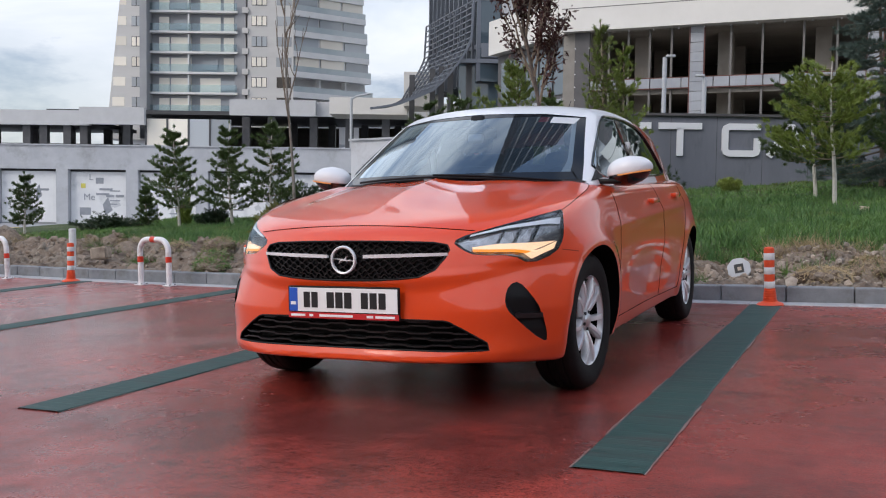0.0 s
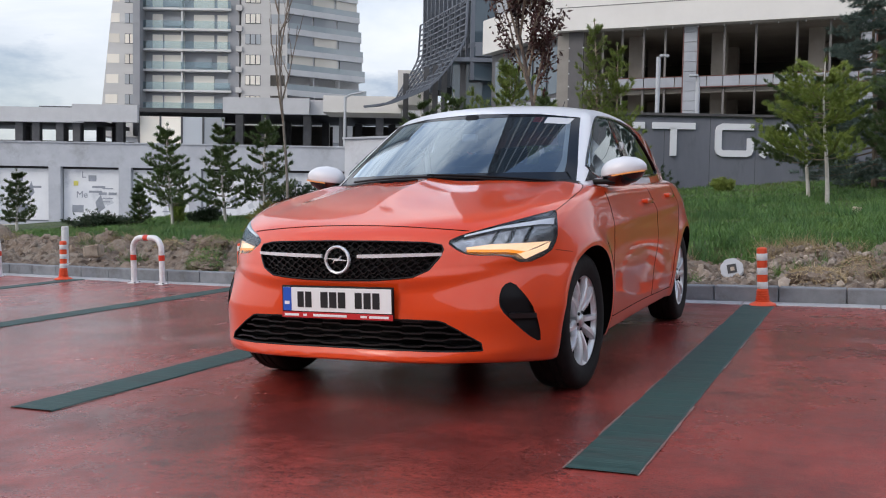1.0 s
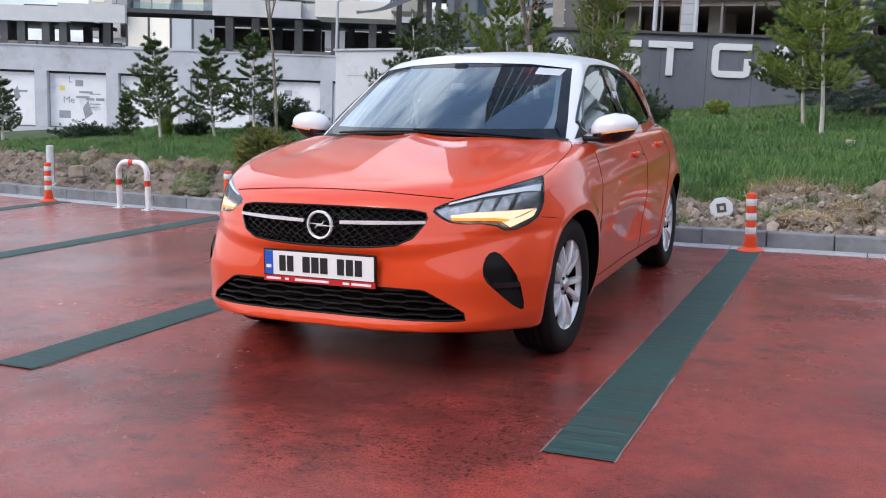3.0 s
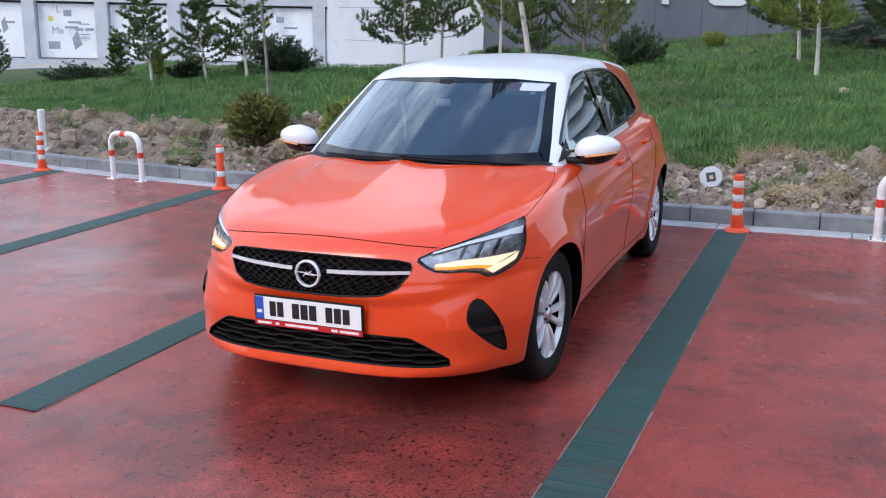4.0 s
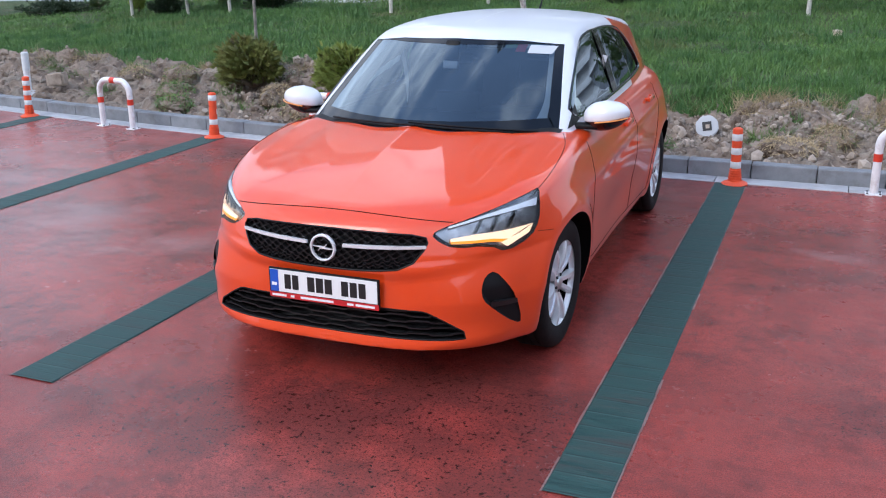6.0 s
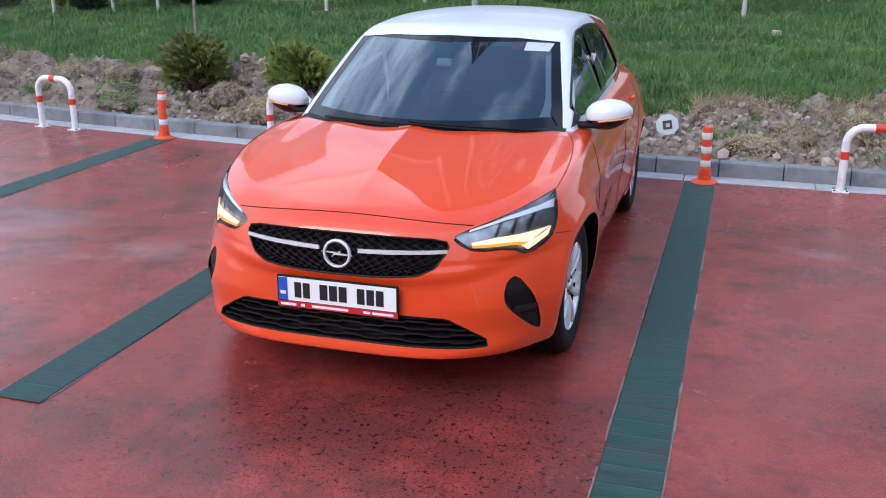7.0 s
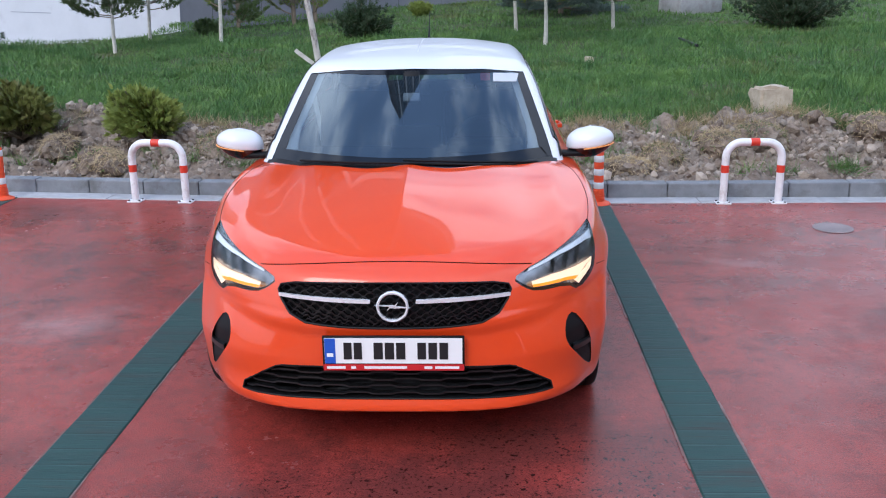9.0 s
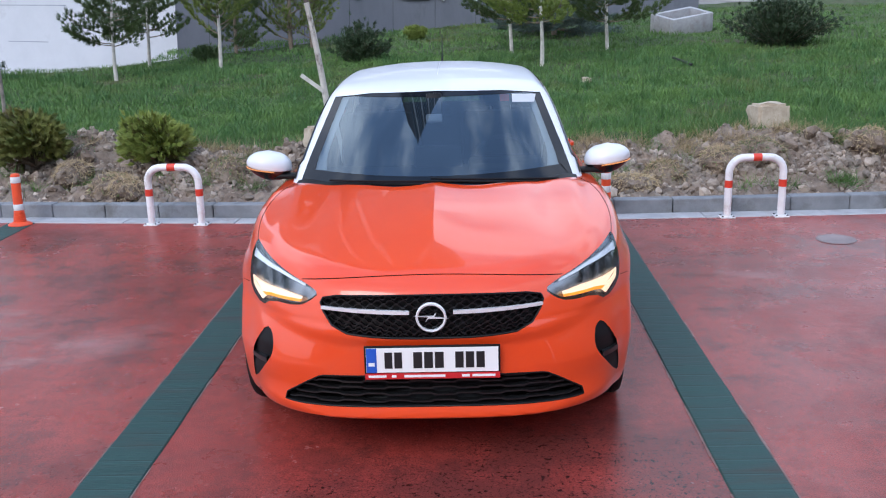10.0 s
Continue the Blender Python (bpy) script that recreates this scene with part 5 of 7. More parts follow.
def barrier_hoop():
    h = tagged(root("barrier_hoop"), "white steel hoop barrier with red bands, bolted to the asphalt", "barrier", "hoops along the kerb")
    v, f = sweep(arc_path(.445, .502, .125), .031, 16)
    mesh_ob("hoop", v, f, WHITE_ENAMEL, h, "", True)
    tube("band", [(x, 0, .502) for x in (-.035, 0, .035)], .0325, RED_TAPE, h, "red band", 16)
    for x in (-.2225, .2225):
        tube("band", [(x, 0, z) for z in (.256, .286, .316)], .0325, RED_TAPE, h, "red band", 16)
        bm = bmesh.new()
        add_box(bm, (x, 0, .006), (.12, .10, .012), None, .003)
        part("foot_plate", bm, WHITE_ENAMEL, h)
        for dx, dy in ((-.045, -.035), (.045, -.035), (-.045, .035), (.045, .035)):
            v, f = spun([(.001, .020), (.008, .020), (.009, .012)], 6)
            mesh_ob("bolt", [(a + x + dx, b + dy, c) for a, b, c in v], f, DARK_METAL, h)
    return h


def along_kerb(x, y):
    d = float(kerb_y(x + .2) - kerb_y(x - .2)) / .4
    return pose(x, y, 0, 0, 0, math.degrees(math.atan(d)))


hoop = barrier_hoop()
hoop.matrix_basis = along_kerb(-5.085, 4.765)
for x, y in ((-2.345, 4.50), (2.545, 4.36), (-7.98, 5.22)):
    copy_thing(hoop, along_kerb(x, y))


def marker_post(bands=(.135, .245, .355), label="orange flexible marker post with white reflective bands"):
    p = tagged(root("marker_post"), label, "bollard", "marker posts")
    prof = [(.100, 0), (.101, .010), (.094, .017), (.070, .026), (.060, .032)]
    for k in range(5):
        z = .034 + .019 * k
        prof += [(.0535 - .0022 * k, z), (.0535 - .0022 * k, z + .011), (.0475 - .0016 * k, z + .013), (.0475 - .0016 * k, z + .018)]
    prof += [(.0400, .132), (.0392, .30), (.0388, .436), (.036, .448), (.022, .455), (.001, .457)]
    v, f = spun(prof, 28)
    mesh_ob("stem", v, f, POST_ORANGE, p, "", True, 40)
    for z in bands:
        v, f = spun([(.0396, z), (.0408, z + .002), (.0408, z + .052), (.0396, z + .054)], 28)
        mesh_ob("band", v, f, REFLECT_TAPE, p, "pale reflective band", True)
    return p


post = marker_post()
post.matrix_basis = pose(1.312, 4.345, 0, 1.2, -0.8, 0)
torn = marker_post((.135, .375), "orange marker post that has lost one of its white bands")
torn.matrix_basis = pose(-3.765, 4.62, 0, -1, 1.5, 40)
bm = bmesh.new()
add_box(bm, (.0345, -.022, .262), (.004, .018, .055), None, .001)
part("torn_band", bm, REFLECT_TAPE, torn, "scrap of torn reflective tape")
copy_thing(post, pose(-6.54, 5.00, 0, 1, 1, 80))

pipe = tagged(root("pipe_post", pose(-7.53, 6.02, .04, 0, 1.5, 0)), "white plastic pipe standing in a small concrete footing", "post")
tube("pipe", [(0, 0, .0), (0, 0, .30), (0, 0, .55)], .040, WHITE_ENAMEL, pipe, "", 16)
tube("collar", [(0, 0, .32), (0, 0, .54)], .046, REFLECT_TAPE, pipe, "pale sleeve", 16)
bm = bmesh.new()
add_box(bm, (.10, -.08, .02), (.44, .26, .10), None, .015)
part("footing", bm, GUTTER, pipe, "concrete footing", True)

cover = tagged(root("drain_cover", pose(2.92, 3.55, .002)), "small round grey metal cover set in the asphalt", "cover")
v, f = spun([(.001, .004), (.11, .004), (.115, .006), (.14, .006), (.145, 0)], 32)
mesh_ob("lid", v, f, surface("worn_cover", (0.17, 0.13, 0.13), 0.5, color2=(0.26, 0.20, 0.20), scale=9), cover, "", True)


# ---- the dug-up bank behind the kerb ----
def bank_z(x, y):
    v = (y - kerb_y(x) - .33)
    lump = fractal(x, y, 1.1, 5, 4.0)
    fine = fractal(x, y, 5.0, 4, 9.0)
    ridge = np.exp(-((v - 1.50 - .25 * lump) / .62) ** 2)
    low = 1 - .92 * np.exp(-((x - .85) / .60) ** 2)
    h = .075 - .01 * v + ridge * (.21 + .22 * lump) * low + .05 * v + .11 * fine * np.clip(v / .15, 0, 1)
    h = h - .12 * np.exp(-((x - .92) / .32) ** 2 - ((v - 1.15) / .38) ** 2)
    fade = np.clip((v - 2.0 - .45 * lump) / .4, 0, 1)
    h = np.where(v < .02, .09, np.maximum(h, .05))
    return h * (1 - fade) + (land_z(x, y) - .10) * fade


xs = np.linspace(-14, 11, 640)
vs = np.linspace(0, 3.0, 72)
bank = grid_mesh("soil_bank", xs, vs, lambda x, y, v: bank_z(x, y), SOIL, lambda x, v: kerb_y(x) + .33 + v)
tagged(bank, "dug-up bank of brown soil and rubble behind the kerb", "soil bank", kind="structure")


def rock_mesh(seed, flat=1.0):
    rnd = random.Random(seed)
    bm = bmesh.new()
    bmesh.ops.create_icosphere(bm, subdivisions=1, radius=1)
    cuts = [Vector((rnd.gauss(0, 1), rnd.gauss(0, 1), rnd.gauss(0, 1))).normalized() for _ in range(6)]
    for v in bm.verts:
        for c in cuts:
            d = v.co.dot(c)
            if d > .62:
                v.co -= c * (d - .62)
        v.co += Vector((rnd.uniform(-.1, .1), rnd.uniform(-.1, .1), rnd.uniform(-.1, .1)))
        v.co.z *= .72 * flat
    me = bpy.data.meshes.new("rubble_stone")
    bm.to_mesh(me)
    bm.free()
    me.materials.append(STONE)
    return me


rocks = [rock_mesh(i) for i in range(9)]
rnd = random.Random(5)


def bank_spot(x0, x1):
    x = rnd.uniform(x0, x1)
    v = min(2.2, max(.06, rnd.gauss(1.0, .5)))
    y = float(kerb_y(x)) + .33 + v
    z = float(bank_z(np.array([x]), np.array([y]))[0])
    return x, y, z


def density(x):
    return .55 + .45 * (abs(x - 2.2) < 2.4) + .3 * (abs(x + 2.6) < 1.4)


count = 0
while count < 300:
    x, y, z = bank_spot(-4.6, 5.2)
    if rnd.random() > density(x):
        continue
    s = min(.085, .020 + rnd.expovariate(1 / .016))
    ob = new("rubble_stone", rnd.choice(rocks))
    ob.parent = bank
    ob.matrix_basis = pose(x, y, z + s * .2, rnd.uniform(0, 360), rnd.uniform(0, 360), rnd.uniform(0, 360)) @ Matrix.Diagonal((s, s * rnd.uniform(.7, 1.2), s, 1))
    count += 1

# the rest of the rubble, joined
rv, rf, base = [], [], 0
arr = [(np.array([v.co[:] for v in me.vertices]), np.array([p.vertices[:] for p in me.polygons])) for me in rocks]
for i in range(10000):
    x, y, z = bank_spot(-13, 10.5) if i % 2 else bank_spot(-4.6, 5.2)
    if rnd.random() > density(x):
        continue
    s = min(.07, .007 + rnd.expovariate(1 / .013))
    m = np.array(pose(0, 0, 0, rnd.uniform(0, 360), rnd.uniform(0, 360), rnd.uniform(0, 360)).to_3x3()) * s
    a, f = arr[i % 9]
    rv.append(a @ m.T + np.array([x, y, z + s * .2]))
    rf.append(f + base)
    base += len(a)
gravel = mesh_ob("rubble", np.concatenate(rv).tolist(), np.concatenate(rf).tolist(), STONE)
tagged(gravel, "loose grey and brown rubble scattered over the soil bank", "rubble", kind="stuff")

# crumbled earth between the stones
cv, cf, base = [], [], 0
for i in range(2600):
    x, y, z = bank_spot(-13, 10.5) if i % 3 else bank_spot(-4.6, 5.2)
    s = min(.13, .025 + rnd.expovariate(1 / .025))
    m = np.array(pose(0, 0, 0, rnd.uniform(0, 360), rnd.uniform(0, 360), rnd.uniform(0, 360)).to_3x3()) * s
    a, f = arr[i % 9]
    cv.append(a @ m.T + np.array([x, y, z - s * .25]))
    cf.append(f + base)
    base += len(a)
tagged(mesh_ob("soil_crumbs", np.concatenate(cv).tolist(), np.concatenate(cf).tolist(), SOIL), "brown crumbled lumps of earth on the bank", "soil", kind="stuff")

# boulders and odd pieces
def boulder(x, y, z, size, label, mat, seed, turn=0):
    rr = random.Random(seed)
    bm = bmesh.new()
    bmesh.ops.create_cube(bm, size=1)
    bmesh.ops.bevel(bm, geom=bm.edges[:], offset=.10, segments=2, affect="EDGES")
    bmesh.ops.subdivide_edges(bm, edges=bm.edges[:], cuts=3, use_grid_fill=True)
    for v in bm.verts:
        p = v.co.copy()
        v.co += p * .13 * noise.fractal(p * 2.2 + Vector((seed, 0, 0)), .9, 2.0, 4)
    ob = part("boulder", bm, mat, smooth=True, sharp=28)
    ob.matrix_basis = pose(x, y, z, rr.uniform(-6, 6), rr.uniform(-6, 6), turn) @ Matrix.Diagonal((*size, 1))
    return tagged(ob, label, "stone")


boulder(3.46, 7.02, .50, (.36, .30, .29), "squared pale limestone block lying on the grass", PALE_STONE, 3, 8)
boulder(-1.28, 6.00, .52, (.30, .24, .22), "pale limestone lump on the soil bank", PALE_STONE, 8, 30)
boulder(-1.12, 5.82, .46, (.22, .20, .18), "pale limestone lump on the soil bank", PALE_STONE, 9, 70)
boulder(1.98, 10.92, float(land_z(1.98, 10.92)) + .05, (.12, .09, .08), "small tan stone lying in the grass", PALE_STONE, 6, 15)
boulder(-7.02, 6.0, .27, (.22, .18, .16), "grey rock half sunk in the soil", STONE, 4, 20)

disc = tagged(root("concrete_disc", look((.90, 5.90, .165), (.2, 14, -3.0)) @ pose(0, 0, 0, 0, 0, 10)), "pale round concrete piece with a dark square socket", "concrete piece")
ring8 = [(.112 * math.cos(w), .112 * math.sin(w)) for w in np.linspace(math.pi / 8, 2 * math.pi + math.pi / 8, 8, endpoint=False)]
bm = prism(ring8, "z", -.06, .0)
bmesh.ops.bevel(bm, geom=bm.edges[:], offset=.008, segments=2, affect="EDGES")
part("plate", bm, CONCRETE, disc, "", True)
box("socket", (0, 0, .003), (.085, .085, .006), INK, disc, "dark square socket")
box("core", (0.004, -.004, .006), (.036, .036, .006), STONE, disc)

shaft = tagged(root("shaft_collar", pose(5.35, 19.85, float(land_z(5.35, 19.85)) + .02, 10, -7, 27)), "pale concrete shaft frame lying tilted on the lawn", "shaft collar")
bm = bmesh.new()
for c, size in (((0, -.36, .18), (1.20, .11, .44)), ((0, .36, .18), (1.20, .11, .44)), ((-.545, 0, .18), (.11, .61, .44)), ((.545, 0, .18), (.11, .61, .44))):
    add_box(bm, c, size, None, .02)
part("frame_wall", bm, GUTTER, shaft, "", True, 40)

for (xa, ya), (xb, yb) in (((6.52, 19.9), (6.30, 18.9)), ((3.83, 13.6), (3.90, 12.5))):
    za, zb = float(land_z(xa, ya)) + .05, float(land_z(xb, yb)) + .05
    pp = tagged(root("pipe_piece"), "dark plastic pipe piece lying in the grass", "pipe", "pipe pieces")
    tube("wall", [(xa, ya, za), ((xa + xb) / 2, (ya + yb) / 2, (za + zb) / 2), (xb, yb, zb)], .024, DARK_METAL, pp, "", 10)

board = box("stake", (0, 0, 0), (.045, .02, .32), LIMEWASH, label="")
board.matrix_basis = pose(-1.62, 7.78, .915, 0, -52, 10)
tagged(board, "pale wooden stake tied to the young tree", "stake")


# ---- plants ----
def unit(a):
    return a / (np.linalg.norm(a, axis=-1, keepdims=True) + 1e-9)


def needle_tris(centres, dirs, rng, per, length, width, spread, up=0.0):
    """Thin triangles that fan out from points: one array of triangle corners."""
    n = len(centres) * per
    c = np.repeat(centres, per, 0) + rng.normal(0, .012, (n, 3))
    d = unit(np.repeat(dirs, per, 0) + rng.normal(0, spread, (n, 3)) + np.array([0, 0, up]))
    l = length * rng.uniform(.65, 1.15, (n, 1))
    s = unit(np.cross(d, rng.normal(0, 1, (n, 3)))) * width
    return np.stack([c - s, c + s, c + d * l], 1)


def tri_mesh(name, tris, mat, parent, label=""):
    v = tris.reshape(-1, 3)
    me = bpy.data.meshes.new(name)
    me.vertices.add(len(v))
    me.vertices.foreach_set("co", v.astype(np.float32).ravel())
    k = len(tris)
    me.loops.add(3 * k)
    me.loops.foreach_set("vertex_index", np.arange(3 * k, dtype=np.int32))
    me.polygons.add(k)
    me.polygons.foreach_set("loop_start", np.arange(0, 3 * k, 3, dtype=np.int32))
    me.update(calc_edges=True)
    return finish(name, me, mat, parent, label)


def conifer(name, x, y, h, seed, label, first=.28, spread_at=.34, rows=8, arms=6, lift=.35, mat=None, per=15, needle=.11, trunk_r=.035,
            bark=None, tip_up=.5, droop=0.0, cone=1.0, lean=(0, 0), base_z=None):
    """A young conifer: tapered trunk, whorls of arms that bend up, tufts of needles on arms and twigs."""
    rng = np.random.default_rng(seed)
    z0 = float(land_z(x, y)) - .05 if base_z is None else base_z
    t = tagged(root(name, pose(x, y, z0)), label, "tree")
    bend = np.array(lean)
    axis = lambda q: np.array([bend[0] * abs(q) ** 1.3 * h + .03 * math.sin(q * 5 + seed), bend[1] * abs(q) ** 1.3 * h + .03 * math.cos(q * 4 + seed), q * h])
    path = [axis(q) for q in np.linspace(0, 1, 10)]
    tube("trunk", path, [trunk_r * (1 - .86 * q) + .004 for q in np.linspace(0, 1, 10)], bark or LIMEWASH, t, "", 9)
    tops, ways, bv, bf, off = [], [], [], [], 0
    for r in range(rows):
        q = first + (1 - first) * (r + rng.uniform(-.2, .2)) / rows
        reach = spread_at * h * (1 - max(0.0, (q - first) / (1 - first)) ** 1.25 * .86 * cone)
        for k in range(arms):
            a = 2 * math.pi * (k + rng.uniform(-.3, .3)) / arms + r * .9
            ln = reach * rng.uniform(.5, 1.2)
            if rng.random() < .14:
                continue
            o = axis(q + rng.uniform(-.03, .03))
            us = np.linspace(0, 1, 7)
            arm = np.stack([o[0] + math.cos(a) * ln * us, o[1] + math.sin(a) * ln * us, o[2] + ln * (lift * us + tip_up * us ** 2.2 - droop * us)], -1)
            vv, ff = sweep([tuple(p) for p in arm], [.011 * (1 - .75 * u) * h / 3 + .002 for u in us], 5)
            bv += vv
            bf += [tuple(i + off for i in g) for g in ff]
            off += len(vv)
            for u in np.linspace(.32, 1, max(3, int(ln / .11))):
                i = min(5, int(u * 6))
                w = u * 6 - i
                p = arm[i] * (1 - w) + arm[i + 1] * w
                d = unit(arm[i + 1] - arm[i])
                tops.append(p)
                ways.append(d)
                for sgn in (-1, 1):
                    side = np.array([-math.sin(a), math.cos(a), .25]) * sgn
                    l2 = ln * rng.uniform(.14, .38) * (1.15 - u * .6)
                    for e in ((1.0,) if rng.random() < .6 else (.5, 1.0)):
                        tops.append(p + (side + d * .7) * l2 * e)
                        ways.append(unit(side * .6 + d + np.array([0, 0, tip_up * .5])))
    tops.append(axis(1.0))
    ways.append(np.array([0, 0, 1.0]))
    mesh_ob("branchwork", bv, bf, BARK, t, "", True)
    tri_mesh("crown", needle_tris(np.array(tops), np.array(ways), rng, int(per * 2.3), needle, .0046 * max(1, needle / .1), .50, .45), mat or NEEDLE, t, "needle crown")
    return t


PINE = "young pine with limewashed trunk on the lawn"
conifer("pine_tree", 1.50, 13.45, 2.36, 1, "young pine with limewashed trunk and open light green crown", .34, .37, 9, 5, .02, NEEDLE_LIGHT, 23, .085, cone=.72, tip_up=.30)
conifer("pine_tree", 1.10, 16.0, 2.30, 2, "young pine with limewashed trunk and dense crown", .30, .40, 9, 6, .04, NEEDLE, 23, .09, cone=.65, tip_up=.3)
conifer("pine_tree", 3.0, 15.8, 2.6, 3, PINE, .26, .40, 9, 6, .04, NEEDLE, 23, .09, cone=.65, tip_up=.3)
conifer("pine_tree", -6.4, 14.7, 2.5, 4, PINE, .27, .34, 9, 6, .06, NEEDLE, 16, .095, tip_up=.3)
conifer("pine_tree", -6.3, 16.4, 2.7, 5, PINE, .27, .34, 9, 6, .06, NEEDLE, 16, .095, tip_up=.3)
conifer("pine_tree", -4.6, 15.4, 3.1, 6, "young pine with light green candles on the lawn", .26, .30, 8, 6, .4, NEEDLE_LIGHT, 15, .12)
conifer("pine_tree", -12.7, 14.4, 2.40, 7, PINE, .24, .27, 9, 7, .04, NEEDLE, 16, .085, tip_up=.28)
conifer("pine_tree", -11.4, 14.7, 2.4, 8, "dense young pine beside its neighbour on the lawn", .20, .29, 9, 7, .06, NEEDLE, 16, .085, tip_up=.28)
conifer("pine_tree", -10.4, 14.9, 2.4, 9, "dense young pine beside its neighbour on the lawn", .20, .29, 9, 7, .06, NEEDLE, 16, .085, tip_up=.28)
conifer("pine_tree", -18.2, 15.0, 1.6, 10, "small young pine near the lawn's edge", .14, .34, 7, 7, .1, NEEDLE, 15, .08, tip_up=.3)
conifer("fir_tree", -3.92, 19.65, 4.35, 11, "slender light green fir in front of the grey wall", .07, .19, 14, 6, .30, NEEDLE_LIGHT, 11, .10, .05, BARK, .5)
conifer("fir_tree", -3.45, 19.85, 3.75, 16, "slender light green fir beside its taller neighbour", .08, .19, 13, 6, .30, NEEDLE_LIGHT, 11, .10, .045, BARK, .5)
conifer("fir_tree", -5.07, 18.95, 2.75, 17, "bushy green fir reaching down to the grass", .06, .27, 11, 7, .12, NEEDLE, 17, .10, .04, BARK, .3)
conifer("spruce_tree", 2.3, 19.6, 5.2, 13, "tall blue-green spruce on the slope", .06, .27, 19, 9, .05, surface("blue_needles", (0.060, 0.095, 0.080), .6, color2=(.115, .155, .135), scale=3, vary=.4), 18, .11, .06, BARK, .1, .25)
conifer("fir_tree", -15.0, 16.0, 1.1, 14, "small young fir by the road", .08, .26, 8, 6, .3, NEEDLE, 14, .07, .02, BARK, .3)
conifer("fir_tree", -13.6, 15.8, .75, 15, "small yellow-green young fir by the road", .08, .28, 7, 6, .4, NEEDLE_LIGHT, 14, .07, .02, BARK, .3)


def shrub(name, x, y, r, h, seed, label, mat, shoots=70, needle=.075, per=16, flat=.5, base_z=None):
    """A spreading bush of upright shoots covered with short needles."""
    rng = np.random.default_rng(seed)
    z0 = float(land_z(x, y)) - .06 if base_z is None else base_z
    t = tagged(root(name, pose(x, y, z0)), label, "shrub")
    tops, ways, bv, bf, off = [], [], [], [], 0
    for i in range(shoots):
        a, e = rng.uniform(0, 2 * math.pi), rng.uniform(0, 1) ** .7
        tip = np.array([math.cos(a) * r * e, math.sin(a) * r * e, h * (1 - flat * e ** 2) * rng.uniform(.7, 1.1)])
        mid_p = tip * np.array([.45, .45, .35])
        us = np.linspace(0, 1, 6)[:, None]
        arm = 2 * us * (1 - us) * mid_p + us ** 2 * tip
        vv, ff = sweep([tuple(p) for p in arm], [.008 * (1 - .7 * u) for u in us[:, 0]], 4)
        bv += vv
        bf += [tuple(k + off for k in g) for g in ff]
        off += len(vv)
        for u in np.linspace(.25, 1, 8):
            k = min(4, int(u * 5))
            p = arm[k] + (arm[k + 1] - arm[k]) * (u * 5 - k)
            tops.append(p)
            ways.append(unit(arm[k + 1] - arm[k]))
            tops.append(p + rng.normal(0, .06 * r + .02, 3))
            ways.append(unit(arm[k + 1] - arm[k] + rng.normal(0, .4, 3)))
    mesh_ob("branchwork", bv, bf, BARK, t, "", True)
    tri_mesh("foliage", needle_tris(np.array(tops), np.array(ways), rng, per, needle, .006, .45, .1), mat, t, "needle foliage")
    return t


shrub("juniper_bush", 6.5, 16.2, 1.15, .95, 21, "wide dark green juniper spreading on the lawn", NEEDLE_DARK, 110, .11)
shrub("juniper_bush", -1.86, 15.6, .62, .75, 22, "dark green juniper bush on the lawn", NEEDLE_DARK, 70, .10)
shrub("juniper_bush", -10.2, 16.2, .85, .75, 23, "dark spreading juniper at the lawn's edge", NEEDLE_DARK, 90, .10)
shrub("juniper_bush", -15.6, 15.3, 1.0, .35, 24, "low dark juniper mat by the road", NEEDLE_DARK, 80, .08)
shrub("juniper_bush", -12.3, 15.2, .5, .4, 25, "low dark juniper at the foot of a pine", NEEDLE_DARK, 50, .08)
shrub("round_bush", -1.0, 20.4, .28, .34, 26, "small rounded light green bush by the grey wall", THUJA_LIGHT, 90, .07, 16, .35)
shrub("round_bush", -5.5, 17.8, .35, .35, 27, "small leafy bush below the pale wall", NEEDLE, 50, .07)
shrub("round_bush", 1.6, 24.6, .5, .6, 28, "small rounded light green bush by the grey wall", THUJA_LIGHT, 90, .07, 16, .35)
shrub("round_bush", -11.6, 16.6, .26, .26, 29, "small clipped green bush by the road", NEEDLE, 50, .06, 14, .3)
shrub("round_bush", -10.9, 16.8, .26, .26, 30, "small clipped green bush by the road", NEEDLE, 50, .06, 14, .3)


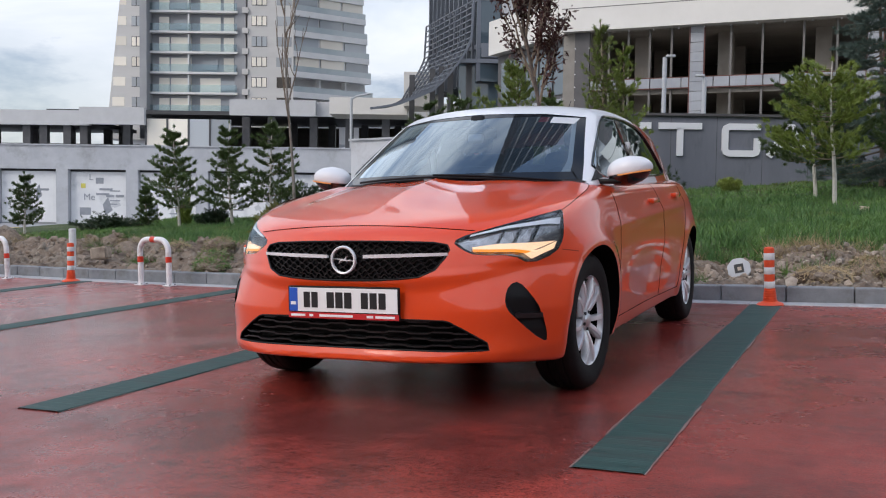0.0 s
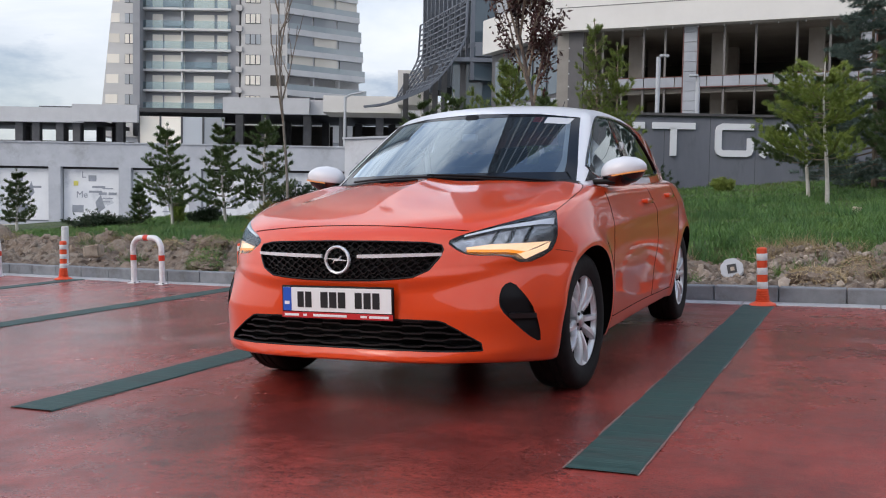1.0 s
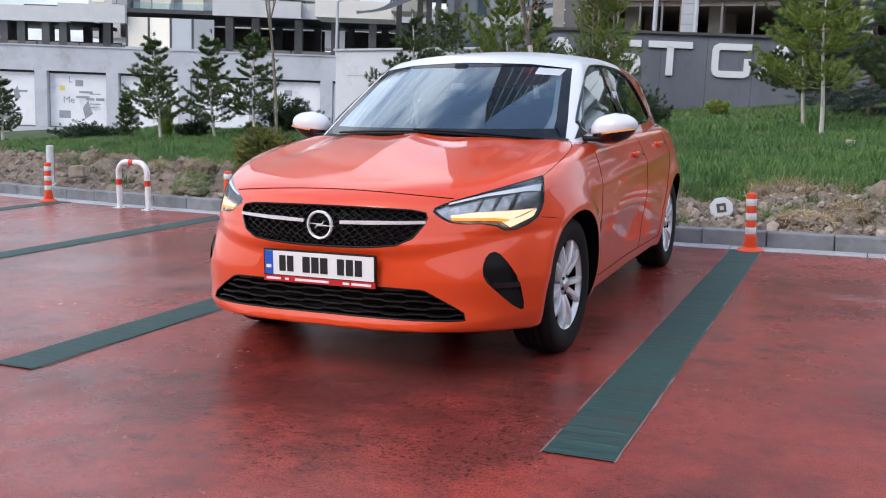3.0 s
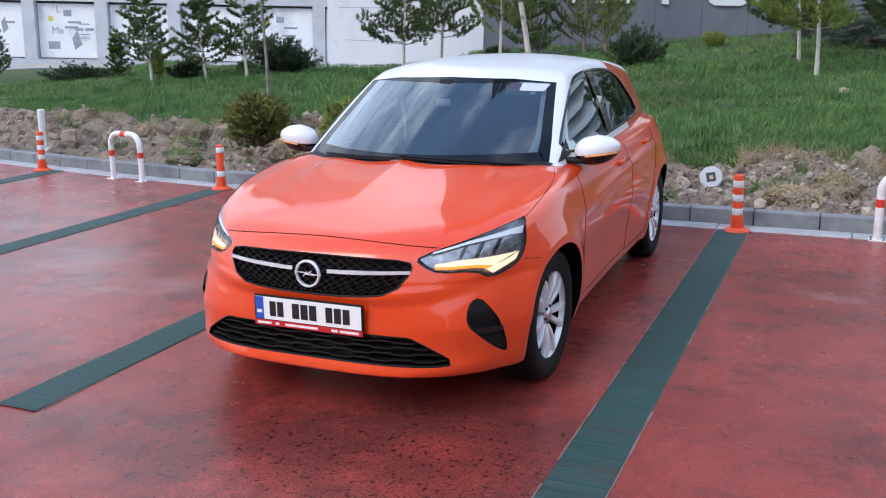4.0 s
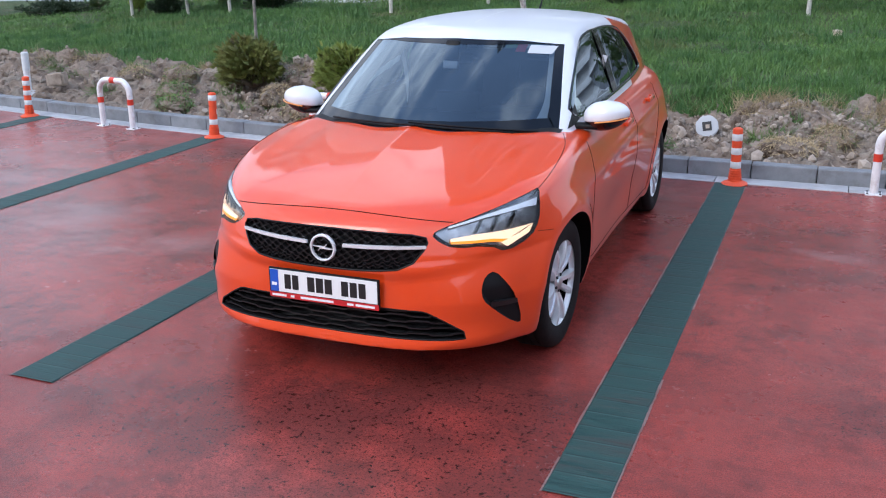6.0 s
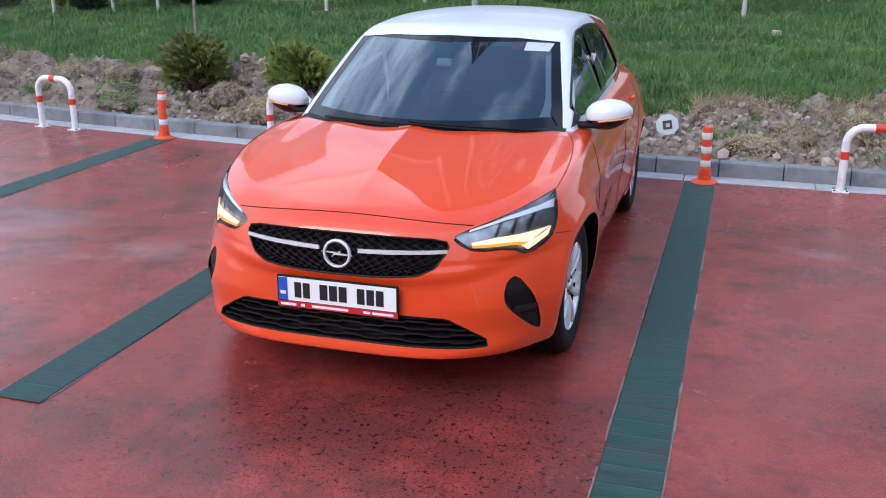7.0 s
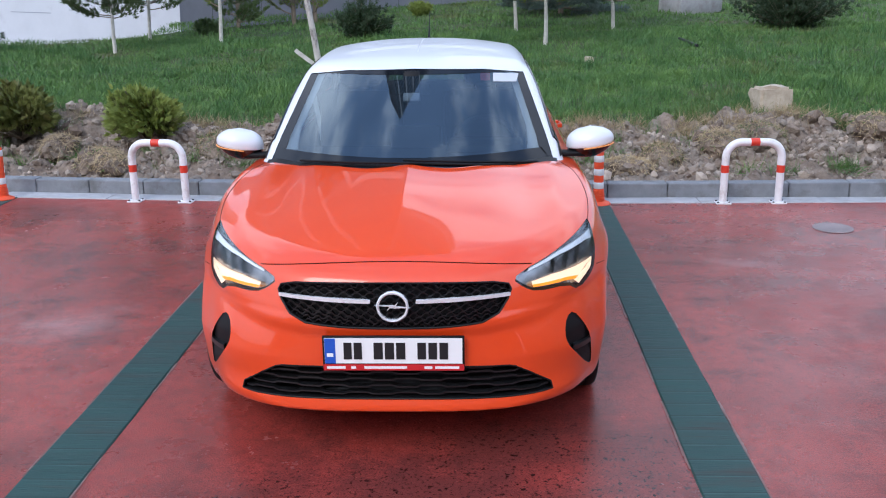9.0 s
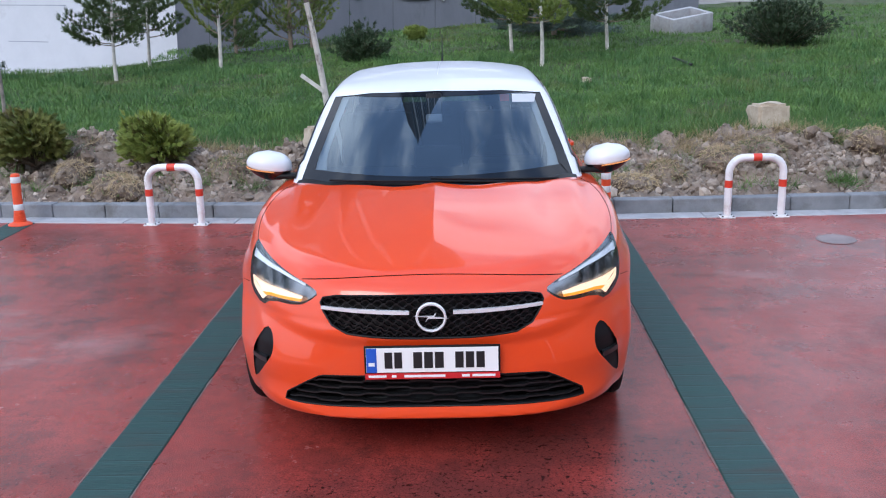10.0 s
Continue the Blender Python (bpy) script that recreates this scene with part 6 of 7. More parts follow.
def thuja(x, y, z, r, h, tilt, turn, seed, label, mat, tip_mat):
    """A dense clump of flat scaly sprays round an added dark core that blocks light."""
    rng = np.random.default_rng(seed)
    t = tagged(root("thuja_bush", pose(x, y, z, tilt, 0, turn)), label, "shrub")
    bm = bmesh.new()
    bmesh.ops.create_icosphere(bm, subdivisions=3, radius=1)
    for v in bm.verts:
        k = .58 + .12 * noise.noise(v.co * 3 + Vector((seed, 0, 0)))
        v.co = Vector((v.co.x * r * k, v.co.y * r * k, v.co.z * h * k))
    part("heart", bm, surface("thuja_heart", (.022, .022, .010), .95, color2=(.045, .035, .018), scale=20), t, "added dark core that stops daylight showing through", True)
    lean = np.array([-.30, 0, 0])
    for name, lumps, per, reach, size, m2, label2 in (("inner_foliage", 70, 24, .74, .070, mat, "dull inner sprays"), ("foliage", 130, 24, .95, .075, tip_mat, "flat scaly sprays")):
        d = unit(rng.normal(0, 1, (lumps * 2, 3)) + np.array([0, 0, .55]))
        d = d[d[:, 2] > -.30][:lumps]
        lumps = len(d)
        c = d * np.array([r, r, h]) * (reach * rng.uniform(.86, 1.10, (lumps, 1))) + lean * r * np.clip(d[:, 2:], 0, 1)
        c, d = np.repeat(c, per, 0), np.repeat(d, per, 0)
        n = len(c)
        p = c + rng.normal(0, .045, (n, 3))
        way = unit(d * np.array([.8, .8, .5]) + lean * .8 + np.array([0, 0, .18]) + rng.normal(0, .22, (n, 3)))
        flat = unit(np.cross(way, np.cross(d, np.array([0, 0, 1.0])) + rng.normal(0, .25, (n, 3))))
        tris = []
        for q in range(9):
            a = (q - 4) * .19
            dd = unit(way * math.cos(a) + flat * math.sin(a))
            nn = unit(np.cross(dd, np.cross(way, flat)))
            ln = size * (1 - .10 * abs(q - 4)) * rng.uniform(.6, 1.15, (n, 1))
            o = p + way * (.006 * (4 - abs(q - 4)))
            tris.append(np.stack([o - nn * .0075, o + nn * .0075, o + dd * ln], 1))
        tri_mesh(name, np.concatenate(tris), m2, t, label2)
    bv, bf, off = [], [], 0
    for i in range(26):
        a = rng.uniform(0, 6.28)
        q = np.array([math.cos(a) * r * .8, math.sin(a) * r * .8, -h * rng.uniform(.2, .6)])
        vv, ff = sweep([tuple(np.array([0, 0, -h * 1.0])), tuple(q * .5 + np.array([0, 0, -h * .45])), tuple(q)], [.010, .006, .003], 4)
        bv += vv
        bf += [tuple(i2 + off for i2 in g) for g in ff]
        off += len(vv)
    mesh_ob("undergrowth", bv, bf, BARK, t, "bare brown twigs", True)


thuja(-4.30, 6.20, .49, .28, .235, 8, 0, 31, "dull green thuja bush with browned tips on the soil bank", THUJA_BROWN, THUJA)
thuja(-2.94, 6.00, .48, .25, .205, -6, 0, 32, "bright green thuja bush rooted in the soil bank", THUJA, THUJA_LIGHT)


def bare_tree(x, y, h, seed, label, stems, leaf=None, lean=(0, 0), r0=.022, leaves=0, up=2.4, first=.55):
    rng = np.random.default_rng(seed)
    z0 = float(land_z(x, y)) - .15
    t = tagged(root("young_tree", pose(x, y, z0)), label, "tree")
    axis = lambda q: np.array([lean[0] * q * h + .03 * math.sin(q * 6), lean[1] * q * h + .02 * math.sin(q * 5 + 1), q * h])
    qs = np.linspace(0, 1, 12)
    thick = lambda q: r0 * (1 - .8 * q) + .003
    if leaf is None:
        tube("trunk", [tuple(axis(q)) for q in qs], [thick(q) for q in qs], surface("grey_bark", (0.13, 0.115, 0.10), .9, color2=(.30, .27, .24), scale=9), t, "", 8)
    else:
        tube("trunk", [tuple(axis(q)) for q in qs], [thick(q) for q in qs], surface("dark_bark", (0.075, 0.060, 0.052), .9, color2=(.15, .125, .11), scale=9), t, "", 8)
        low = np.linspace(0, .38, 8)
        tube("limewashed_foot", [tuple(axis(q)) for q in low], [thick(q) + .003 for q in low], PALE_BARK, t, "pale limewashed lower trunk", 8)
    bv, bf, off, tips, ways = [], [], 0, [], []

    def limb(o, d, ln, r, depth):
        nonlocal off
        us = np.linspace(0, 1, 6)
        pts = [o + d * ln * u + np.array([0, 0, .25 * ln * u * u]) + rng.normal(0, .012, 3) * u for u in us]
        vv, ff = sweep([tuple(p) for p in pts], [r * (1 - .75 * u) + .0012 for u in us], 5)
        bv.extend(vv)
        bf.extend(tuple(i + off for i in g) for g in ff)
        off += len(vv)
        for u in (.35, .55, .75, .95):
            p = pts[min(5, int(u * 5))]
            tips.append(p)
            ways.append(d)
            if depth:
                limb(p, unit(d + rng.normal(0, .5, 3) + np.array([0, 0, .25])), ln * rng.uniform(.3, .55), r * .55, depth - 1)

    for i in range(stems):
        q = first + (1 - first) * i / stems
        a = rng.uniform(0, 2 * math.pi)
        d = unit(np.array([math.cos(a), math.sin(a), up * rng.uniform(.5, 1.3)]))
        limb(axis(q), d, h * rng.uniform(.18, .36) * (1.25 - q * .6), r0 * .5, 2 if leaves else 1)
    mesh_ob("branchwork", bv, bf, BARK, t, "", True)
    if leaves:
        c = np.repeat(np.array(tips), leaves, 0)
        c = c + rng.normal(0, .045, c.shape)
        w = unit(rng.normal(0, 1, c.shape) + np.array([0, 0, -.3]))
        s = unit(np.cross(w, rng.normal(0, 1, c.shape))) * .014
        l = rng.uniform(.03, .06, (len(c), 1))
        tri_mesh("crown", np.concatenate([np.stack([c - s, c + s, c + w * l], 1), np.stack([c + s, c - s, c - w * l * .6], 1)]), leaf, t, "small dark red leaves")
    return t


bare_tree(-1.42, 7.83, 4.3, 41, "young tree with dark red leaves and a leaning pale trunk", 15, RED_LEAF, (-.150, .0), .036, 5, 3.2, .42)
bare_tree(-5.56, 8.25, 3.75, 42, "slim bare young tree with a pale straight trunk", 6, None, (.0, 0), .024, 0, 3.4, .5)


# ---- grass ----
def blades(count, x0, x1, v0, v1, h, seed, width=.006, clump=.0):
    rng = np.random.default_rng(seed)
    x = rng.uniform(x0, x1, count)
    v = v0 + (v1 - v0) * rng.random(count) ** 1.35
    y = kerb_y(x) + v
    keep = np.sin(x * 1.9 + 2 * np.sin(y * 1.3)) * np.sin(y * 2.3 + np.sin(x * 2.7)) + rng.normal(0, .55, count) > -.55
    x, y = x[keep], y[keep]
    n = len(x)
    patch = .7 + .5 * (np.sin(x * 2.1 + np.sin(y * 3)) * np.sin(y * 1.7 + x * .6) + .4) + .25 * rng.random(n)
    z = lawn_z(x, y) - .01
    o = np.stack([x, y, z], -1)
    d = unit(rng.normal(0, .42, (n, 3)) + np.array([0, 0, 1.0]))
    ln = (h * patch * rng.uniform(.55, 1.25, n))[:, None]
    s = unit(np.cross(d, rng.normal(0, 1, (n, 3)))) * width * rng.uniform(.7, 1.3, (n, 1))
    midp = o + d * ln * .55
    tip = o + d * ln + unit(rng.normal(0, 1, (n, 3)) * np.array([1, 1, .1])) * ln * .30
    return np.concatenate([np.stack([o - s, o + s, midp + s * .8], 1), np.stack([o - s, midp + s * .8, midp - s * .8], 1), np.stack([midp - s * .8, midp + s * .8, tip], 1)])


near_grass = tri_mesh("grass", np.concatenate([blades(150000, -13, 7.5, 2.05, 5.5, .090, 51, .0040), blades(150000, -17, 10, 4.5, 12, .085, 52, .0066), blades(80000, -7, 16, 10, 24, .090, 53, .0090)]), GRASS, None)
tagged(near_grass, "thick green grass covering the slope", "grass", kind="stuff")

# taller tufts that stand out of the lawn
rng = np.random.default_rng(57)
clumps = []
for i in range(1500):
    x = rng.uniform(-13, 8)
    v = 1.95 + 9.0 * rng.random() ** 1.7
    y = float(kerb_y(x)) + v
    k = 46
    c = np.array([x, y, float(lawn_z(x, y)) - .01]) + rng.normal(0, .05 + .006 * v, (k, 3)) * np.array([1, 1, .05])
    d = unit(rng.normal(0, .38, (k, 3)) + np.array([0, 0, 1.0]))
    w = unit(np.cross(d, rng.normal(0, 1, (k, 3)))) * (.0036 + .0003 * v)
    tall = rng.uniform(.08, .20) * rng.uniform(.6, 1.15, (k, 1))
    mid = c + d * tall * .6
    clumps += [np.stack([c - w, c + w, mid + w * .7], 1), np.stack([c - w, mid + w * .7, mid - w * .7], 1),
               np.stack([mid - w * .7, mid + w * .7, mid + d * tall * .4 + rng.normal(0, .02, (k, 3))], 1)]
tagged(tri_mesh("grass_tufts", np.concatenate(clumps), TUFT, None), "taller darker grass tufts standing in the lawn", "grass", kind="stuff")

# dry tussocks and weeds on the bank
rng = np.random.default_rng(61)
tuf = []
for i in range(230):
    x = rng.uniform(-12, 9) if i % 2 else rng.uniform(-4.5, 5.5)
    v = rng.uniform(1.5, 2.3) if i % 3 else rng.uniform(.35, 1.9)
    y = float(kerb_y(x)) + .33 + v
    z = float(bank_z(np.array([x]), np.array([y]))[0])
    k = 130
    c = np.array([x, y, z - .01]) + rng.normal(0, .07, (k, 3)) * np.array([1, 1, .1])
    d = unit(rng.normal(0, .7, (k, 3)) + np.array([0, -.5, .55]))
    s = unit(np.cross(d, rng.normal(0, 1, (k, 3)))) * .003
    tuf.append((i % 3 == 0, np.stack([c - s, c + s, c + d * rng.uniform(.06, .22, (k, 1))], 1)))
tagged(tri_mesh("dry_grass", np.concatenate([t for g, t in tuf if not g]), DRY, None), "straw-coloured dead grass hanging over the bank", "dry grass", kind="stuff")
tagged(tri_mesh("weeds", np.concatenate([t for g, t in tuf if g]), GRASS, None), "green weed tufts on the soil bank", "weeds", kind="stuff")


def sod(x, y, r, h, seed, grass=0.0):
    """A torn-out lump of earth with a mat of dead grass hanging over it."""
    rng = np.random.default_rng(seed)
    z = float(bank_z(np.array([x]), np.array([y]))[0])
    t = tagged(root("sod_clump", pose(x, y, z + h * .2, 0, 0, float(rng.uniform(0, 360)))), "torn lump of earth matted with dead grass on the bank", "sod", "sods on the bank")
    bm = bmesh.new()
    bmesh.ops.create_icosphere(bm, subdivisions=4, radius=1)
    for v in bm.verts:
        k = .85 + .28 * noise.noise(v.co * 1.7 + Vector((seed, 0, 0))) + .14 * noise.noise(v.co * 5 + Vector((0, seed, 0)))
        v.co = Vector((v.co.x * r * k, v.co.y * r * .75 * k, v.co.z * h * k))
    part("earth", bm, SOIL, t, "", True)
    n = 1100
    d = unit(rng.normal(0, 1, (n, 3)) + np.array([0, 0, .9]))
    c = d * np.array([r, r * .75, h]) * .93
    way = unit(d * np.array([.6, .6, .1]) + rng.normal(0, .6, (n, 3)) + np.array([0, 0, -.35 * (1 - grass)]))
    s = unit(np.cross(way, rng.normal(0, 1, (n, 3)))) * .003
    tri = np.stack([c - s, c + s, c + way * rng.uniform(.02, .085, (n, 1))], 1)
    k = int(n * (1 - grass))
    tagged(tri_mesh("straw", tri[:k], DRY, t), "dead straw-coloured grass", kind="stuff")
    if grass:
        tagged(tri_mesh("turf", tri[k:], GRASS, t), "green grass tuft", kind="stuff")


for k, (x, y, r, h, g) in enumerate(((2.02, 5.42, .22, .17, .15), (2.57, 5.62, .26, .18, .1), (3.0, 5.75, .30, .20, .3), (1.66, 5.15, .26, .13, .0), (-2.17, 5.75, .25, .20, .35),
                                     (-3.25, 5.55, .30, .17, .1), (-3.05, 5.30, .22, .14, .05), (-3.75, 5.85, .28, .18, .0), (-5.4, 6.35, .30, .18, .3), (-6.3, 6.6, .26, .16, .2), (4.1, 5.9, .28, .17, .2), (-5.2, 5.95, .30, .15, .8), (-4.85, 5.45, .24, .12, .8))):
    sod(x, y, r, h, 70 + k, g)


# ---- buildings round the lot; they stand plumb, while the lot itself falls two degrees to one side ----
SITE = Matrix.Translation((1.975, -3.381, 0)) @ Matrix.Rotation(radians(23.9), 4, "Z") @ Matrix.Rotation(radians(2.0), 4, "Y")


def placed(name, x, y, z, turn=0):
    return root(name, SITE @ pose(x, y, z, 0, 0, turn))


def slab_mesh(s, bevel=0.0):
    bm = bmesh.new()
    add_box(bm, (0, 0, 0), s, None, bevel)
    me = bpy.data.meshes.new("slab")
    bm.to_mesh(me)
    bm.free()
    return me


def piece(name, me, parent, x, y, z, turn=0, scale=None):
    ob = new(name, me)
    ob.parent = parent
    ob.matrix_basis = pose(x, y, z, 0, 0, turn) @ (Matrix.Diagonal((*scale, 1)) if scale else Matrix())
    return ob


def shared(s, mat, bevel=0.0):
    me = slab_mesh(s, bevel)
    me.materials.append(mat)
    return me


far.matrix_basis = SITE @ Matrix.Translation((0, 0, -2.2))

# paved road between lawn and panel wall
lane = root("pavement", SITE)
box("paving", (-24, 34, -.62), (48, 26, .1), PAVING, lane, "pale concrete paving")
box("edge_line", (-24, 39.5, -.565), (48, .14, .01), YELLOW, lane, "yellow edge line")
tagged(lane, "pale paved lane behind the lawn", "pavement", kind="structure")

# long wall with posters between pillars
pw = placed("wall_north", 0, 45, 0)
tagged(pw, "long grey concrete wall with poster bays", "wall", kind="structure")
box("wall_core", (-17, .45, 1.1), (30, .5, 3.9), CONCRETE, pw)
box("parapet", (-17, .02, 2.58), (30, .36, 1.12), CONCRETE, pw, "smooth concrete parapet")
box("coping", (-17, .0, 3.16), (30, .44, .06), CONCRETE, pw)
pil = shared((.56, .44, 2.7), CONCRETE)
for i in range(9):
    px = -21.6 - 3.29 + i * 3.29 + .0
    piece("pillar", pil, pw, px + .32, .02, .68)
gap_me = shared((2.73, .08, .10), INK)
post_me = shared((2.66, .03, 2.42), POSTER)
bars = [shared((w, .012, h), m) for w, h, m in ((.62, .10, POSTER_GREY), (.36, .28, POSTER_GREY), (.22, .22, POSTER_YELLOW), (.5, .05, POSTER_GREY), (.9, .7, POSTER_GREY))]
prnd = random.Random(3)
for i in range(8):
    px = -21.6 - 3.29 + i * 3.29 + 1.96
    piece("gap", gap_me, pw, px, .15, 1.98)
    ps = tagged(placed("poster", px, 45.13, .70), "white torn poster sheet with grey print in a wall bay", "poster", "posters in wall bays")
    piece("sheet", post_me, ps, 0, 0, 0)
    piece("print_bar", bars[0], ps, prnd.uniform(-.7, .8), -.02, prnd.uniform(-.2, .2))
    piece("print_bar", bars[0], ps, prnd.uniform(-.7, .8), -.02, prnd.uniform(.3, .4))
    piece("print_bar", bars[1], ps, prnd.uniform(-1.0, .2), -.022, prnd.uniform(.4, .8))
    if i % 3 == 2:
        piece("print_bar", bars[2], ps, -.75, -.024, .55)
    if i == 2:
        for txt, lx, lz, sz in (("L", -.48, .82, .42), ("Me", -.74, -.12, .44)):
            cu = bpy.data.curves.new("print_text", "FONT")
            cu.body, cu.size, cu.extrude = txt, sz, .003
            src = new("text_source", cu)
            bpy.context.view_layer.update()
            me = bpy.data.meshes.new_from_object(src.evaluated_get(bpy.context.evaluated_depsgraph_get()))
            bpy.data.objects.remove(src)
            tx = finish("print_text", me, POSTER_GREY, ps)
            tx.matrix_basis = pose(lx, -.026, lz, 90, 0, 0)
        piece("print_bar", bars[0], ps, .52, -.024, .08, 0, (.62, 1, 1.2))
        piece("print_bar", bars[0], ps, .98, -.024, .08, 0, (.62, 1, 1.2))
        piece("print_bar", bars[3], ps, .75, -.024, .32)
        piece("print_bar", bars[3], ps, .75, -.024, -.14)
    for q in range(3):
        cx, cz, w2, h2 = prnd.uniform(-1.0, .9), prnd.uniform(-1.0, -.1), prnd.uniform(.12, .40), prnd.uniform(.3, .9)
        bm = prism([(cx, cz), (cx + w2, cz + h2 * .3), (cx + w2 * .4, cz + h2), (cx - w2 * .3, cz + h2 * .6)], "y", -.0205 - .001 * q, -.016)
        part("print_patch", bm, POSTER_PALE if q else POSTER_GREY, ps)
    piece("print_bar", bars[3], ps, prnd.uniform(-.5, .8), -.02, prnd.uniform(-.8, -.3))
    piece("print_patch", bars[4], ps, prnd.uniform(-.8, .8), -.018, prnd.uniform(-.85, -.6), 0, (prnd.uniform(.3, 1), 1, prnd.uniform(.4, 1)))

# pale blind wall and the grey sign wall
bx, by_, ax_, ay_ = 1.7, 26.0, -2.95, 30.0
ang = math.degrees(math.atan2(by_ - ay_, bx - ax_))
ln = math.hypot(bx - ax_, by_ - ay_)
ww = placed("wall_east", ax_, ay_, 0, ang)
box("wall_core", (ln / 2, .2, 1.2), (ln, .4, 2.9), WHITE_WALL, ww)
box("coping", (ln / 2, .18, 2.68), (ln + .1, .5, .06), CONCRETE, ww)
box("return_wall", (.2, 9, 1.2), (.4, 17.5, 2.9), WHITE_WALL, ww)
for z, x, l in ((1.9, 1.6, 2.2), (1.35, 3.4, 1.7), (.95, 1.4, 1.3)):
    box("crack_line", (x, -.003, z), (l, .006, .022), POSTER_GREY, ww, "dark joint line")
tagged(ww, "pale painted blind wall at the lane's end", "wall", kind="structure")

gw = placed("wall_south", 0, 26, 0)
box("wall_core", (9.6, .2, 1.85), (16, .4, 2.75), GREY_WALL, gw)
box("coping", (9.6, .17, 3.25), (16.1, .5, .07), DARK_CLAD, gw)
for x in np.arange(2.4, 17.4, 1.25):
    box("joint", (x, -.002, 1.85), (.012, .005, 2.72), PILLAR_DARK, gw)
tagged(gw, "grey rendered retaining wall carrying large letters", "wall", kind="structure")


def stroke_letter(name, lines, x, wide):
    """A raised letter of broad flat strokes: each line is a run of points in a unit square."""
    tall, w, deep = .90, .175, .10
    out = tagged(root("sign_letter", SITE @ pose(x, 25.94, 2.13)), "big white raised sign letter on the grey wall", "sign letter", "wall letters")
    for line in lines:
        p = np.array([(w / 2 + u * (wide - w), w / 2 + v * (tall - w)) for u, v in line])
        d = unit2(np.diff(p, axis=0))
        verts, faces = [], []
        for i, q in enumerate(p):
            a, b = d[max(0, i - 1)], d[min(len(d) - 1, i)]
            n = unit2((np.array([-a[1], a[0]]) + np.array([-b[1], b[0]]))[None])[0]
            k = w / 2 / max(.5, float(n @ np.array([-a[1], a[0]])))
            end = a * 0 if 0 < i < len(p) - 1 else (-b if i == 0 else a) * w / 2
            for sgn in (1, -1):
                c = q + n * k * sgn + end
                verts += [(c[0], 0, c[1]), (c[0], deep, c[1])]
            if i:
                o = i * 4
                faces += [(o - 4, o, o + 2, o - 2), (o - 3, o - 1, o + 3, o + 1), (o - 4, o - 3, o + 1, o), (o - 2, o + 2, o + 3, o - 1)]
        o = len(verts) - 4
        faces += [(0, 2, 3, 1), (o, o + 1, o + 3, o + 2)]
        mesh_ob("stroke", verts, faces, SIGN_WHITE, out)
    return out


def unit2(a):
    return a / (np.linalg.norm(a, axis=-1, keepdims=True) + 1e-9)


LETTERS = {
    "A": [[(0, 0), (.44, 1), (.56, 1), (1, 0)], [(.22, .32), (.78, .32)]],
    "S": [[(1, 1), (.12, 1), (.02, .93), (0, .82), (0, .66), (.03, .56), (.12, .5), (.88, .5), (.97, .44), (1, .34), (1, .16), (.97, .06), (.88, 0), (0, 0)]],
    "T": [[(0, 1), (1, 1)], [(.5, .85), (.5, 0)]],
    "G": [[(1, 1), (.13, 1), (.03, .94), (0, .84), (0, .16), (.03, .06), (.13, 0), (.88, 0), (.97, .05), (1, .14), (1, .46)]],
}
for ch, x, w in (("A", 2.9, 1.15), ("S", 4.55, 1.05), ("T", 5.80, 1.18), ("G", 7.53, 1.05), ("A", 8.78, 1.2)):
    stroke_letter("sign_letter", LETTERS[ch], x, w)

# lamp posts behind the sign wall
for x, top, bend in ((6.25, 4.88, .22), (7.40, 4.36, -.20)):
    lp = tagged(placed("street_lamp", x, 27.4, 2.4), "pale grey lamp post with a short bent head", "lamp post", "lamp posts")
    h = (top - 2.4) * 1.05
    tube("pole", [(0, 0, 0), (0, 0, h * .6), (0, 0, h)], .062, LAMP_POLE, lp, "", 12)
    bm = bmesh.new()
    add_box(bm, (bend * .7, -.05, h + .03), (.26, .12, .07), None, .02)
    part("lamp_head", bm, LAMP_POLE, lp, "", True)
lp = tagged(placed("street_lamp", -9.3, 95, 2.4), "slim grey lamp post on the terrace", "lamp post", "lamp posts")
tube("pole", [(0, 0, 0), (0, 0, 8.3)], .14, LAMP_POLE, lp, "", 10)
tube("lamp_arm", [(0, 0, 8.2), (.5, 0, 8.5), (1.9, 0, 8.8)], .10, LAMP_POLE, lp, "", 8)

# ---- podium arcade in front of the tower ----
pod = tagged(placed("podium", 0, 120, 0), "low arcade building with white fascia and dark columns", "arcade building")
box("fascia", (-60, 0, 10.35), (31, .8, 1.85), FASCIA, pod, "pale grey fascia band")
box("fascia", (-41.0, -2.0, 10.5), (8.0, .8, 2.1), FASCIA, pod, "pale grey fascia band")
box("fascia", (-21.2, -2.0, 11.75), (10.6, .8, 1.95), FASCIA, pod, "pale grey fascia band")
box("fascia", (-5.6, -1.0, 11.75), (21.0, .8, 1.8), FASCIA, pod, "pale grey fascia band")
for x, w in ((-60, 31), (-30, 40), (-4, 26)):
    box("roof_slab", (x, 9, 9.9 if x < -40 else 11.2), (w, 18, .5), PILLAR_DARK, pod)
box("back_wall", (-28, 16, 7.0), (26, .4, 7.2), SHADE_INSIDE, pod)
box("back_wall", (-2, 14, 7.0), (20, .4, 7.2), SHADE_INSIDE, pod)
box("floor_slab", (-30, 20, 5.0), (110, 60, .5), CONCRETE, pod)
col_me = shared((.95, .95, 8.0), PILLAR_DARK)
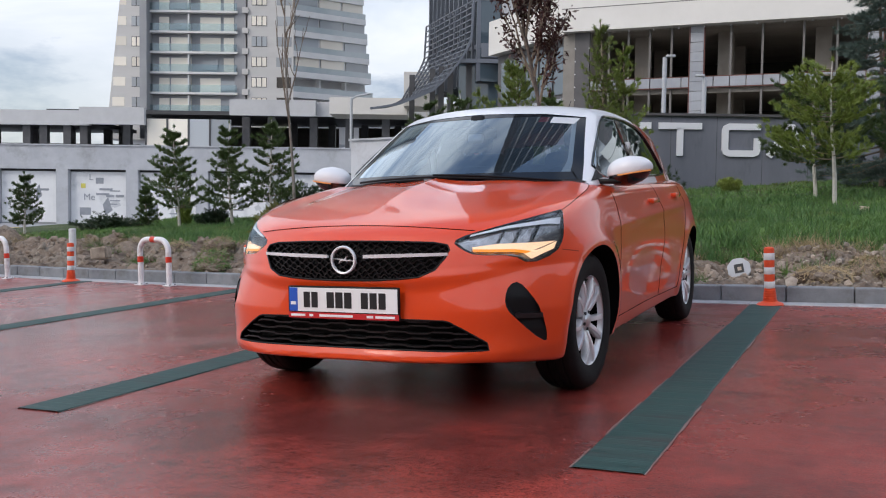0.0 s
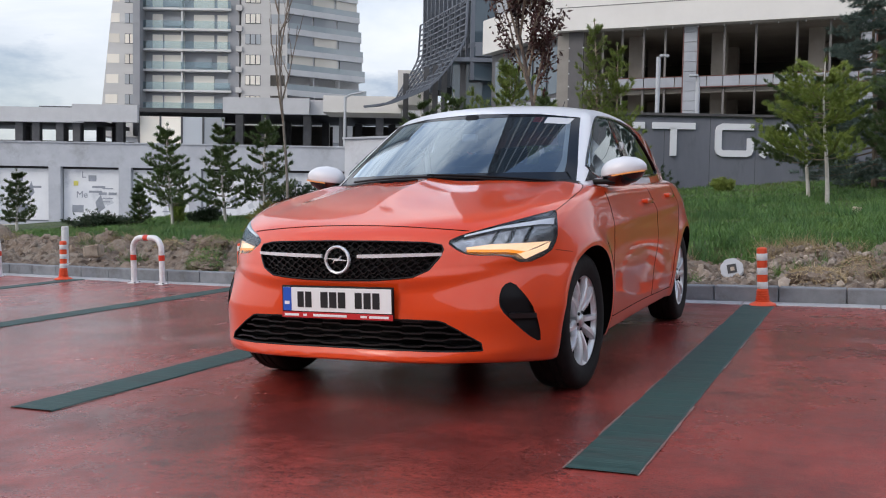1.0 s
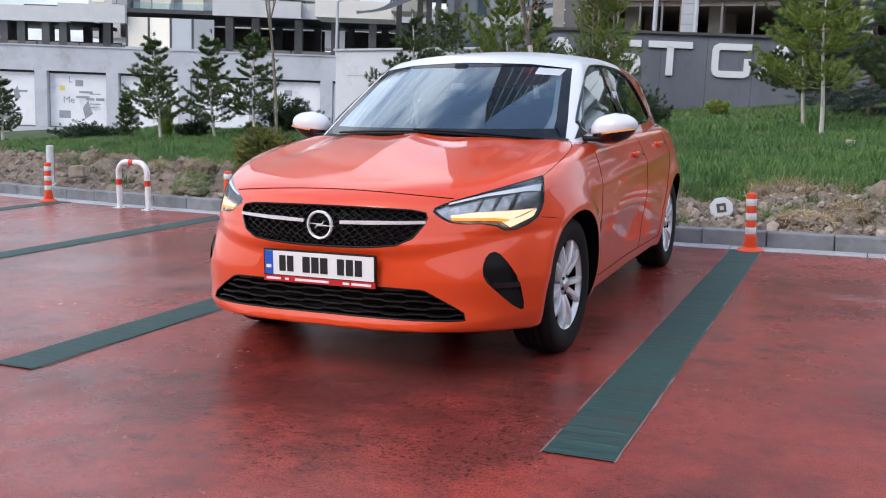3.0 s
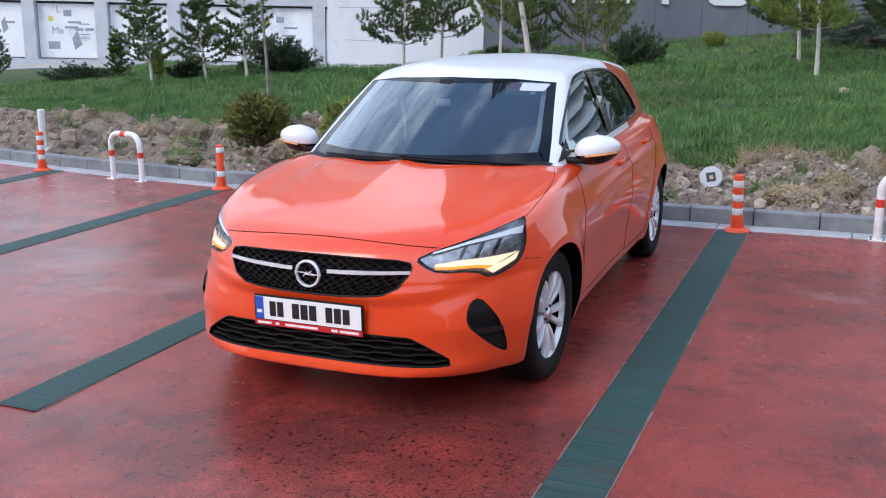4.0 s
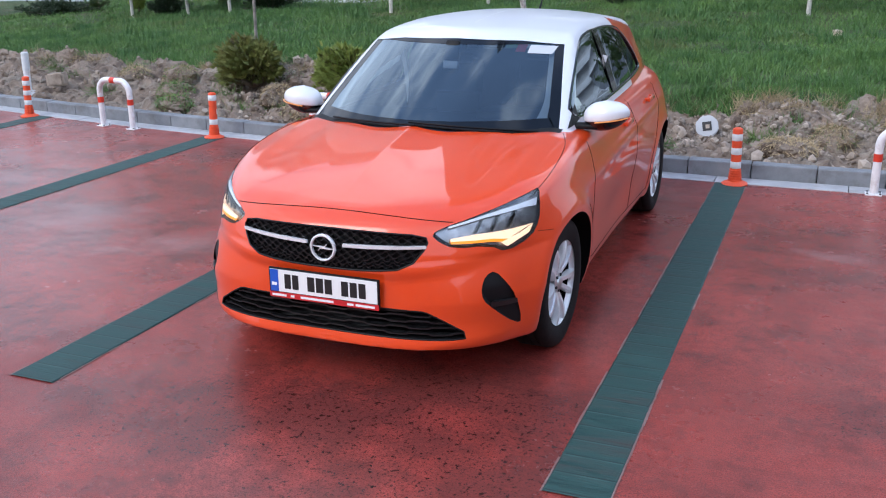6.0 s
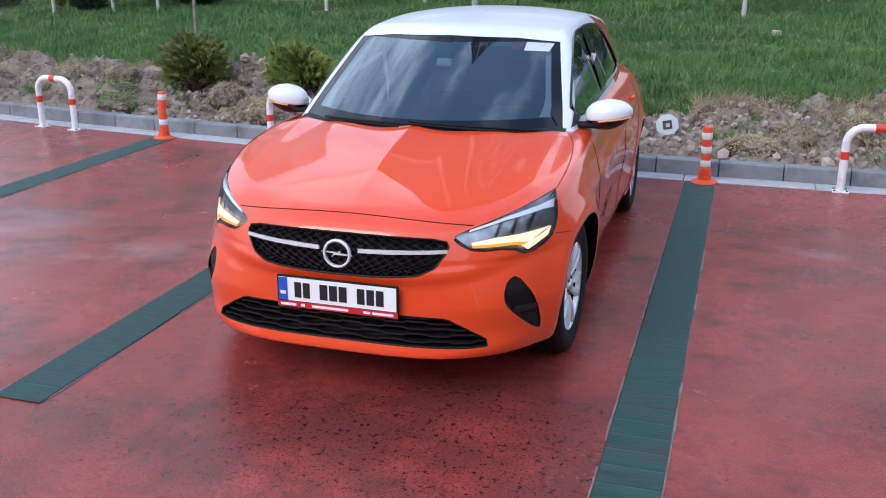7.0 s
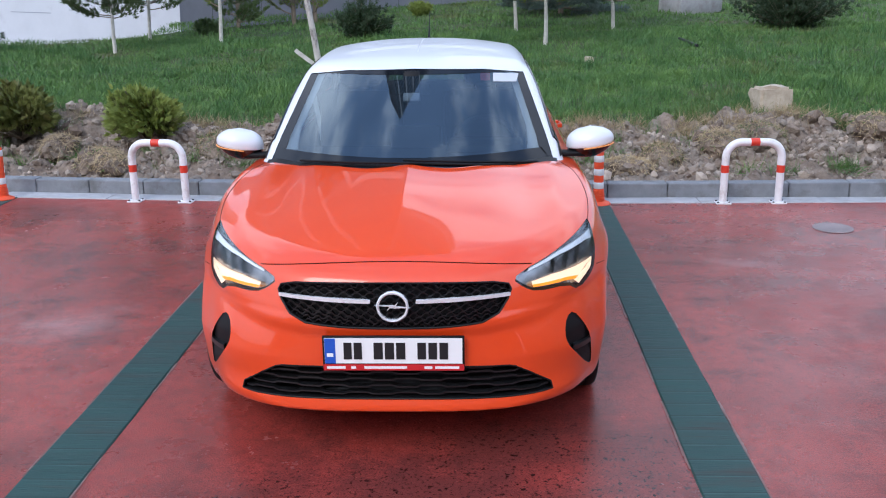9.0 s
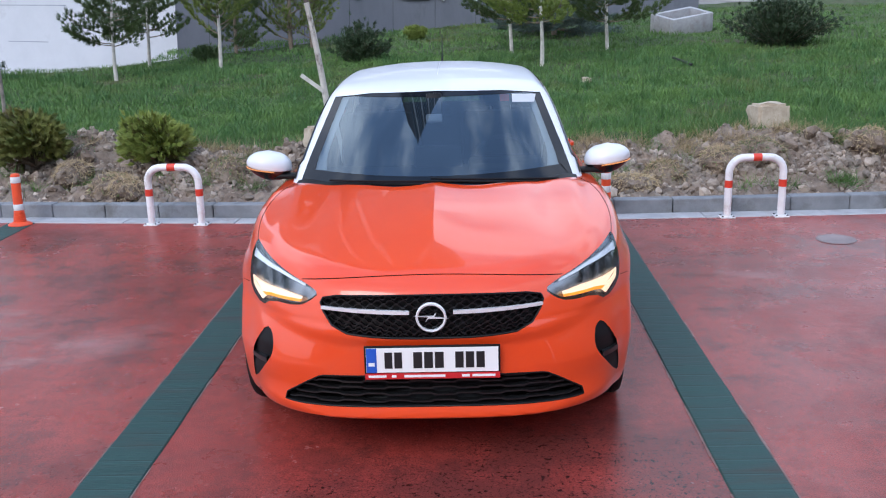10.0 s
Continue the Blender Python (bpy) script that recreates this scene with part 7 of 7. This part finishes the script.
for x in (-74, -68.5, -63, -57.5, -52.6, -50.5, -47.5, -45.4, -40.0, -25.0, -21.8, -16.5, -12.0, -7.4, -3.4, .5):
    piece("column", col_me, pod, x, .6, 6.8)
    piece("column", col_me, pod, x + 1.0, 12, 6.8)
rail_me = shared((5.0, .08, 1.1), MULLION)
for x in np.arange(-72, 6, 5.2):
    piece("railing", rail_me, pod, x, .2, 6.5)
glass_me, dim_me = shared((2.6, .1, 3.6), CURTAIN_GLARE), shared((2.6, .1, 3.6), WINDOW)
box("terrace_hedge", (-60, 15, 6.6), (34, 1.0, 2.6), NEEDLE_DARK, pod, "dark clipped hedge along the terrace")
for x in (-35.8, -33.15, -30.5, -27.85):
    piece("shop_window", glass_me if x < -31 else dim_me, pod, x, -1.2, 8.5)
    piece("mullion", shared((.22, .2, 3.7), PILLAR_DARK), pod, x - 1.32, -1.25, 8.5)
box("window_sill", (-31.8, -1.3, 6.5), (11, .4, .5), CONCRETE, pod)

# ---- apartment tower ----
tower = tagged(placed("apartment_tower", 0, 140, 0), "tall grey apartment tower with glazed balconies", "tower block")
FLOOR, BASE, N = 2.96, 12.66, 24


def leaning_block(name, x0, x1, y0, y1, mat, in0=0.0, in1=0.0, top=86.0, z0=9.0):
    """A block whose side edges may draw in towards the top."""
    k = (top - z0)
    bm = bmesh.new()
    lo = [bm.verts.new((x, y, z0)) for x, y in ((x0, y0), (x1, y0), (x1, y1), (x0, y1))]
    hi = [bm.verts.new((x, y, top)) for x, y in ((x0 + in0 * k, y0), (x1 - in1 * k, y0), (x1 - in1 * k, y1), (x0 + in0 * k, y1))]
    bm.faces.new(lo)
    bm.faces.new(hi)
    for i in range(4):
        bm.faces.new((lo[i], lo[(i + 1) % 4], hi[(i + 1) % 4], hi[i]))
    return part(name, bm, mat, tower)


leaning_block("left_wing", -50.2, -43.6, 1.5, 18, TOWER_GREY, .105, 0)
leaning_block("fin", -44.2, -43.2, -1.5, 4, TOWER_DARK)
leaning_block("core", -43.2, -29.0, 1.3, 18, TOWER_DARK)
leaning_block("fin", -30.9, -29.3, .5, 5, TOWER_DARK)
leaning_block("right_wing", -28.9, -22.2, 0.0, 18, TOWER_GREY)
win_a, win_b = shared((2.2, .25, 1.35), WINDOW), shared((2.1, .25, 1.30), CURTAIN_GLARE)
dark_hole = shared((4.6, .3, 1.55), SHADE_INSIDE)
door_w, door_n = shared((3.0, .2, 2.15), CURTAIN_GLARE), shared((1.5, .2, 2.15), CURTAIN_GLARE)
slab_me2, rail2 = shared((13.2, 1.3, .30), SLAB_WHITE), shared((13.0, .08, 1.05), RAIL_GLASS)
win_frame = shared((2.25, .2, 1.45), PILLAR_DARK)
ledge = shared((.9, .6, .8), TOWER_GREY)
bar_v = shared((.12, .1, 1.35), PILLAR_DARK)
div = shared((.22, 1.1, 2.7), SLAB_WHITE)
RNG = random.Random(8)
for k in range(N):
    z = BASE + FLOOR * k
    fl = root("storey")
    fl.parent = tower
    inset = .105 * (z - 9)
    room = 3.8 - inset
    if room > 1.6:
        piece("window", win_b if RNG.random() < .6 else win_a, fl, -46.7 - room * .5 + .1, 1.58, z + 1.9, 0, (min(.85, (room - .9) / 2.2), 1, 1))
    for x, y in ((-45.2, 1.56), (-27.2, .06)):
        piece("window_surround", win_frame, fl, x, y + .02, z + 1.85)
        piece("window", win_b if RNG.random() < .6 else win_a, fl, x, y - .03, z + 1.85)
        for dx in (-.4, .4):
            piece("glazing_bar", bar_v, fl, x + dx, y - .14, z + 1.85)
    piece("window", dark_hole if k < 2 else win_a, fl, -23.6, .08, z + 1.85, 0, (.45, 1, 1) if k < 2 else None)
    piece("balcony_slab", slab_me2, fl, -37.0, .68, z + .15)
    piece("balcony_rail", rail2, fl, -37.0, .06, z + .85)
    piece("divider", div, fl, -37.6, .72, z + 1.5)
    for x, me2 in ((-41.4, door_n), (-38.9, door_w), (-34.6, door_w), (-31.9, door_n)):
        piece("balcony_door", me2 if RNG.random() < .75 else (win_a), fl, x, 1.24, z + 1.4)
    piece("ledge", ledge, fl, -29.2, -.0, z + .4)

# glazed corner facade that runs back from the tower's front
wing = placed("tower_wing", -22.2, 140, 0, 37)
wing.parent = tower
wing.matrix_basis = pose(-22.2, 0, 0, 0, 0, 37)
L = 14.6
bm = bmesh.new()
for z0, z1, a, b in ((9, 86, 0, 0),):
    lo = [bm.verts.new(p) for p in ((0, 1.9, z0), (L, 1.9, z0), (L, 14, z0), (0, 14, z0))]
    hi = [bm.verts.new(p) for p in ((0, 1.9, z1), (L - 9.3, 1.9, z1), (L - 9.3, 14, z1), (0, 14, z1))]
    bm.faces.new(lo)
    bm.faces.new(hi)
    for i in range(4):
        bm.faces.new((lo[i], lo[(i + 1) % 4], hi[(i + 1) % 4], hi[i]))
part("wing_core", bm, TOWER_GREY, wing)
for k in range(N):
    z = BASE + FLOOR * k
    w = L - .121 * (z - 9)
    wm = shared((w, 2.0, .85), SLAB_WHITE)
    piece("balcony_slab", wm, wing, w / 2, 1.0, z + .2)
    rm = shared((w, .06, .85), RAIL_PALE)
    piece("balcony_rail", rm, wing, w / 2, .1, z + 1.02)
    for j in range(4):
        if j < 3:
            piece("divider", div, wing, .3 + (w - .5) * j / 3.0, 1.0, z + 1.7)
        if k > 1 and j < 3:
            piece("glazing", shared((w / 3 - .5, .06, 1.5), CURTAIN_GLARE if RNG.random() < .6 else WINDOW), wing, (w - .5) * (j + .5) / 3 + .3, .35, z + 2.0)

# ---- glass tower with the curved metal screen ----
gt = tagged(placed("glass_tower", 2.35, 82, 0, 0), "glass tower with a curved steel lattice screen", "office tower")
ex, ey = -4.28 / 13.7, 13.0 / 13.7
px_, py_ = -.95, -.31


def gpos(s, e, z):
    q = e / 13.7
    s2 = s * (1 - .37 * q * min(1.0, s / 4))
    return (px_ * s2 + ex * e, py_ * s2 + ey * e, z + 1.4 * q * s / 9.2)


def curve_s(z):
    return float(np.interp(z, [8.2, 8.7, 9.9, 11.0, 12.15, 13.3, 14.5, 18], [9.2, 6.6, 3.69, 2.5, 1.55, .75, .18, 0]))


zs = [8.25, 8.35, 8.5, 8.75, 9.1, 9.5] + list(np.arange(10.0, 18.0, .52))
for j in range(10):
    e = 13.7 * j / 9
    tube("lattice_rib", [gpos(curve_s(z), e, z) for z in zs], .12, LATTICE, gt, "", 4)
for z in zs:
    tube("lattice_bar", [gpos(curve_s(z), 0, z), gpos(curve_s(z), 13.7, z)], .075, LATTICE, gt, "", 4)
tang = math.degrees(math.atan2(ey, ex))
block = root("glass_block")
block.parent = gt
block.matrix_basis = pose(0, 0, 0, 0, 0, tang)
box("glass_body", (6.85, -18.6, 92), (13.9, 36, 162), BLUE_GLASS, block, "dark blue-grey glazing")
fin_me = shared((.22, .35, 162), LATTICE)
for j in range(12):
    piece("fin", fin_me, block, 13.7 * j / 11, -.45, 92)
rib_x, rib_y = shared((.5, .9, 162), FASCIA), shared((.9, .5, 162), FASCIA)
for j in range(6):
    for x in (-.2, 13.9):
        piece("rib", rib_x, block, x, -3.0 - 6.4 * j, 92)
    if j < 3:
        piece("rib", rib_y, block, 2.2 + 4.6 * j, -36.75, 92)
band_me = shared((14.3, 36.4, .7), LATTICE)
low_band = shared((14.0, 12.3, .35), LATTICE)
for k in range(40):
    piece("floor_band", band_me if k > 2 else low_band, block, 6.85, -18.6 if k > 2 else -6.6, 14 + 4 * k)
# entrance below: faceted glass, columns, ledge
box("entrance_glass", (1.0, 1.2, 9.2), (4.4, .2, 7.5), BLUE_GLASS, gt, "entrance glazing")
box("ledge", (2.0, .6, 13.6), (2.6, 1.2, 1.2), LATTICE, gt, "grey ledge")
box("ledge", (.9, .4, 12.7), (4.2, .8, .35), LATTICE, gt)
dk = shared((.5, .5, 9.5), PILLAR_DARK)
for x, y in ((2.55, .2), (-.3, 1.1), (-1.9, 1.8), (-2.7, 3), (-3.5, 4.5), (-5.5, 9)):
    piece("column", dk, gt, x, y, 7.8)
box("podium_band", (-4.45, 16, 11.7), (4.0, 6, 3.4), CLADDING, gt, "cream cladding band", m=pose(0, 0, 0, 0, 0, 0))
box("podium_band", (-10.2, 19, 10.25), (8.0, 6, 1.7), CLADDING, gt, "cream cladding band")
box("dark_recess", (4.2, 3.5, 8.5), (3.5, .5, 9), SHADE_INSIDE, gt)

# ---- unfinished concrete frame building ----
fb = tagged(placed("frame_building", 9.7, 64, 0, -24.2), "unfinished concrete frame building with a cream fascia", "office building")
LF = 26.0
box("fascia", (LF / 2 - .9, -.2, 13.35), (LF + 1.8, 1.4, 2.6), CLADDING, fb, "cream fascia band")
box("fascia_groove", (LF / 2 - .9, -.905, 13.55), (LF + 1.8, .02, .05), MULLION, fb)
box("upper_storey", (LF / 2 + 1, 4.5, 16.5), (LF - 4, 6, 3.6), DARK_CLAD, fb, "dark upper storey")
box("roof_slab", (LF / 2, 9, 12.3), (LF, 18, .5), RAW_CONCRETE, fb)
box("mid_slab", (LF / 2, 9.4, 8.45), (LF, 18, .4), RAW_CONCRETE, fb)
box("low_slab", (LF / 2, 9, 4.6), (LF, 18, .4), RAW_CONCRETE, fb)
box("end_wall", (-.2, 9, 8.4), (.4, 18, 8.4), RAW_CONCRETE, fb)
box("back_wall", (LF / 2, 18, 8.4), (LF, .4, 8.4), SHADE_INSIDE, fb)
box("beam", (LF / 2, .4, 8.0), (LF, .35, .30), RAW_CONCRETE, fb)
colb = shared((.95, .95, 8.4), RAW_CONCRETE)
for x in (4.0, 9.5, 15.5, 21.5):
    for y in (3.2, 9.5):
        piece("concrete_column", colb, fb, x - 1.2, y, 8.2)
# framed steel panels along the floor edge and up two columns
pan = shared((.94, .10, .62), STEEL_PANEL, .01)
for i in range(26):
    piece("steel_panel", pan, fb, .5 + i, -.12, 8.52)
for z in (8.18, 8.86):
    box("edge_profile", (LF / 2, -.10, z), (LF, .14, .06), RUST_FRAME, fb)
pan2 = shared((.82, .12, .60), STEEL_PANEL, .01)
for x in (6.95, 17.3):
    for i in range(14):
        piece("steel_panel", pan2, fb, x, -.16, 3.9 + i * .62)
    for dx in (-.46, .46):
        box("edge_profile", (x + dx, -.12, 8.0), (.07, .16, 8.4), RUST_FRAME, fb)
mul_me = shared((.13, .16, 8.0), MULLION)
for x in (1.2, 2.5, 3.9, 5.3, 9.0, 10.9, 13.3, 15.2, 19.6, 21.9, 24.0):
    piece("mullion", mul_me, fb, x, .12, 8.1)
box("corner_pier", (-.55, .25, 7.6), (1.0, 1.0, 9.0), DARK_CLAD, fb, "dark clad corner pier")
box("corner_pier", (-1.45, .35, 7.6), (.85, 1.0, 9.0), STONE_CLAD, fb, "stone clad corner pier")
for i in range(9):
    for x in (-1.0, -.05):
        box("fixing", (x, -.28, 4.2 + i * .85), (.07, .06, .06), SIGN_WHITE, fb)
for i in range(16):
    box("fixing", (1 + i * 1.6, -.3, 11.98), (.07, .07, .12), SIGN_WHITE, fb)
# side that runs back
sd = root("side_front")
sd.parent = fb
sd.matrix_basis = pose(-1.9, 0, 0, 0, 0, 180 + 24.2 - math.degrees(math.atan2(10, 4.5)) - 0)
sd.matrix_basis = pose(-1.8, -.2, 0, 0, 0, 24.2 + 114.2)
box("side_fascia", (5.6, -.5, 13.35), (11.4, 1.0, 2.6), CLADDING, sd, "cream fascia band")
box("side_wall", (5.6, -.9, 7.5), (11, .3, 9.0), DARK_CLAD, sd)
for x in (1.5, 3.5, 5.5, 7.5, 9.5):
    box("side_pane", (x, -.70, 9.8), (1.7, .1, 3.2), BLUE_GLASS, sd)
box("side_band", (5.6, -.45, 7.4), (11, .5, .8), STEEL_PANEL, sd)

# neighbouring balcony block further along the street
nb = tagged(placed("apartment_block", 56, 92, 0, -30), "pale apartment block with balcony bands", "apartment block")
box("block_core", (0, 9, 22), (34, 18, 44), TOWER_DARK, nb)
bal = shared((34.6, 2.2, 1.2), CONCRETE)
for k in range(12):
    piece("balcony_band", bal, nb, 0, -.6, 6 + 3.2 * k)


# plain storeyed blocks, unseen: added to close the lot's open sides and darken reflections
def side_block(m, length, label):
    ob = tagged(root("office_block", m), label, "office block")
    box("block_core", (0, 6, 7), (length, 12, 16), STONE_CLAD, ob, "enclosing brown-grey cladding")
    strip = shared((length - 1.2, .12, 1.7), BLUE_GLASS)
    sill = shared((length, .5, .3), CLADDING)
    for k in range(4):
        piece("window_band", strip, ob, 0, -.03, 2.2 + 3.5 * k)
        piece("sill", sill, ob, 0, -.1, .9 + 3.5 * k)
    box("parapet", (0, 5.9, 15.2), (length + .4, 12.4, .6), CLADDING, ob)


side_block(pose(34, -6, 0, 0, 0, -90), 64, "added unseen block with window bands, darkening the car's side reflections")
side_block(pose(-6, -42, 0, 0, 0, 180), 84, "added unseen block with window bands, dimming the low sky facing the car")
